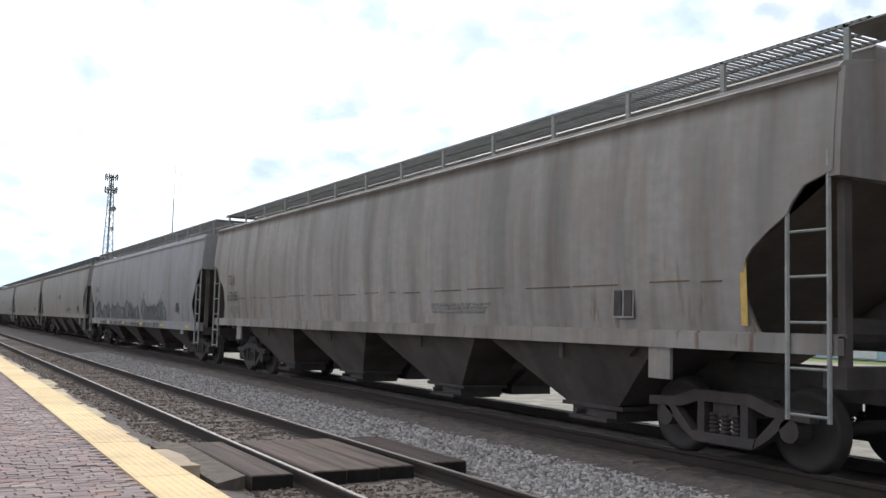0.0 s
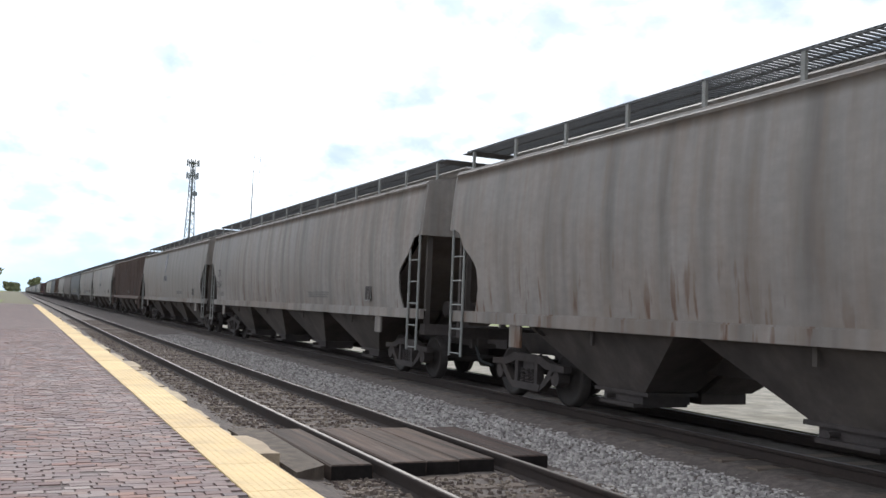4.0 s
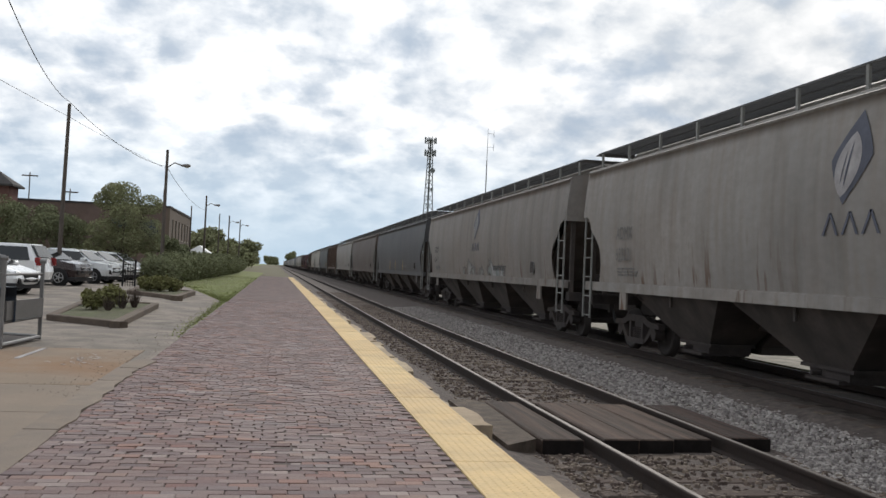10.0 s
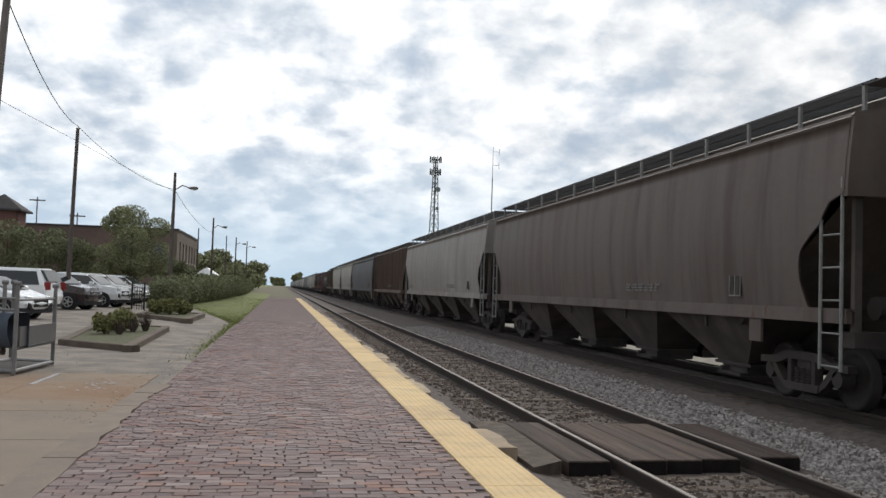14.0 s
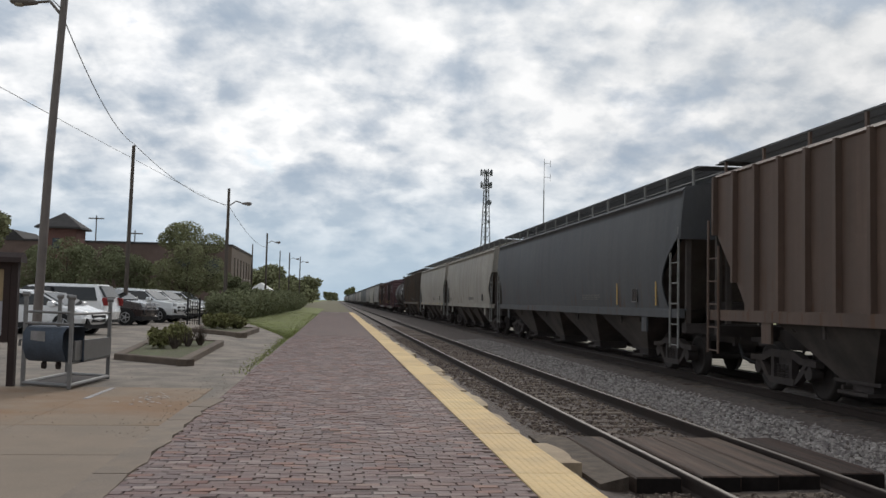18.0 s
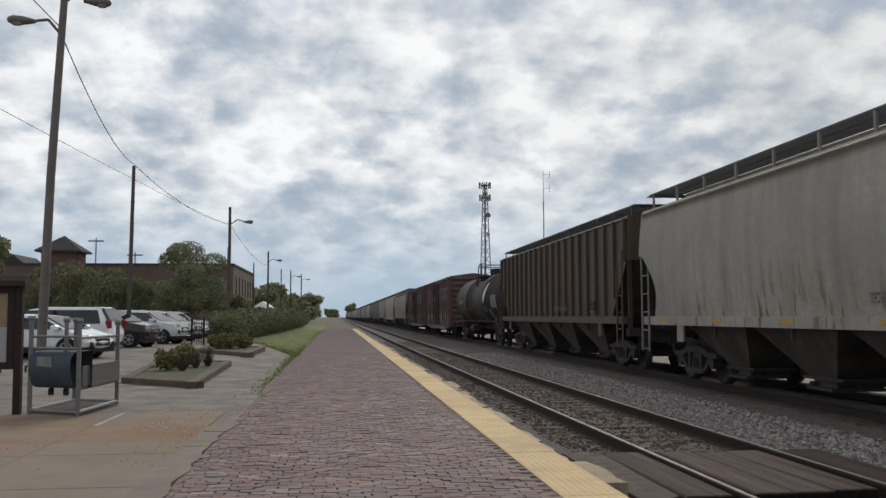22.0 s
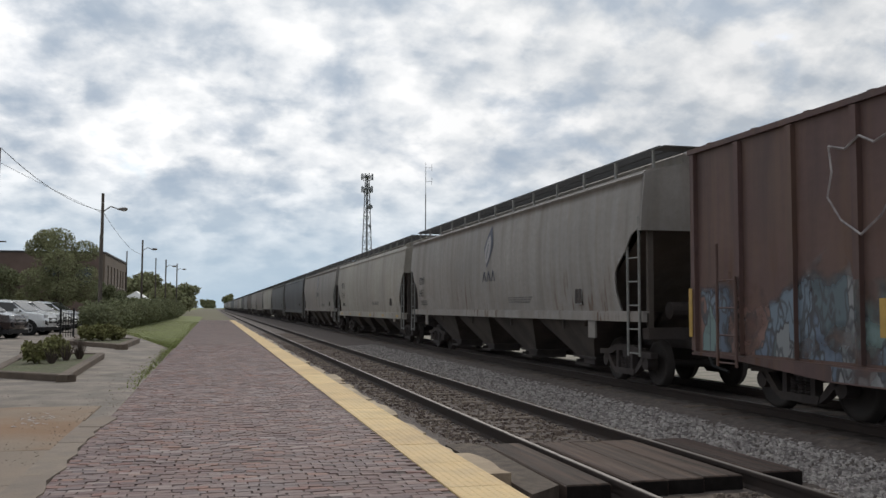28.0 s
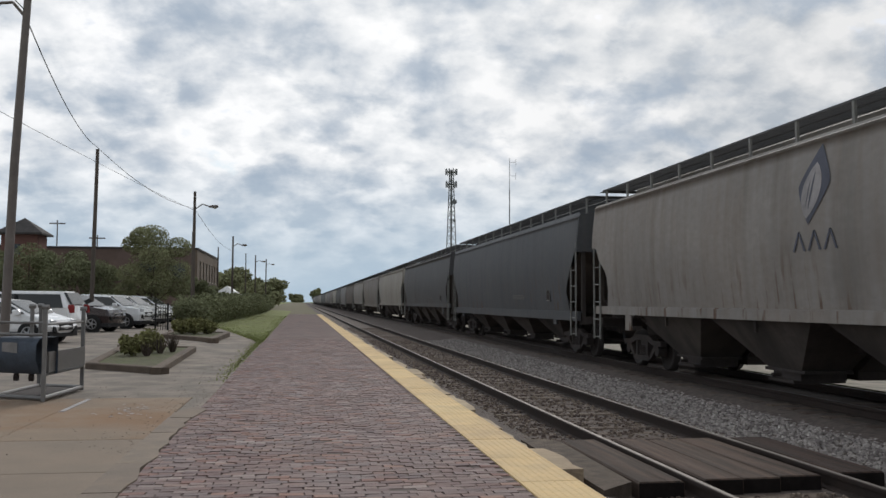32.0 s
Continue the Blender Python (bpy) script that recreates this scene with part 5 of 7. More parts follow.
def graffiti_paint(name, fills, line, top_z, size, cover=0.5):
    """Overlapping sprayed letter forms: warped cells with dark outlines, worn away in patches."""
    m = bpy.data.materials.new(name)
    m.use_nodes = True
    nd, lk = m.node_tree.nodes, m.node_tree.links
    b = nd["Principled BSDF"]
    b.inputs["Roughness"].default_value = 0.65
    tc = nd.new("ShaderNodeTexCoord")
    mp = nd.new("ShaderNodeMapping")
    mp.inputs["Scale"].default_value = (0.0, 1.5 * size, 0.75 * size)
    lk.new(tc.outputs["Object"], mp.inputs[0])
    nz = nd.new("ShaderNodeTexNoise")
    nz.inputs["Scale"].default_value, nz.inputs["Detail"].default_value = 1.6, 2.0
    lk.new(mp.outputs[0], nz.inputs["Vector"])
    warp = nd.new("ShaderNodeMix")
    warp.data_type = "VECTOR"
    warp.inputs[0].default_value = 0.55
    lk.new(mp.outputs[0], warp.inputs[4])
    lk.new(nz.outputs["Color"], warp.inputs[5])
    v1, v2 = nd.new("ShaderNodeTexVoronoi"), nd.new("ShaderNodeTexVoronoi")
    v2.feature = "DISTANCE_TO_EDGE"
    for v in (v1, v2):
        v.inputs["Scale"].default_value = 2.2
        lk.new(warp.outputs[1], v.inputs["Vector"])
    sep = nd.new("ShaderNodeSeparateColor")
    lk.new(v1.outputs["Color"], sep.inputs[0])
    rp = nd.new("ShaderNodeValToRGB")
    rp.color_ramp.interpolation = "CONSTANT"
    el = rp.color_ramp.elements
    while len(el) < len(fills):
        el.new(0.5)
    for k, c in enumerate(fills):
        el[k].position, el[k].color = k / len(fills), (*c, 1)
    lk.new(sep.outputs[0], rp.inputs[0])
    edge = nd.new("ShaderNodeMapRange")
    for k, v in zip((1, 2, 3, 4), (0.015, 0.045, 1.0, 0.0)):
        edge.inputs[k].default_value = v
    lk.new(v2.outputs["Distance"], edge.inputs[0])

    def mix(f, a, c):
        x = nd.new("ShaderNodeMix")
        x.data_type = "RGBA"
        for s_, val in ((x.inputs[0], f), (x.inputs[6], a), (x.inputs[7], c)):
            if isinstance(val, tuple):
                s_.default_value = (*val, 1)
            else:
                lk.new(val, s_)
        return x.outputs[2]

    wv = nd.new("ShaderNodeTexWave")
    wv.inputs["Scale"].default_value, wv.inputs["Distortion"].default_value, wv.inputs["Detail"].default_value, wv.inputs["Detail Scale"].default_value = 1.1, 11.0, 2.5, 1.3
    lk.new(mp.outputs[0], wv.inputs["Vector"])
    pen = nd.new("ShaderNodeMapRange")
    for k, v in zip((1, 2, 3, 4), (0.0, 0.14, 0.85, 0.0)):
        pen.inputs[k].default_value = v
    lk.new(wv.outputs["Fac"], pen.inputs[0])
    col = mix(pen.outputs[0], mix(edge.outputs[0], rp.outputs[0], line), line)
    wear = nd.new("ShaderNodeTexNoise")
    wear.inputs["Scale"].default_value, wear.inputs["Detail"].default_value = 1.1, 7.0
    lk.new(tc.outputs["Object"], wear.inputs["Vector"])
    w = nd.new("ShaderNodeMapRange")
    for k, v in zip((1, 2, 3, 4), (cover - 0.06, cover + 0.1, 0.0, 1.0)):
        w.inputs[k].default_value = v
    lk.new(col, b.inputs["Base Color"])
    # bare patches, more of them towards the uneven upper edge
    sx = nd.new("ShaderNodeSeparateXYZ")
    lk.new(tc.outputs["Object"], sx.inputs[0])
    top = nd.new("ShaderNodeMapRange")
    for k, v in zip((1, 2, 3, 4), (top_z - 0.45, top_z + 0.1, 0.0, 0.3)):
        top.inputs[k].default_value = v
    lk.new(sx.outputs[2], top.inputs[0])
    add = nd.new("ShaderNodeMath")
    add.operation = "ADD"
    lk.new(wear.outputs[0], add.inputs[0])
    lk.new(top.outputs[0], add.inputs[1])
    lk.new(add.outputs[0], w.inputs[0])
    solid = nd.new("ShaderNodeMath")
    solid.operation = "SUBTRACT"
    solid.inputs[0].default_value = 1.0
    lk.new(w.outputs[0], solid.inputs[1])
    lk.new(solid.outputs[0], b.inputs["Alpha"])
    return m


graffiti_a = graffiti_paint("graffiti_on_maroon", [(0.29, 0.29, 0.28), (0.20, 0.18, 0.175), (0.12, 0.08, 0.09), (0.31, 0.305, 0.29), (0.21, 0.24, 0.245), (0.26, 0.25, 0.24), (0.25, 0.21, 0.17)], (0.05, 0.042, 0.044), 1.8, 1.3, 0.62)
graffiti_b = graffiti_paint("graffiti_on_brown", [(0.15, 0.19, 0.23), (0.21, 0.22, 0.225), (0.12, 0.15, 0.20), (0.15, 0.21, 0.205), (0.19, 0.11, 0.09), (0.25, 0.25, 0.25), (0.10, 0.13, 0.145)], (0.06, 0.06, 0.065), 1.85, 1.4, 0.62)
graffiti_c = graffiti_paint("graffiti_on_door", [(0.10, 0.06, 0.05), (0.17, 0.16, 0.14), (0.07, 0.04, 0.04), (0.12, 0.10, 0.08)], (0.03, 0.025, 0.02), 2.0, 1.4, 0.5)
graffiti_d = graffiti_paint("dark_tag_on_grey", [(0.05, 0.052, 0.05), (0.085, 0.092, 0.08), (0.045, 0.044, 0.05), (0.125, 0.13, 0.12), (0.065, 0.06, 0.062)], (0.04, 0.039, 0.041), 2.02, 2.6, 0.55)
graffiti_e = graffiti_paint("pale_tag_on_grey", [(0.28, 0.275, 0.26), (0.24, 0.225, 0.205), (0.31, 0.305, 0.295), (0.22, 0.165, 0.14), (0.20, 0.22, 0.21)], (0.15, 0.135, 0.125), 2.0, 1.0, 0.5)

S = [-25.7, -4.64, 17.0, 38.9, 60.5, 82.8, 104.95, 124.15, 146.3, 167.9, 189.7, 210.7, 232.9, 251.6, 274.2, 292.3, 310.6, 329.8, 346.9, 364.5, 383.8, 404.4, 425.3, 446.3]
HC = "grain_hopper_car"
two = (mark_blue, mark_grey)


def train():
    emb = lambda y, z=3.15, k=0.56, a=mark_slate, b=mark_pale: (y, z, k, a, b)
    hopper_car(HC, "weathered grey covered hopper car at the head of the cut", S[0], S[1], paint_grey, deck=ladder_mat)
    hopper_car(HC, "grey-brown covered hopper car streaked with grime", S[1], S[2], paint_tan, sill_marks="bars", text=["TILX", "650186"], text_at=1.97, seam=True, deck=ladder_mat)
    hopper_car(HC, "light grey hopper car with a dark tagged lower side", S[2], S[3], paint_grey, style="straight", sill_marks=True, graffiti=(1.0, graffiti_d), text=["ADMX", "6214"], text_at=2.1, text_z=2.42, deck=ladder_mat)
    hopper_car(HC, "tan hopper car with a leaf emblem and yellow marks", S[3], S[4], paint_tan, logo=emb(0.46, a=mark_faint, b=mark_grey), sill_marks="bars")
    hopper_car(HC, "tan grey hopper car with black reporting letters", S[4], S[5], paint_tan, text=["CITX", "700647"], text_at=1.83)
    hopper_car(HC, "pale grey hopper car with a faded emblem", S[5], S[6], paint_stone, logo=emb(1.0))
    hopper_car("ribbed_hopper_car", "brown ribbed hopper car streaked with rust", S[6], S[7], paint_ribbed, style="ribbed")
    hopper_car(HC, "pale grey hopper car with white emblem and numbers", S[7], S[8], paint_pale, logo=emb(0.77, z=3.05), text=["ADMX", "63323"], text_at=2.57, text_mat=mark_faint)
    hopper_car(HC, "pale hopper car with dark emblem and faded graffiti", S[8], S[9], paint_stone, logo=emb(0.15, a=mark_slate, b=mark_grey), graffiti=(0.72, graffiti_e, -4.2, 2.2), text=["ADMX", "63447"], text_at=2.5)
    hopper_car(HC, "dark slate grey hopper car with yellow marks", S[9], S[10], paint_slate, sill_marks="slants")
    hopper_car(HC, "rusty brown hopper car stained with streaks", S[10], S[11], paint_umber)
    hopper_car(HC, "pale grey hopper car with a stained side", S[11], S[12], paint_pale, text=["", "64"])
    hopper_car("ribbed_hopper_car", "rust brown ribbed hopper car", S[12], S[13], paint_rust, style="ribbed")
    hopper_car(HC, "dark blue-grey hopper car", S[13], S[14], paint_blue, style="oval", sill_marks="bars")
    hopper_car(HC, "cream hopper car with a dusty side", S[14], S[15], paint_cream, style="oval", text=["STI", "624"], text_at=1.5, text_z=2.5)
    hopper_car(HC, "cream hopper car with orange sill reflectors", S[15], S[16], paint_cream, style="oval", sill_marks=True)
    hopper_car("ribbed_hopper_car", "olive tan ribbed hopper car", S[16], S[17], paint_olive, style="ribbed")
    tank_car(S[17], S[18])
    boxcar(S[18], S[19], paint_maroon, "maroon boxcar with white letters and graffiti", 1, True)
    boxcar(S[19], S[20], paint_brown, "brown ribbed boxcar covered with graffiti", 2, True)
    hopper_car(HC, "pale hopper car with a blue leaf emblem", S[20], S[21], paint_pale, logo=emb(-0.3, z=3.08), text=["ADMX", "64355"])
    hopper_car(HC, "cream white hopper car with black reporting letters", S[21], S[22], paint_cream, style="straight", sill_marks=True, text=["MWCX", "481139"], text_at=2.35, text_size=0.4, text_z=2.5)
    hopper_car(HC, "pale hopper car with dark streaks and leaf emblem", S[22], S[23], paint_pale, logo=emb(-0.06))
    far = [paint_blue, paint_slate, paint_cream, paint_tan, paint_pale, paint_umber, paint_grey, paint_slate, paint_cream, paint_tan, paint_grey, paint_pale, paint_slate]
    y = S[23]
    for k in range(26):
        y1 = y + 21.25
        hopper_car(HC, "grey covered hopper car far back in the train", y, y1, far[k % len(far)], far=k > 1, style="round" if k % 3 else "straight")
        y = y1


train()

# ---- the station side: parking lot, planters, poles, building ----
def lot_z(y):
    return 0.104 + min(0.14, max(0.0, (y - 9.8) * 0.0075))


def rising_lot():
    ys = [6.996, 9.79, 12, 15, 18, 21, 24, 30, 40, 70, 120]
    def ground_at(x, y):
        return float(np.interp(x, [-7.2, -6.0, BRICK_L], [lot_z(y), 0.5 * lot_z(y) + 0.055, 0.108]))

    s = Shape().grid([[(-60, y, lot_z(y)), (-20, y, lot_z(y)), (-7.2, y, lot_z(y)), (-6.0, y, 0.5 * lot_z(y) + 0.055), (BRICK_L - 0.006, y, 0.108)] for y in ys])
    single("parking_lot", s, lot_mat, "worn pale asphalt lot rising beyond the platform", "parking lot", kind="structure")
    g = Shape()
    rows = []
    for k in range(70):
        y = 28.0 + k * 1.6
        xl = BRICK_L - 0.15 - min(3.9, max(0.0, y - 28.0) * 0.2) + (0.18 * math.sin(y * 1.3) + 0.1 * math.sin(y * 3.1))
        xr = BRICK_L - 0.02 + 0.1 * math.sin(y * 1.7)
        rows.append([(xl + (xr - xl) * u, y, ground_at(xl + (xr - xl) * u, y) + (0.035 if 0 < u < 1 else 0.012)) for u in (0, 0.15, 0.35, 0.5, 0.65, 0.85, 1)])
    g.grid(rows)
    single("grass_verge", g, grass_mat, "rough green grass verge beside the bricks", "grass", kind="structure")
    far = Shape().grid([[(-14.0, y, 0.02), (-9.0, y, 0.06), (-5.0, y, 0.04), (-1.35, y, -0.04)] for y in (PLAT_END + 0.02, 125, 160, 240, 400, 900, 1300)])
    single("dry_verge", far, dry_grass_mat, "dry trodden grass where the platform ends", "grass", kind="structure")
    rng = random.Random(4)
    b = Shape()
    for _ in range(20000):
        y = 27.0 + 60 * rng.random() ** 1.6
        x = rng.uniform(max(-8.9, -5.25 - (y - 27.0) * 0.2), BRICK_L + 0.03)
        if rng.random() < 0.07:
            y, x = 9 + 19 * rng.random() ** 0.6, BRICK_L - abs(rng.gauss(0, 0.14))
        h, a, w = rng.uniform(0.02, 0.055), rng.random() * 6.28, 0.012
        z = ground_at(x, y) + 0.02
        b.add([(x - w * math.cos(a), y - w * math.sin(a), z), (x + w * math.cos(a), y + w * math.sin(a), z), (x + rng.uniform(-0.06, 0.06), y + rng.uniform(-0.06, 0.06), z + h)], [(0, 1, 2)])
    grit = Shape()
    for _ in range(1500):
        y = 1.5 + 26 * rng.random() ** 1.5
        x = BRICK_L - 0.06 - abs(rng.gauss(0, 0.35)) if rng.random() < 0.45 else rng.uniform(-11.5, BRICK_L - 0.05)
        r, a = rng.uniform(0.004, 0.016), rng.random() * 6.28
        z = (ground_at(x, y) if y > 7 else 0.108) + 0.001
        grit.add([(x + r * math.cos(a), y + r * math.sin(a), z), (x + r * math.cos(a + 2.0), y + r * math.sin(a + 2.0), z), (x + r * math.cos(a + 4.1), y + r * math.sin(a + 4.1), z), (x, y, z + r * 0.7)], [(0, 1, 3), (1, 2, 3), (2, 0, 3)])
    single("loose_grit", grit, dark_stone, "scattered grit and small stones on the lot", "gravel", kind="stuff")
    single("grass_blades", b, blade_mat, "uneven blades of grass and weeds", "grass", kind="stuff")


rising_lot()


def leaf_cloud(s, centre, radii, n, size, rng, inner=0.45):
    cx, cy, cz = centre
    for _ in range(n):
        a, u = rng.random() * 6.283, rng.uniform(-1, 1)
        r = inner + (1 - inner) * rng.random() ** 0.5
        q = math.sqrt(1 - u * u)
        p = Vector((cx + radii[0] * r * q * math.cos(a), cy + radii[1] * r * q * math.sin(a), cz + radii[2] * r * u))
        d = Vector((rng.gauss(0, 1), rng.gauss(0, 1), rng.gauss(0, 1))).normalized()
        e = d.orthogonal().normalized()
        k = size * rng.uniform(0.6, 1.4)
        s.add([p - d * k, p + e * k * 0.5, p + d * k, p - e * k * 0.5], [(0, 1, 2, 3)])


def tree(x, y, z, height, spread, seed, label, leaves=2600, size=0.16, mat=None, name="tree", low=False):
    rng = random.Random(seed)
    t = thing(name, label, "tree", at=(x, y, z))
    w = Shape()
    trunk = height * (0.16 if low else 0.34)
    w.tube((0, 0, -0.1), (0.05, 0, trunk), 0.035 * height * 0.6, 9, 0.02 * height * 0.7)
    crown = Shape()
    n = 11
    for i in range(n):
        a = i * 2.4 + rng.random()
        rr = spread * rng.uniform(0.25, 0.72)
        tip = Vector((rr * math.cos(a), rr * math.sin(a), height * rng.uniform(0.22 if low else 0.45, 0.9)))
        start = Vector((0.03, 0, trunk * rng.uniform(0.6, 1.0)))
        mid = start.lerp(tip, 0.5) + Vector((0, 0, height * 0.04))
        w.tube(start, mid, 0.012 * height, 6, 0.008 * height).tube(mid, tip, 0.008 * height, 6, 0.003 * height)
        k = rng.uniform(0.28, 0.46) * spread
        leaf_cloud(crown, tip, (k, k, k * 0.75), leaves // n, size, rng)
    leaf_cloud(crown, (0, 0, height * (0.5 if low else 0.68)), (spread * 0.6, spread * 0.6, height * (0.42 if low else 0.27)), leaves // 3, size, rng, 0.2)
    part("trunk", w, bark_mat, t)
    part("crown", crown, mat or leaf_mat, t)
    return t


def shrub(x, y, z, h, r, seed, mat, label, n=700, size=0.08, name="shrub", group=""):
    rng = random.Random(seed)
    t = thing(name, label, "shrub", group, at=(x, y, z))
    w, c = Shape(), Shape()
    for i in range(7):
        a = i * 0.9 + rng.random()
        tip = Vector((r * 0.6 * math.cos(a), r * 0.6 * math.sin(a), h * rng.uniform(0.5, 0.85)))
        w.tube((0, 0, -0.03), tip, 0.02 * h + 0.006, 5, 0.005)
        leaf_cloud(c, (tip.x, tip.y, tip.z * 0.85), (r * 0.5, r * 0.5, h * 0.36), n // 8, size, rng, 0.3)
    leaf_cloud(c, (0, 0, h * 0.45), (r * 0.85, r * 0.85, h * 0.45), n // 4, size, rng, 0.6)
    part("branchwork", w, bark_mat, t)
    part("foliage", c, mat, t)
    return t


def planter(corners, h, label):
    """A low timber-edged bed; corners in order round it."""
    p = thing("planter", label, "planter", "planters beside the platform")
    n = len(corners)
    for i in range(n):
        (ax, ay), (bx, by) = corners[i], corners[(i + 1) % n]
        d = Vector((bx - ax, by - ay, 0))
        u = d.normalized()
        q = Vector((-u.y, u.x, 0)) * 0.11
        za, zb = lot_z(ay) - 0.05, lot_z(by) - 0.05
        a, b = Vector((ax, ay, 0)) - u * 0.0, Vector((bx, by, 0))
        steps = 2 if d.length > 3 else 1
        for k in range(steps):
            c, e = a.lerp(b, k / steps) + u * 0.01, a.lerp(b, (k + 1) / steps) - u * 0.01
            zc, ze = za + (zb - za) * k / steps, za + (zb - za) * (k + 1) / steps
            vs = []
            for pt, zz in ((c, zc), (e, ze)):
                vs += [(pt.x, pt.y, zz), (pt.x + 2 * q.x, pt.y + 2 * q.y, zz), (pt.x + 2 * q.x, pt.y + 2 * q.y, zz + h - 0.02), (pt.x + 1.8 * q.x, pt.y + 1.8 * q.y, zz + h), (pt.x + 0.2 * q.x, pt.y + 0.2 * q.y, zz + h), (pt.x, pt.y, zz + h - 0.02)]
            part("edge_timber", Shape().add(vs, [(0, 1, 2, 3, 4, 5), (11, 10, 9, 8, 7, 6)] + [(i2, (i2 + 1) % 6, (i2 + 1) % 6 + 6, i2 + 6) for i2 in range(6)]), timber_edge, p)
    part("soil", Shape().add([(x, y, lot_z(y) + h * 0.55) for x, y in corners], [tuple(range(n))]), soil_mat, p)


def beds():
    planter([(-6.49, 11.7), (-6.66, 19.8), (-8.95, 20.7), (-8.35, 13.3)], 0.19, "low timber-edged planter with shrubs and soil")
    planter([(-6.62, 24.6), (-6.47, 30.4), (-9.1, 33.0), (-8.87, 28.2)], 0.2, "low timber-edged planter with rounded bushes")
    for k, (x, y, h, r) in enumerate(((-7.85, 16.1, 0.5, 0.3), (-7.6, 17.4, 0.62, 0.36), (-8.2, 17.9, 0.45, 0.3))):
        shrub(x, y, lot_z(y) + 0.1, h, r, 30 + k, shrub_mat, "small yellow-green shrub in a planter", 900, 0.05)
    for k, (x, y, h) in enumerate(((-7.28, 17.0, 0.5), (-7.05, 17.6, 0.55), (-7.45, 15.9, 0.4))):
        rng = random.Random(50 + k)
        s = Shape()
        for _ in range(60):
            a, l = rng.random() * 6.28, rng.uniform(0.4, 1.0) * h
            q = rng.uniform(0.05, 0.22)
            s.tube((0.05 * math.cos(a), 0.05 * math.sin(a), 0), (q * math.cos(a), q * math.sin(a), l), 0.008, 4, 0.003)
        o = single("ornamental_grass", s, bark_mat, "dry reddish ornamental grass clump in a planter", "plant")
        o.location = (x, y, lot_z(y) + 0.1)
    for k, (x, y, h, r) in enumerate(((-8.3, 29.6, 0.56, 0.4), (-7.75, 29.2, 0.64, 0.42), (-7.3, 29.6, 0.55, 0.4), (-8.0, 30.6, 0.6, 0.42))):
        shrub(x, y, lot_z(y) + 0.1, h, r, 40 + k, shrub_mat, "rounded yellow-green bush in a planter", 1000, 0.06)
    rng = random.Random(77)
    y = 42.0
    k = 0
    while y < 118:
        f = (y - 38) / 80
        x = -9.5 + 0.9 * min(1, (y - 38) / 30) + rng.uniform(-0.25, 0.25)
        h = 1.5 + 0.55 * min(1, f * 2.2) + rng.uniform(-0.25, 0.25)
        shrub(x, y, 0.22, h, 1.0 + 0.5 * f, 100 + k, hedge_mat, "dense dark green hedge shrub", 3200, 0.075, "hedge_shrub", "hedge beside the lot")
        if y > 62:
            shrub(x - 1.9, y + 0.8, 0.22, h * 0.95, 1.3, 300 + k, hedge_mat, "dense dark green hedge shrub", 1600, 0.1, "hedge_shrub", "hedge beside the lot")
        y += 1.9 + 1.2 * f
        k += 1


beds()


def trees():
    tree(-14.0, 59.0, 0.3, 6.9, 2.7, 1, "leafy green tree before the brick building", 14000, 0.075, low=True)
    for k, (x, y, h, r) in enumerate(((-23.0, 62, 5.3, 2.4), (-20.4, 60, 5.2, 2.2), (-18.0, 61, 4.9, 2.2), (-26.0, 64, 5.2, 2.5), (-12.0, 72, 3.6, 1.6))):
        tree(x, y, 0.2, h, r, 10 + k, "dark green ornamental tree beside the building", 6500, 0.085, hedge_mat, low=True)
    tree(-27.2, 55.0, 0.3, 7.0, 3.0, 20, "leafy tree at the edge of the lot", 3600, 0.17)
    tree(-30.5, 52.0, 0.3, 6.4, 3.0, 21, "leafy tree at the edge of the lot", 3000, 0.17)
    tree(-13.4, 130, 0.0, 6.8, 4.2, 22, "broad green tree beyond the hedge", 3200, 0.26)
    tree(-16.8, 138, 0.0, 6.6, 4.5, 25, "broad green tree beyond the hedge", 2600, 0.28)
    rng = random.Random(6)
    for k in range(12):
        tree(-10.3 - rng.uniform(0, 9), 165 + k * 13, 0, 5.6 + rng.uniform(-0.8, 1.2), 4.6, 60 + k, "distant green tree in a row along the track", 1500, 0.4, low=True)
    for k in range(7):
        tree((-12 if k < 4 else 6) + k * 2.0 + rng.uniform(-2, 2), 1180 + k * 12, 0, (11.0 if k < 4 else 19.0) + rng.uniform(-2.2, 1.0), 7.0, 80 + k, "far tree where the tracks vanish", 900, 1.3, low=True)
    for k in range(9):
        tree(70 + rng.uniform(-6, 10), 5 + k * 17, 0, 8 + rng.uniform(-1.5, 2), 5.0, 90 + k, "green tree behind the gravel yard", 1200, 0.4)


trees()


def utility_pole(x, y, z0, z1, r, label, lean=(0, 0)):
    p = thing("utility_pole", label, "utility pole", "timber poles along the lot", at=(x, y, z0))
    part("shaft", Shape().tube((0, 0, -0.3), (lean[0], lean[1], z1 - z0), r * 0.72, 12, r * 0.52), wood_pole, p, smooth=False)
    return p


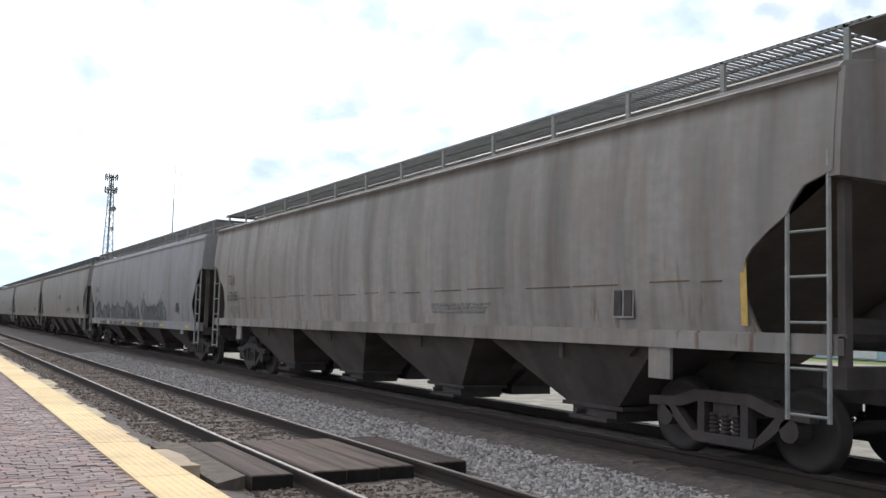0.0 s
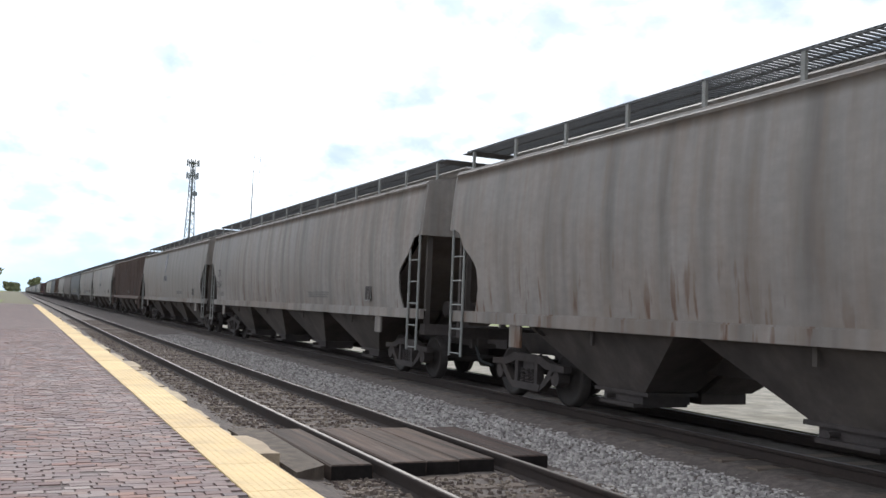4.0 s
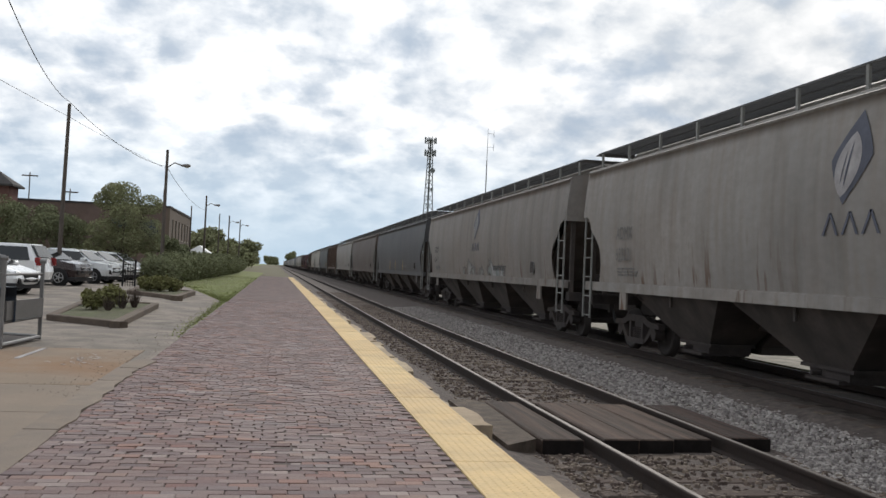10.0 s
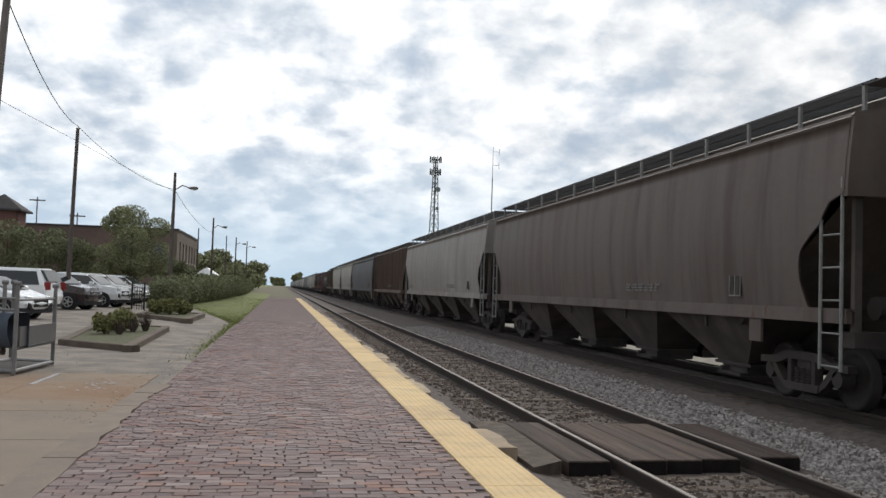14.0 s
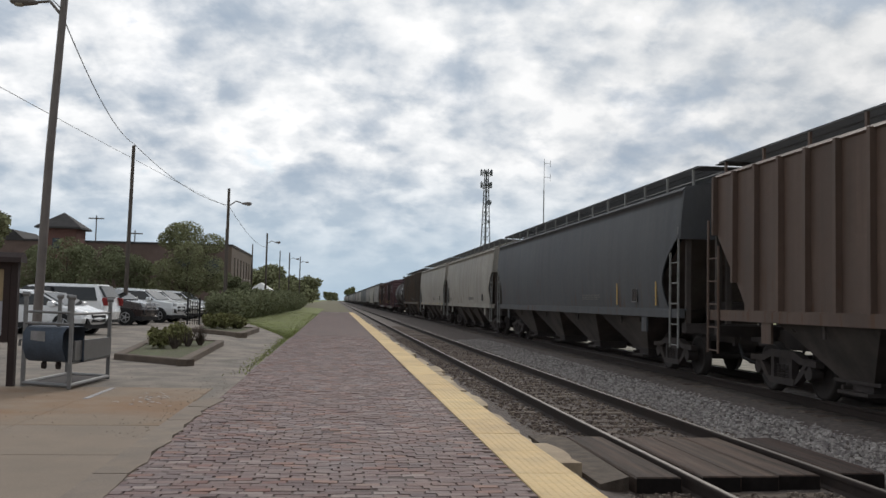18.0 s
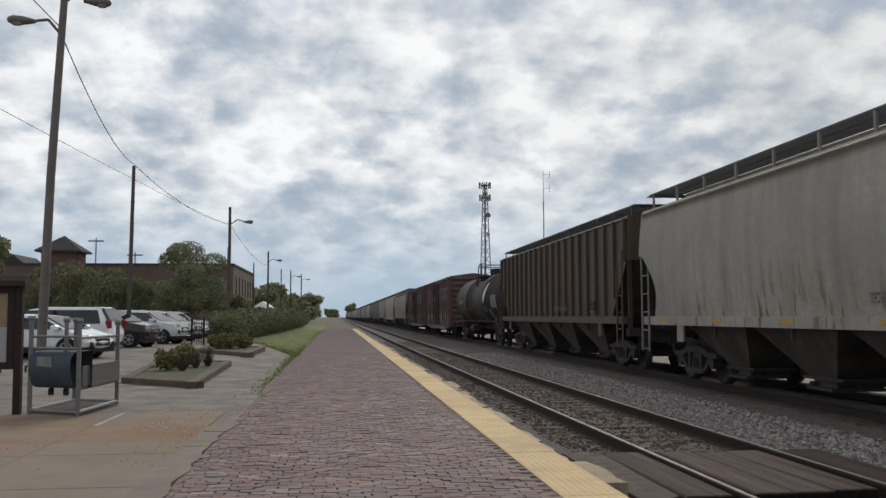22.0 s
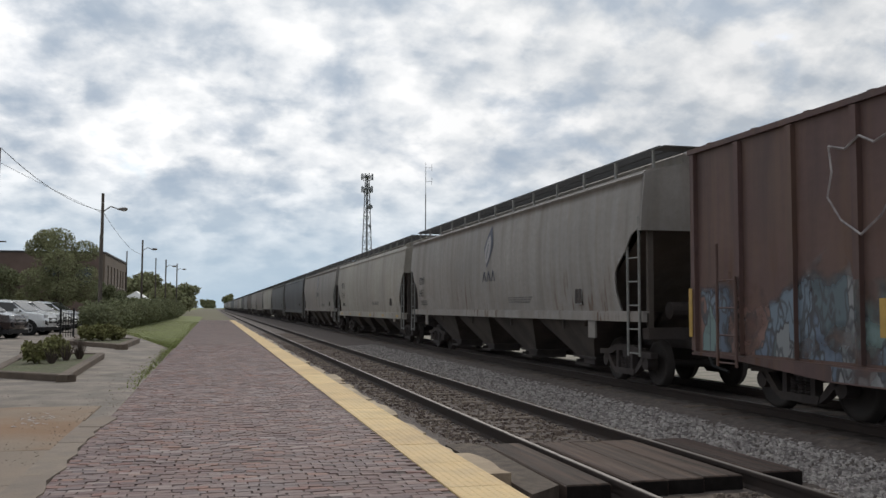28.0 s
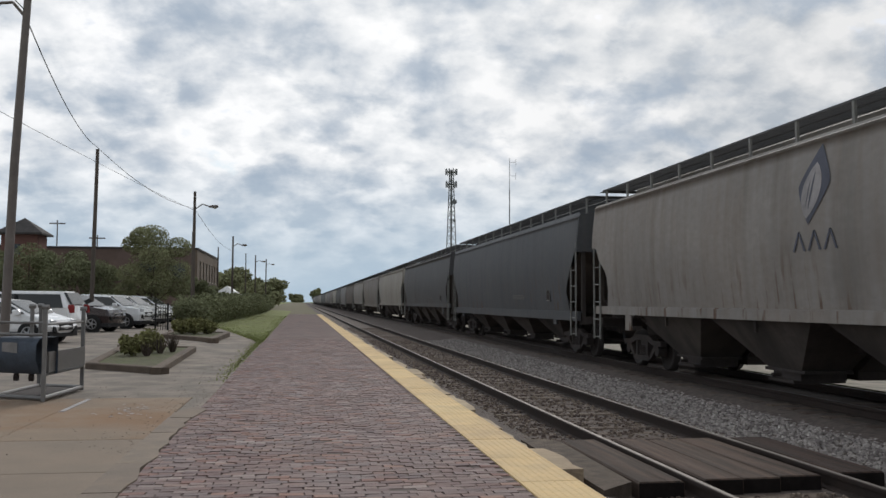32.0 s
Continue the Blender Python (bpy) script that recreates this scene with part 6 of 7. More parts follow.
def lamp_head(p, a, b, r=0.035):
    """A curved arm from a to b with a street-lamp head at its end."""
    a, b = Vector(a), Vector(b)
    m = a.lerp(b, 0.45) + Vector((0, 0, 0.22))
    part("arm", Shape().tube(a, m, r, 8).tube(m, b, r, 8), lamp_pole_mat, p)
    d = (b - a)
    d.z = 0
    d.normalize()
    s = Shape().lathe(b - d * 0.1, b + d * 0.52, [(0, 0.04), (0.15, 0.065), (0.45, 0.105), (0.8, 0.11), (0.95, 0.07), (1.0, 0.02)], 12)
    h = part("lamp_head", s, lamp_pole_mat, p, smooth=True)
    part("lens", Shape().lathe(b + d * 0.16 - Vector((0, 0, 0.045)), b + d * 0.46 - Vector((0, 0, 0.045)), [(0, 0.04), (0.3, 0.09), (0.7, 0.09), (1, 0.03)], 12), stone_trim, h, "frosted lamp bowl", smooth=True)


def poles():
    p = thing("street_lamp", "tall leaning painted lamp post with two heads", "street lamp", at=(-10.3, 14.0, 0.15))
    part("shaft", Shape().tube((0, 0, -0.3), (0.14, 0, 4.7), 0.108, 14, 0.096).tube((0.14, 0, 4.7), (0.36, 0, 9.3), 0.096, 14, 0.08), lamp_pole_mat, p)
    lamp_head(p, (0.30, 0, 8.0), (-0.35, -0.1, 8.28))
    lamp_head(p, (0.34, 0, 8.75), (0.85, 0.1, 8.86))
    utility_pole(-13.1, 36, 0.2, 8.6, 0.15, "dark timber utility pole in the lot", (0.12, 0))
    for x, y, h, lab in ((-10.17, 50, 8.35, 1), (-10.7, 90, 8.38, 1), (-10.2, 128, 8.3, 1), (-9.5, 150, 8.75, 1)):
        q = utility_pole(x, y, 0.3, h, 0.16, "timber pole with a street lamp on an arm", (0.02, 0))
        lamp_head(q, (0.1, 0, h - 0.3 - 1.05), (0.95, -0.15, h - 0.3 - 0.93))
    for x, y, h in ((-10.5, 52.5, 6.05), (-13.2, 102, 7.9), (-11.2, 122, 8.2), (-11.6, 140, 5.9)):
        utility_pole(x, y, 0.2, h, 0.13, "plain timber pole beyond the hedge")
    for x, y, h in ((-35.5, 120, 12.2), (-30.0, 118, 10.2)):
        q = utility_pole(x, y, 0, h, 0.14, "far pole with a crossarm behind the building")
        part("crossarm", Shape().box(-1.0, 1.0, -0.06, 0.06, h - 0.5, h - 0.34), wood_pole, q)

    def wire(name, pts, r, sag):
        way = [Vector(pts[0])]
        for a, b in zip(pts[:-1], pts[1:]):
            a, b = Vector(a), Vector(b)
            for i in range(1, 15):
                u = i / 14
                way.append(a.lerp(b, u) - Vector((0, 0, sag * 4 * u * (1 - u))))
        rings = []
        for i, c in enumerate(way):
            d = way[min(i + 1, len(way) - 1)] - way[max(i - 1, 0)]
            side = Vector((d.y, -d.x, 0)).normalized()
            top = side.cross(d).normalized()
            rings.append([tuple(c + side * (r * math.cos(k * 1.2566)) + top * (r * math.sin(k * 1.2566))) for k in range(6)])
        s = Shape().grid(rings)
        single(name, s, cable_mat, "thin black overhead cable between the poles", "cable")

    wire("overhead_cable", [(-10.02, 14, 8.2), (-13.0, 36, 8.7), (-10.15, 50, 7.3), (-10.8, 90, 6.9)], 0.014, 0.5)
    wire("overhead_cable", [(-11.0, 2.0, 5.9), (-13.2, 36, 8.1), (-10.2, 50, 7.2)], 0.009, 0.05)
    wire("overhead_cable", [(-10.9, -8.0, 9.6), (-10.05, 14, 8.35)], 0.012, 0.15)


poles()


def building():
    b = thing("brick_building", "two-storey brown brick building with a flat roof", "building", at=(0, 0, 0))
    x0, x1, y0, y1, z1 = -42.0, -13.6, 84.0, 106.0, 6.6
    part("front_wall", Shape().box(x0, x1 - 0.3, y0, y0 + 0.3, 0, z1), wall_brick, b)
    part("back_wall", Shape().box(x0, x1 - 0.3, y1 - 0.3, y1, 0, z1), wall_brick, b)
    side = Shape()
    wy = [86.2 + k * 3.1 for k in range(7)]
    for z0_, z1_ in ((0, 0.7), (2.6, 3.7), (5.6, z1)):
        side.box(x1 - 0.3, x1, y0, y1, z0_, z1_)
    for zz0, zz1 in ((0.7, 2.6), (3.7, 5.6)):
        prev = y0
        for y in wy + [None]:
            e = y1 if y is None else y
            side.box(x1 - 0.3, x1, prev, e, zz0, zz1)
            prev = e + 1.25
    part("side_wall", side, wall_tan, b, "tan brick wall with tall windows")
    for y in wy:
        for z in (0.7, 3.7):
            w = part("window", lambda: Shape().box(-0.2, -0.14, 0, 1.25, 0, 1.9), win_glass, b, key="bwin", at=(x1, y, z))
            part("window_frame", lambda: Shape().box(-0.14, -0.08, 0, 1.25, 0.97, 1.05).box(-0.14, -0.08, 0, 0.07, 0, 1.9).box(-0.14, -0.08, 1.18, 1.25, 0, 1.9), stone_trim, w, key="bwf")
            part("sill", lambda: Shape().box(-0.1, 0.08, -0.08, 1.33, -0.12, 0.0), stone_trim, w, key="bsill")
    for k, x in enumerate((-16.2, -19.0)):
        w = part("window", lambda: Shape().box(0, 1.6, -0.06, 0.02, 0, 1.7), win_glass, b, key="fwin", at=(x, y0, 3.6))
        part("sill", lambda: Shape().box(-0.08, 1.68, -0.12, -0.0, -0.14, 0), stone_trim, w, key="fsill")
    part("roof", Shape().box(x0 + 0.3, x1 - 0.32, y0 + 0.3, y1 - 0.3, z1 - 0.5, z1 - 0.35), roof_mat, b)
    part("coping", Shape().box(x0, x1 + 0.08, y0 - 0.08, y0 + 0.36, z1, z1 + 0.18).box(x1 - 0.36, x1 + 0.08, y0 + 0.362, y1, z1, z1 + 0.18), roof_mat, b)
    t = thing("brick_turret", "red brick corner turret with a pyramid roof", "building", at=(-27.8, 78.0, 0))
    for sx, sy, a, c in ((-1.35, 0, 0.15, 1.35), (1.35, 0, 0.15, 1.35), (0, -1.35, 1.5, 0.15), (0, 1.35, 1.5, 0.15)):
        part("wall", Shape().box(sx - a, sx + a, sy - c if a < 1 else sy - c, sy + c, 0, 7.4), wall_red, t)
    part("window", Shape().box(-0.5, 0.1, -1.54, -1.49, 5.6, 6.5), win_glass, t)
    r, za = 1.95, 7.35
    part("roof", Shape().add([(-r, -r, za), (r, -r, za), (r, r, za), (-r, r, za), (0, 0, za + 1.55), (-r, -r, za + 0.15), (r, -r, za + 0.15), (r, r, za + 0.15), (-r, r, za + 0.15)],
                             [(0, 3, 2, 1), (0, 1, 6, 5), (1, 2, 7, 6), (2, 3, 8, 7), (3, 0, 5, 8), (5, 6, 4), (6, 7, 4), (7, 8, 4), (8, 5, 4)]), roof_mat, t)
    h = thing("white_house", "pale house with a dark hipped roof", "house", at=(-44, 112, 0))
    part("wall", Shape().box(-5, 5, -4, 4, 0, 6.2), shed_roof, h)
    part("roof", Shape().prism([(-5.6, 6.2), (5.6, 6.2), (2.0, 9.2), (-2.0, 9.2)], 1, -4.5, 4.5), roof_mat, h)
    g = thing("white_tent", "white canopy tent behind the hedge", "tent", at=(-12.6, 110, 0.0))
    part("canopy", Shape().add([(-1.6, -4, 2.4), (1.6, -4, 2.4), (1.6, 4, 2.4), (-1.6, 4, 2.4), (0, -2, 3.5), (0, 2, 3.5)], [(0, 1, 4), (1, 2, 5, 4), (2, 3, 5), (3, 0, 4, 5)]), shed_roof, g)
    for x in (-1.5, 1.5):
        for y in (-3.8, 3.8):
            part("leg", lambda: Shape().tube((0, 0, -0.2), (0, 0, 2.42), 0.04, 6), galv, g, key="tentleg", at=(x, y, 0))
    w = thing("metal_warehouse", "pale blue metal warehouse beyond the yard", "warehouse", at=(62, 38, 0))
    part("wall", Shape().box(-8, 8, -28, 28, -0.1, 3.6), shed_mat, w)
    part("roof", Shape().prism([(-8.5, 3.6), (8.5, 3.6), (0, 5.6)], 1, -28.5, 28.5), shed_roof, w)
    for k in range(6):
        part("door", lambda: Shape().box(-8.08, -7.98, -1.6, 1.6, 0, 2.8), shed_roof, w, key="wdoor", at=(0, -22 + k * 9, 0))
    f = thing("iron_fence", "black iron fence panels by the parked cars", "fence")
    for k in range(6):
        part("picket", lambda: Shape().box(-0.012, 0.012, -0.012, 0.012, 0, 1.15), cable_mat, f, key="picket", at=(-9.9 - k * 0.12, 37.5 + k * 0.05, 0.24))
    for z in (0.2, 1.05):
        part("fence_rail", Shape().tube((-9.9, 37.5, 0.24 + z), (-10.5, 37.75, 0.24 + z), 0.018, 6), cable_mat, f)
    for k in (0, 5):
        part("post", lambda: Shape().box(-0.04, 0.04, -0.04, 0.04, 0, 1.3), cable_mat, f, key="fpost", at=(-9.9 - k * 0.12, 37.47 + k * 0.05, 0.24))


building()


def masts():
    t = thing("cell_tower", "tall grey lattice cell tower with antennas", "tower", at=(51.0, 330, 0))
    H = 50.6
    legs = [(math.cos(a) , math.sin(a)) for a in (0.3, 2.39, 4.49)]
    rad = lambda z: 3.0 - 2.2 * z / H
    for c, s in legs:
        part("leg", Shape().tube((c * rad(0), s * rad(0), -1), (c * rad(H), s * rad(H), H - 1), 0.17, 6), tower_mat, t)
    br = Shape()
    for k in range(17):
        z0, z1 = k * 3, k * 3 + 3
        for i in range(3):
            (ac, as_), (bc, bs) = legs[i], legs[(i + 1) % 3]
            br.tube((ac * rad(z0), as_ * rad(z0), z0), (bc * rad(z1), bs * rad(z1), z1), 0.07, 4)
            br.tube((bc * rad(z0), bs * rad(z0), z0), (ac * rad(z1), as_ * rad(z1), z1), 0.07, 4)
    part("bracing", br, tower_mat, t)
    for z, r in ((49.8, 2.1), (45.2, 2.0)):
        ring = part("antenna_platform", Shape().lathe((0, 0, z - 0.1), (0, 0, z + 0.1), [(0, r * 0.75), (1, r * 0.75)], 12), tower_mat, t)
        for k in range(9):
            a = k * 0.698
            part("panel_antenna", Shape().box(r * math.cos(a) - 0.17, r * math.cos(a) + 0.17, r * math.sin(a) - 0.17, r * math.sin(a) + 0.17, z - 1.1, z + 1.2), tower_mat, ring)
    part("dish", Shape().lathe((0.9, -1.0, 38.6), (0.9, -1.7, 38.6), [(0, 0.3), (1, 0.95)], 14), tower_mat, t)
    part("dish", Shape().lathe((0.9, -1.0, 31.5), (0.9, -1.5, 31.5), [(0, 0.2), (1, 0.6)], 12), tower_mat, t)
    part("cable_tray", Shape().box(-0.3, 0.3, -0.2, 0.2, 0, 49), tower_mat, t)
    m = thing("radio_mast", "thin radio mast with dipole loops", "antenna mast", at=(36.8, 170, 0))
    part("pole", Shape().tube((0, 0, -0.5), (0, 0, 24), 0.14, 8, 0.1).tube((0, 0, 24), (0, 0, 30.2), 0.06, 6, 0.04), tower_mat, m)
    for z in (29.3, 26.6):
        part("dipole", Shape().tube((0, 0, z), (1.25, 0, z), 0.035, 5).tube((1.25, 0, z - 0.7), (1.25, 0, z + 0.7), 0.04, 5), tower_mat, m)


masts()


# ---- platform furniture ----
dark_wood = material("dark_brown_wood", (0.035, 0.022, 0.02), 0.7, vary=0.3, scale=4, fine=30)
board_tan = material("faded_tan_poster", (0.36, 0.27, 0.16), 0.6, vary=0.15, scale=3, bump=0)
board_pale = material("pale_poster", (0.44, 0.43, 0.45), 0.6, vary=0.08, scale=4, bump=0)
lift_blue = material("blue_grey_vinyl_cover", (0.065, 0.08, 0.105), 0.6, vary=0.3, scale=5, fine=30, bump=0.4)
alu = material("dull_aluminium", (0.215, 0.21, 0.205), 0.5, metal=0.5, vary=0.2, scale=8)


def furniture():
    b = thing("notice_board", "dark framed station notice board with posters", "notice board", at=(-8.5, 7.0, 0.1))
    for x in (0.0, -1.62):
        part("post", lambda: Shape().box(-0.055, 0.055, -0.055, 0.055, -0.1, 2.1), dark_wood, b, key="nbpost", at=(x, 0, 0))
    part("panel", Shape().box(-1.56, -0.06, 0.0, 0.05, 0.72, 1.98), dark_wood, b)
    part("cap", Shape().prism([(-0.16, 1.98), (0.16, 1.98), (0.14, 2.06), (0.03, 2.14), (-0.03, 2.14), (-0.14, 2.06)], 0, -1.75, 0.12), dark_wood, b)
    fr = Shape().box(-1.56, -0.06, -0.06, 0.0, 0.70, 0.80).box(-1.56, -0.06, -0.06, 0.0, 1.88, 1.98).box(-1.56, -1.47, -0.06, 0.0, 0.80, 1.88).box(-0.16, -0.06, -0.06, 0.0, 0.80, 1.88)
    part("frame", fr, dark_wood, b)
    part("poster", Shape().box(-1.46, -0.17, -0.008, -0.003, 1.36, 1.87), board_tan, b, "faded tan poster")
    part("poster", Shape().box(-1.46, -0.17, -0.008, -0.003, 0.81, 1.355), board_pale, b, "pale printed sheet")
    part("notice", Shape().box(-0.75, -0.35, -0.012, -0.009, 0.83, 0.93), mark_grey, b, "small printed notice")
    c = thing("wheelchair_lift", "parked aluminium wheelchair lift with a blue-grey cover", "wheelchair lift", at=(0, 0, 0))
    P = {"a": (-8.30, 6.95), "b": (-7.46, 6.48), "c": (-7.32, 8.34), "d": (-8.12, 8.75)}
    for k, h in (("a", 1.58), ("b", 1.54), ("c", 1.5), ("d", 1.55)):
        x, y = P[k]
        part("post", Shape().box(x - 0.028, x + 0.028, y - 0.028, y + 0.028, 0.12, h).tube((x - 0.05, y, h), (x + 0.05, y, h), 0.04, 10), alu, c)
    bx, by = -7.72, 6.64
    part("post", Shape().box(bx - 0.025, bx + 0.025, by - 0.025 + 0.1, by + 0.025 + 0.1, 0.9, 1.55).tube((bx - 0.04, by + 0.1, 1.55), (bx + 0.05, by + 0.1, 1.55), 0.036, 10), alu, c)
    for u, v, z, r in (("a", "b", 0.17, 0.035), ("b", "c", 0.17, 0.035), ("c", "d", 0.17, 0.035), ("d", "a", 0.17, 0.035), ("b", "c", 0.52, 0.024), ("a", "b", 1.12, 0.024), ("b", "c", 1.28, 0.02), ("a", "b", 1.3, 0.02)):
        part("frame_tube", Shape().tube((*P[u], z), (*P[v], z), r, 8), alu, c)
    d = Vector((P["b"][0] - P["a"][0], P["b"][1] - P["a"][1], 0)).normalized()
    q = Vector((-d.y, d.x, 0))
    base = Vector((*P["a"], 0)) - q * 0.03
    rows = []
    for z, o in ((0.52, 0.10), (0.56, 0.02), (0.75, -0.06), (0.98, -0.05), (1.06, 0.02), (1.08, 0.12), (1.08, 0.4), (0.52, 0.4), (0.52, 0.10)):
        rows.append([tuple(base + d * s + q * o + Vector((0, 0, z))) for s in (0.05, 0.3, 0.6, 0.88)])
    part("cover", Shape().grid(rows), lift_blue, c, "blue-grey vinyl cover", smooth=True)
    e = base + q * -0.062 + d * 0.22
    part("label_patch", Shape().add([tuple(e + Vector((0, 0, 0.86))), tuple(e + d * 0.3 + Vector((0, 0, 0.84))), tuple(e + d * 0.3 + Vector((0, 0, 1.0))), tuple(e + Vector((0, 0, 1.0)))], [(0, 1, 2, 3)]), mark_grey, c)
    f = Vector((P["c"][0] - P["b"][0], P["c"][1] - P["b"][1], 0))
    part("side_panel", Shape().add([(P["b"][0] + 0.05, P["b"][1] + 0.08, 0.55), (P["c"][0] + 0.05, P["c"][1] - 0.05, 0.55), (P["c"][0] + 0.05, P["c"][1] - 0.05, 0.86), (P["b"][0] + 0.05, P["b"][1] + 0.08, 0.86),
                                    (P["b"][0] + 0.02, P["b"][1] + 0.08, 0.55), (P["c"][0] + 0.02, P["c"][1] - 0.05, 0.55), (P["c"][0] + 0.02, P["c"][1] - 0.05, 0.86), (P["b"][0] + 0.02, P["b"][1] + 0.08, 0.86)],
                                   [(0, 1, 2, 3), (7, 6, 5, 4), (0, 3, 7, 4), (1, 5, 6, 2), (3, 2, 6, 7), (0, 4, 5, 1)]), alu, c, "pale folded side panel")
    part("deck", Shape().add([(-8.2, 7.1, 0.14), (-7.5, 6.7, 0.14), (-7.4, 8.2, 0.14), (-8.05, 8.55, 0.14), (-8.2, 7.1, 0.17), (-7.5, 6.7, 0.17), (-7.4, 8.2, 0.17), (-8.05, 8.55, 0.17)], [(4, 5, 6, 7), (0, 1, 5, 4), (1, 2, 6, 5), (2, 3, 7, 6), (3, 0, 4, 7)]), under_mat, c)
    for x, y in ((-8.0, 7.0), (-7.75, 6.9)):
        part("caster", Shape().lathe((x - 0.03, y, 0.45), (x + 0.03, y, 0.45), [(0, 0.06), (1, 0.06)], 10), under_mat, c)
    part("crank", Shape().tube((-8.38, 6.98, 0.85), (-8.3, 6.94, 0.85), 0.02, 6).tube((-8.38, 6.98, 0.85), (-8.38, 6.98, 0.75), 0.02, 6), alu, c)
    t = single("concrete_block", Shape().slab(-12.9, -12.3, 16.9, 17.5, 0.1, 0.62, 0.03), dark_wood, "dark square planter box standing on the lot", "planter box")


furniture()


# ---- parked cars ----
tyre_mat = material("tyre_rubber", (0.02, 0.02, 0.02), 0.85, vary=0.2)
rim_mat = material("alloy_rim", (0.42, 0.42, 0.43), 0.35, metal=0.8, vary=0.1, bump=0)
trim_black = material("black_trim", (0.02, 0.02, 0.022), 0.5, vary=0.1, bump=0)
red_lens = material("red_tail_lens", (0.25, 0.02, 0.02), 0.25, vary=0.1, bump=0)
clear_lens = material("clear_headlamp", (0.55, 0.56, 0.58), 0.15, vary=0.1, bump=0)
auto_glass = glass("tinted_car_glass", (0.015, 0.018, 0.02))


def gloss(name, col):
    m = material(name, col, 0.25, vary=0.06, scale=2, bump=0, spec=0.5)
    m.node_tree.nodes["Principled BSDF"].inputs["Coat Weight"].default_value = 0.6
    return m


PROFILES = {
    # hood, windscreen, roof and tail of a side view: (along, up), nose at +
    "hatch": [(2.1, 0.35), (2.18, 0.55), (2.05, 0.78), (1.3, 0.98), (0.35, 1.42), (-0.5, 1.5), (-1.5, 1.42), (-2.05, 1.0), (-2.15, 0.6), (-2.05, 0.32)],
    "suv": [(2.25, 0.4), (2.34, 0.7), (2.25, 1.0), (1.3, 1.14), (0.5, 1.62), (-0.3, 1.72), (-1.75, 1.68), (-2.25, 1.15), (-2.35, 0.7), (-2.28, 0.38)],
    "van": [(2.45, 0.36), (2.55, 0.6), (2.45, 0.88), (1.7, 1.08), (0.75, 1.68), (0.1, 1.78), (-2.1, 1.76), (-2.45, 1.15), (-2.55, 0.65), (-2.48, 0.34)],
}


def rim_shape():
    """A five-spoke wheel with an outer ring, on both faces."""
    s = Shape()
    for o in (-1, 1):
        s.lathe((0, o * 0.118, 0), (0, o * 0.126, 0), [(0, 0.235), (1, 0.235), (1, 0.205), (0, 0.2)], 20)
        s.lathe((0, o * 0.118, 0), (0, o * 0.128, 0), [(0, 0.06), (1, 0.05), (1, 0.0)], 10)
        for k in range(5):
            a = k * 1.2566
            c, n = math.cos(a), math.sin(a)
            s.add([(c * 0.05 - n * 0.028, o * 0.126, n * 0.05 + c * 0.028), (c * 0.21 - n * 0.02, o * 0.124, n * 0.21 + c * 0.02), (c * 0.21 + n * 0.02, o * 0.124, n * 0.21 - c * 0.02), (c * 0.05 + n * 0.028, o * 0.126, n * 0.05 - c * 0.028)], [(0, 1, 2, 3)])
    return s


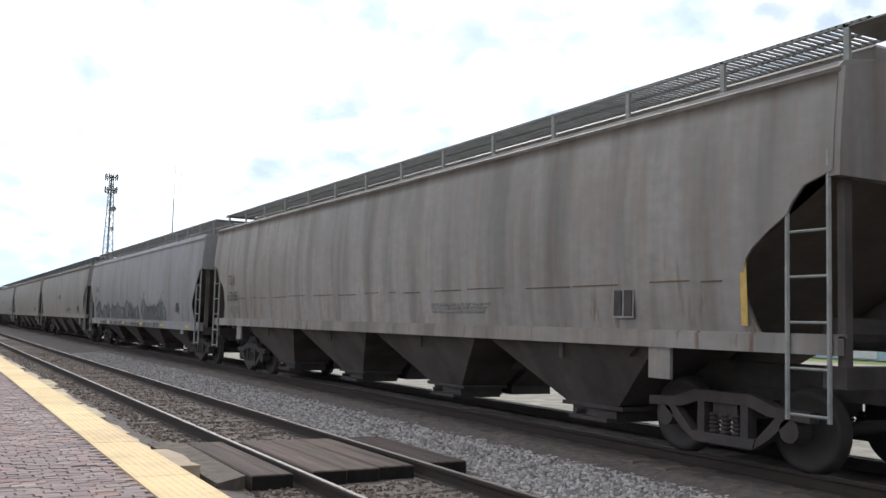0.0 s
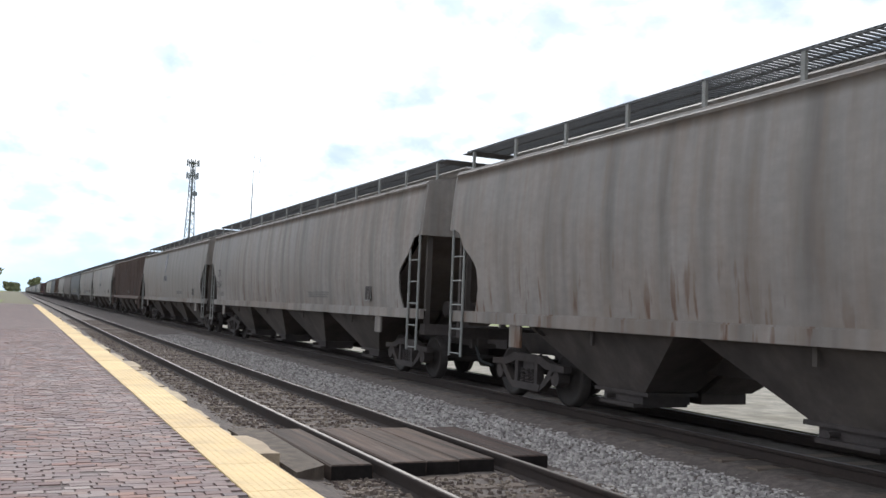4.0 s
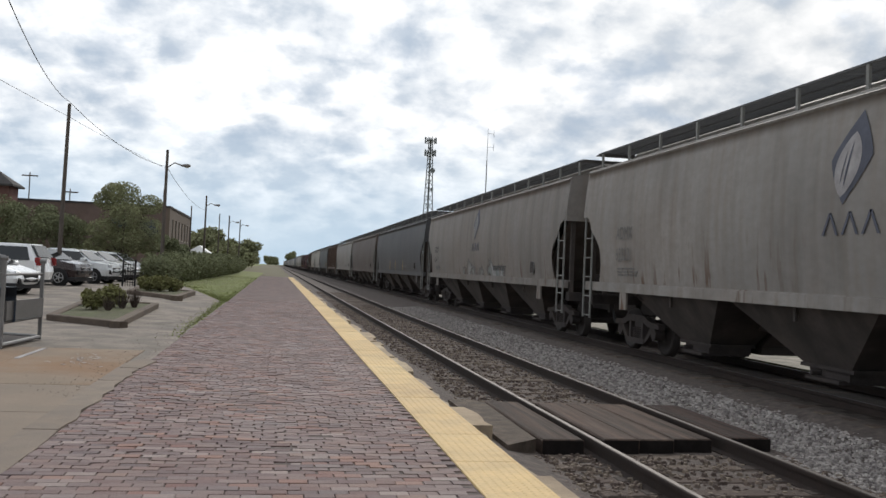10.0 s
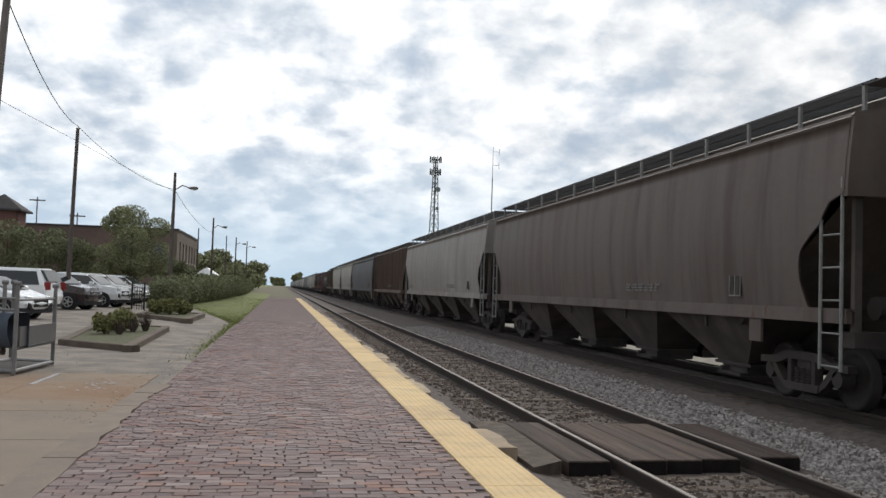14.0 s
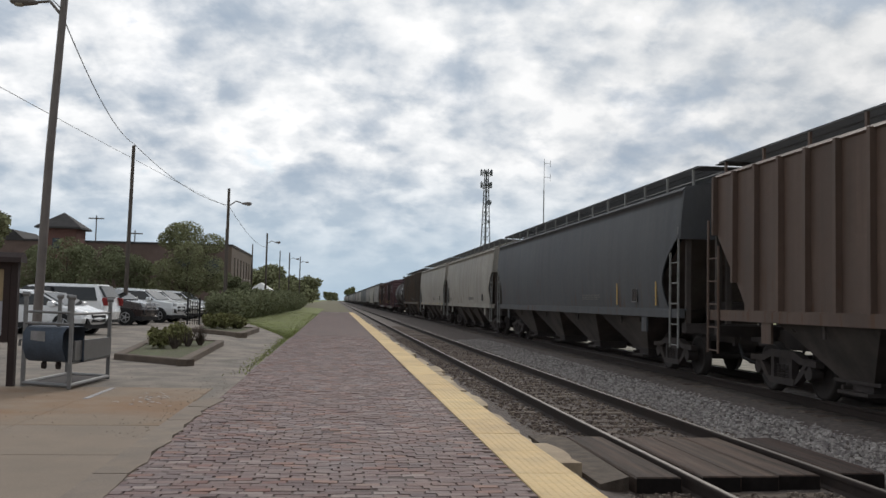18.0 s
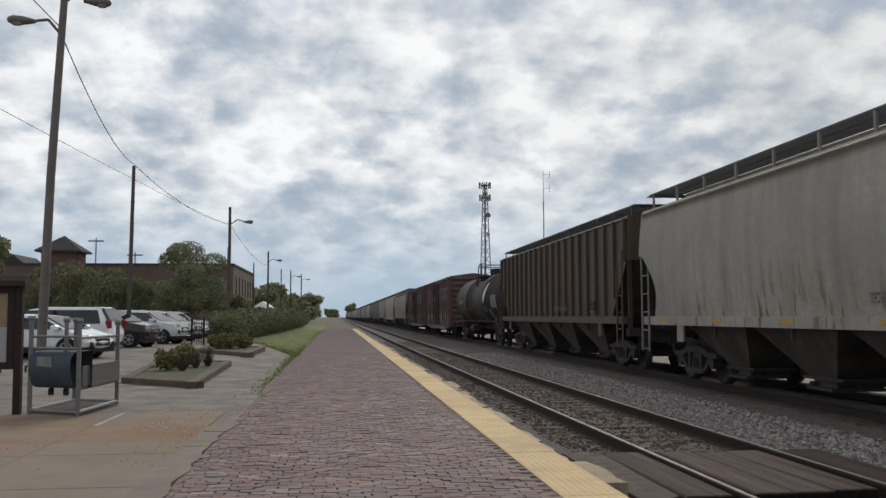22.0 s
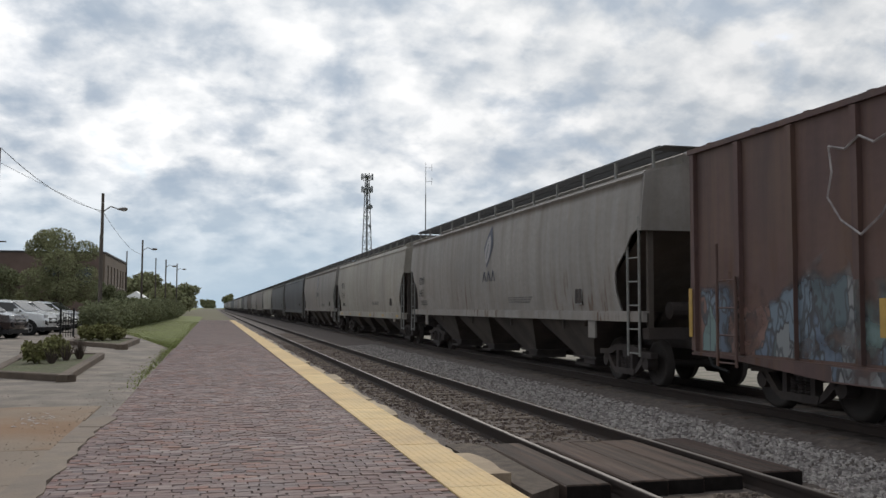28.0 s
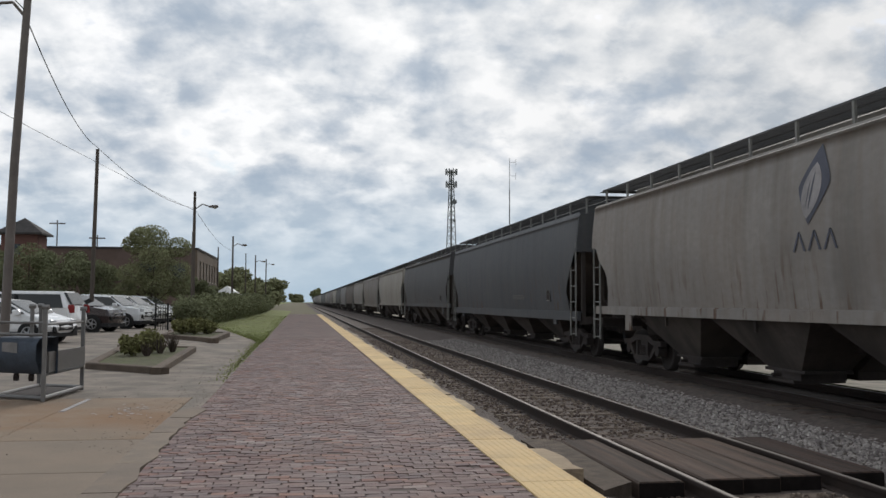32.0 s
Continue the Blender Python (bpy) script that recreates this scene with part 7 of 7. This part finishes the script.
def parked_car(kind, x, y, turn, paint, label):
    c = thing("parked_car", label, "car", "cars parked in the lot", at=(x, y, lot_z(y)), turn=turn)
    pr = PROFILES[kind]
    W, belt = 0.92, pr[3][1] - 0.02
    top = max(p[1] for p in pr)
    hw = lambda z: W - (0.06 if z < 0.5 else 0.0) - max(0.0, z - belt) * 0.34

    def body():
        s = Shape()
        n = len(pr)
        lat = (-1.0, -0.94, -0.6, 0.0, 0.6, 0.94, 1.0)
        rows = []
        for k in range(n):
            a, z = pr[k]
            rows.append([(a - (0.06 if abs(u) == 1 else 0.0) * (1 if a > 0 else -1) - (0.10 * u * u if abs(a) > 1.9 else 0) * (1 if a > 0 else -1), u * hw(z), z - (0.05 if abs(u) == 1 and z > belt else 0)) for u in lat])
        s.grid(rows)
        for side_ in (0, 6):
            s.add([r[side_] for r in rows], [tuple(range(n))])
        s.grid([rows[0], rows[-1]])
        return s

    part("body", body, paint, c, smooth=False, key=("carbody", kind))
    # side glass, windscreen, rear window
    wx0, wx1 = pr[6][0] + 0.15, pr[3][0] - 0.12
    for o in (-1, 1):
        zt = top - 0.12
        def glass_side():
            q = [(wx1, belt + 0.02), (pr[4][0] + 0.1, zt - 0.03), (pr[5][0], zt), (wx0, zt - 0.02), (wx0 - 0.2, belt + 0.05)]
            return Shape().add([(a, o * (hw(z) + 0.012), z) for a, z in q] + [(a, o * (hw(z) - 0.03), z) for a, z in q], [(0, 1, 2, 3, 4), (9, 8, 7, 6, 5)] + [(i, (i + 1) % 5, (i + 1) % 5 + 5, i + 5) for i in range(5)])
        g = part("side_window", glass_side, auto_glass, c, key=("sideglass", kind, o))
        part("pillar", lambda: Shape().box(-0.04, 0.04, o * (hw(belt + 0.25) - 0.01) - 0.02, o * (hw(belt + 0.25) - 0.01) + 0.045, belt + 0.03, zt - 0.03), trim_black, g, key=("pillar", kind, o), at=(-0.25, 0, 0))
        part("mirror", lambda: Shape().slab(wx1 - 0.32, wx1 - 0.12, o * (W + 0.1) - 0.09, o * (W + 0.1) + 0.09, belt, belt + 0.16, 0.03), paint, c, key=("mirror", kind, o))
        part("headlamp", lambda: Shape().slab(pr[2][0] - 0.32, pr[2][0] + 0.005, o * 0.66 - 0.17, o * 0.66 + 0.17, pr[2][1] - 0.16, pr[2][1] + 0.012, 0.03), clear_lens, c, key=("hl", kind, o))
        if kind != "van":
            part("fog_inlet", lambda: Shape().prism([(o * 0.50, pr[1][1] - 0.22), (o * 0.74, pr[1][1] - 0.16), (o * 0.80, pr[1][1] + 0.02), (o * 0.66, pr[1][1] + 0.0)], 0, pr[1][0] - 0.26, pr[1][0] - 0.055), trim_black, c, "black fog lamp inlet", key=("fog", kind, o))
        part("tail_lamp", lambda: Shape().slab(pr[7][0] - 0.1, pr[7][0] + 0.12, o * 0.8 - 0.06, o * 0.8 + 0.06, pr[7][1] - 0.24, pr[7][1] + 0.08, 0.03), red_lens, c, key=("tl", kind, o))
        part("door_handle", lambda: Shape().box(-0.7, -0.5, o * W - 0.01, o * W + 0.03, belt - 0.14, belt - 0.1), trim_black, c, key=("dh", kind, o))
    (ax, az), (bx, bz) = pr[3], pr[4]
    part("windscreen", lambda: Shape().add([(ax - 0.08, -0.78, az + 0.06), (ax - 0.08, 0.78, az + 0.06), (bx + 0.08, 0.66, bz - 0.03), (bx + 0.08, -0.66, bz - 0.03), (ax - 0.0, -0.78, az + 0.03), (ax - 0.0, 0.78, az + 0.03), (bx + 0.12, 0.66, bz + 0.0), (bx + 0.12, -0.66, bz + 0.0)], [(4, 5, 6, 7), (0, 3, 2, 1), (0, 1, 5, 4), (1, 2, 6, 5), (2, 3, 7, 6), (3, 0, 4, 7)]), auto_glass, c, key=("ws", kind))
    (ax, az), (bx, bz) = pr[7], pr[6]
    part("rear_window", lambda: Shape().add([(ax - 0.005, -0.7, az + 0.1), (ax - 0.005, 0.7, az + 0.1), (bx - 0.06, 0.6, bz - 0.05), (bx - 0.06, -0.6, bz - 0.05), (ax + 0.1, -0.7, az + 0.1), (ax + 0.1, 0.7, az + 0.1), (bx + 0.06, 0.6, bz - 0.05), (bx + 0.06, -0.6, bz - 0.05)], [(0, 1, 2, 3), (7, 6, 5, 4), (0, 4, 5, 1), (1, 5, 6, 2), (2, 6, 7, 3), (3, 7, 4, 0)]), auto_glass, c, key=("rw", kind))
    part("grille", lambda: Shape().slab(pr[1][0] - 0.2, pr[1][0] - 0.03, -0.45, 0.45, pr[1][1] - 0.12, pr[1][1] + 0.14, 0.02), trim_black, c, key=("grille", kind))
    part("lower_trim", lambda: Shape().slab(pr[-1][0] + 0.05, pr[0][0] - 0.02, -0.9, 0.9, 0.22, 0.4, 0.02), trim_black, c, key=("lower", kind))
    wr = 0.33 if kind == "hatch" else 0.36
    for a in (pr[1][0] - 0.85, pr[8][0] + 0.85):
        for o in (-1, 1):
            w = part("wheel", lambda: Shape().lathe((0, -0.12, 0), (0, 0.12, 0), [(0, wr - 0.08), (0.08, wr), (0.92, wr), (1, wr - 0.08)], 22), tyre_mat, c, key=("tyre", wr), at=(a, o * 0.84, wr))
            part("rim", rim_shape, rim_mat, w, key="rim")
            part("wheel_arch", lambda: Shape().lathe((0, -0.09, 0), (0, 0.09, 0), [(0, wr + 0.05), (1, wr + 0.05)], 22), trim_black, c, key=("arch", wr), at=(a, o * 0.835, wr + 0.01))
    return c


white_paint = gloss("white_car_paint", (0.9, 0.9, 0.9))
silver_paint = gloss("silver_car_paint", (0.84, 0.86, 0.87))
dark_paint = gloss("dark_maroon_car_paint", (0.025, 0.013, 0.015))
grey_paint = gloss("pearl_grey_car_paint", (0.85, 0.85, 0.84))
parked_car("hatch", -13.5, 25.0, -14, white_paint, "white hatchback parked nose out in the lot")
parked_car("van", -14.9, 31.3, 172, white_paint, "white minivan parked tail out in the lot")
parked_car("suv", -14.0, 36.0, -14, dark_paint, "dark maroon crossover parked in the row")
parked_car("suv", -13.5, 41.2, -14, silver_paint, "silver blue crossover parked in the row")
parked_car("suv", -13.6, 46.4, -14, grey_paint, "pale grey crossover parked in the row")
parked_car("hatch", -13.7, 51.0, -14, white_paint, "white car parked in the row")
parked_car("suv", -14.0, 55.5, -14, silver_paint, "silver car at the far end of the row")


def motions():
    """The train rolls by at a steady pace, its wheelsets turning with it."""
    for car in CARS:
        p = car.matrix_basis.translation.copy()
        walk(car, [(t, pose(p.x, p.y - SPEED * t, p.z)) for t in (0.0, 8.0, 16.0, 24.0, 32.0)])
    sets = [o for c in CARS for o in c.children_recursive if o.name.startswith("wheelset")]
    rate = math.degrees(SPEED / 0.415)
    first = sets[0]
    walk(first, [(i / FPS, pose(0, 0, 0, rate * i / FPS)) for i in range(0, 32 * FPS + 1)])
    act = first.animation_data
    for o in sets[1:]:
        o.rotation_mode = "QUATERNION"
        d = o.animation_data_create()
        d.action = act.action
        d.action_slot = act.action_slot


motions()
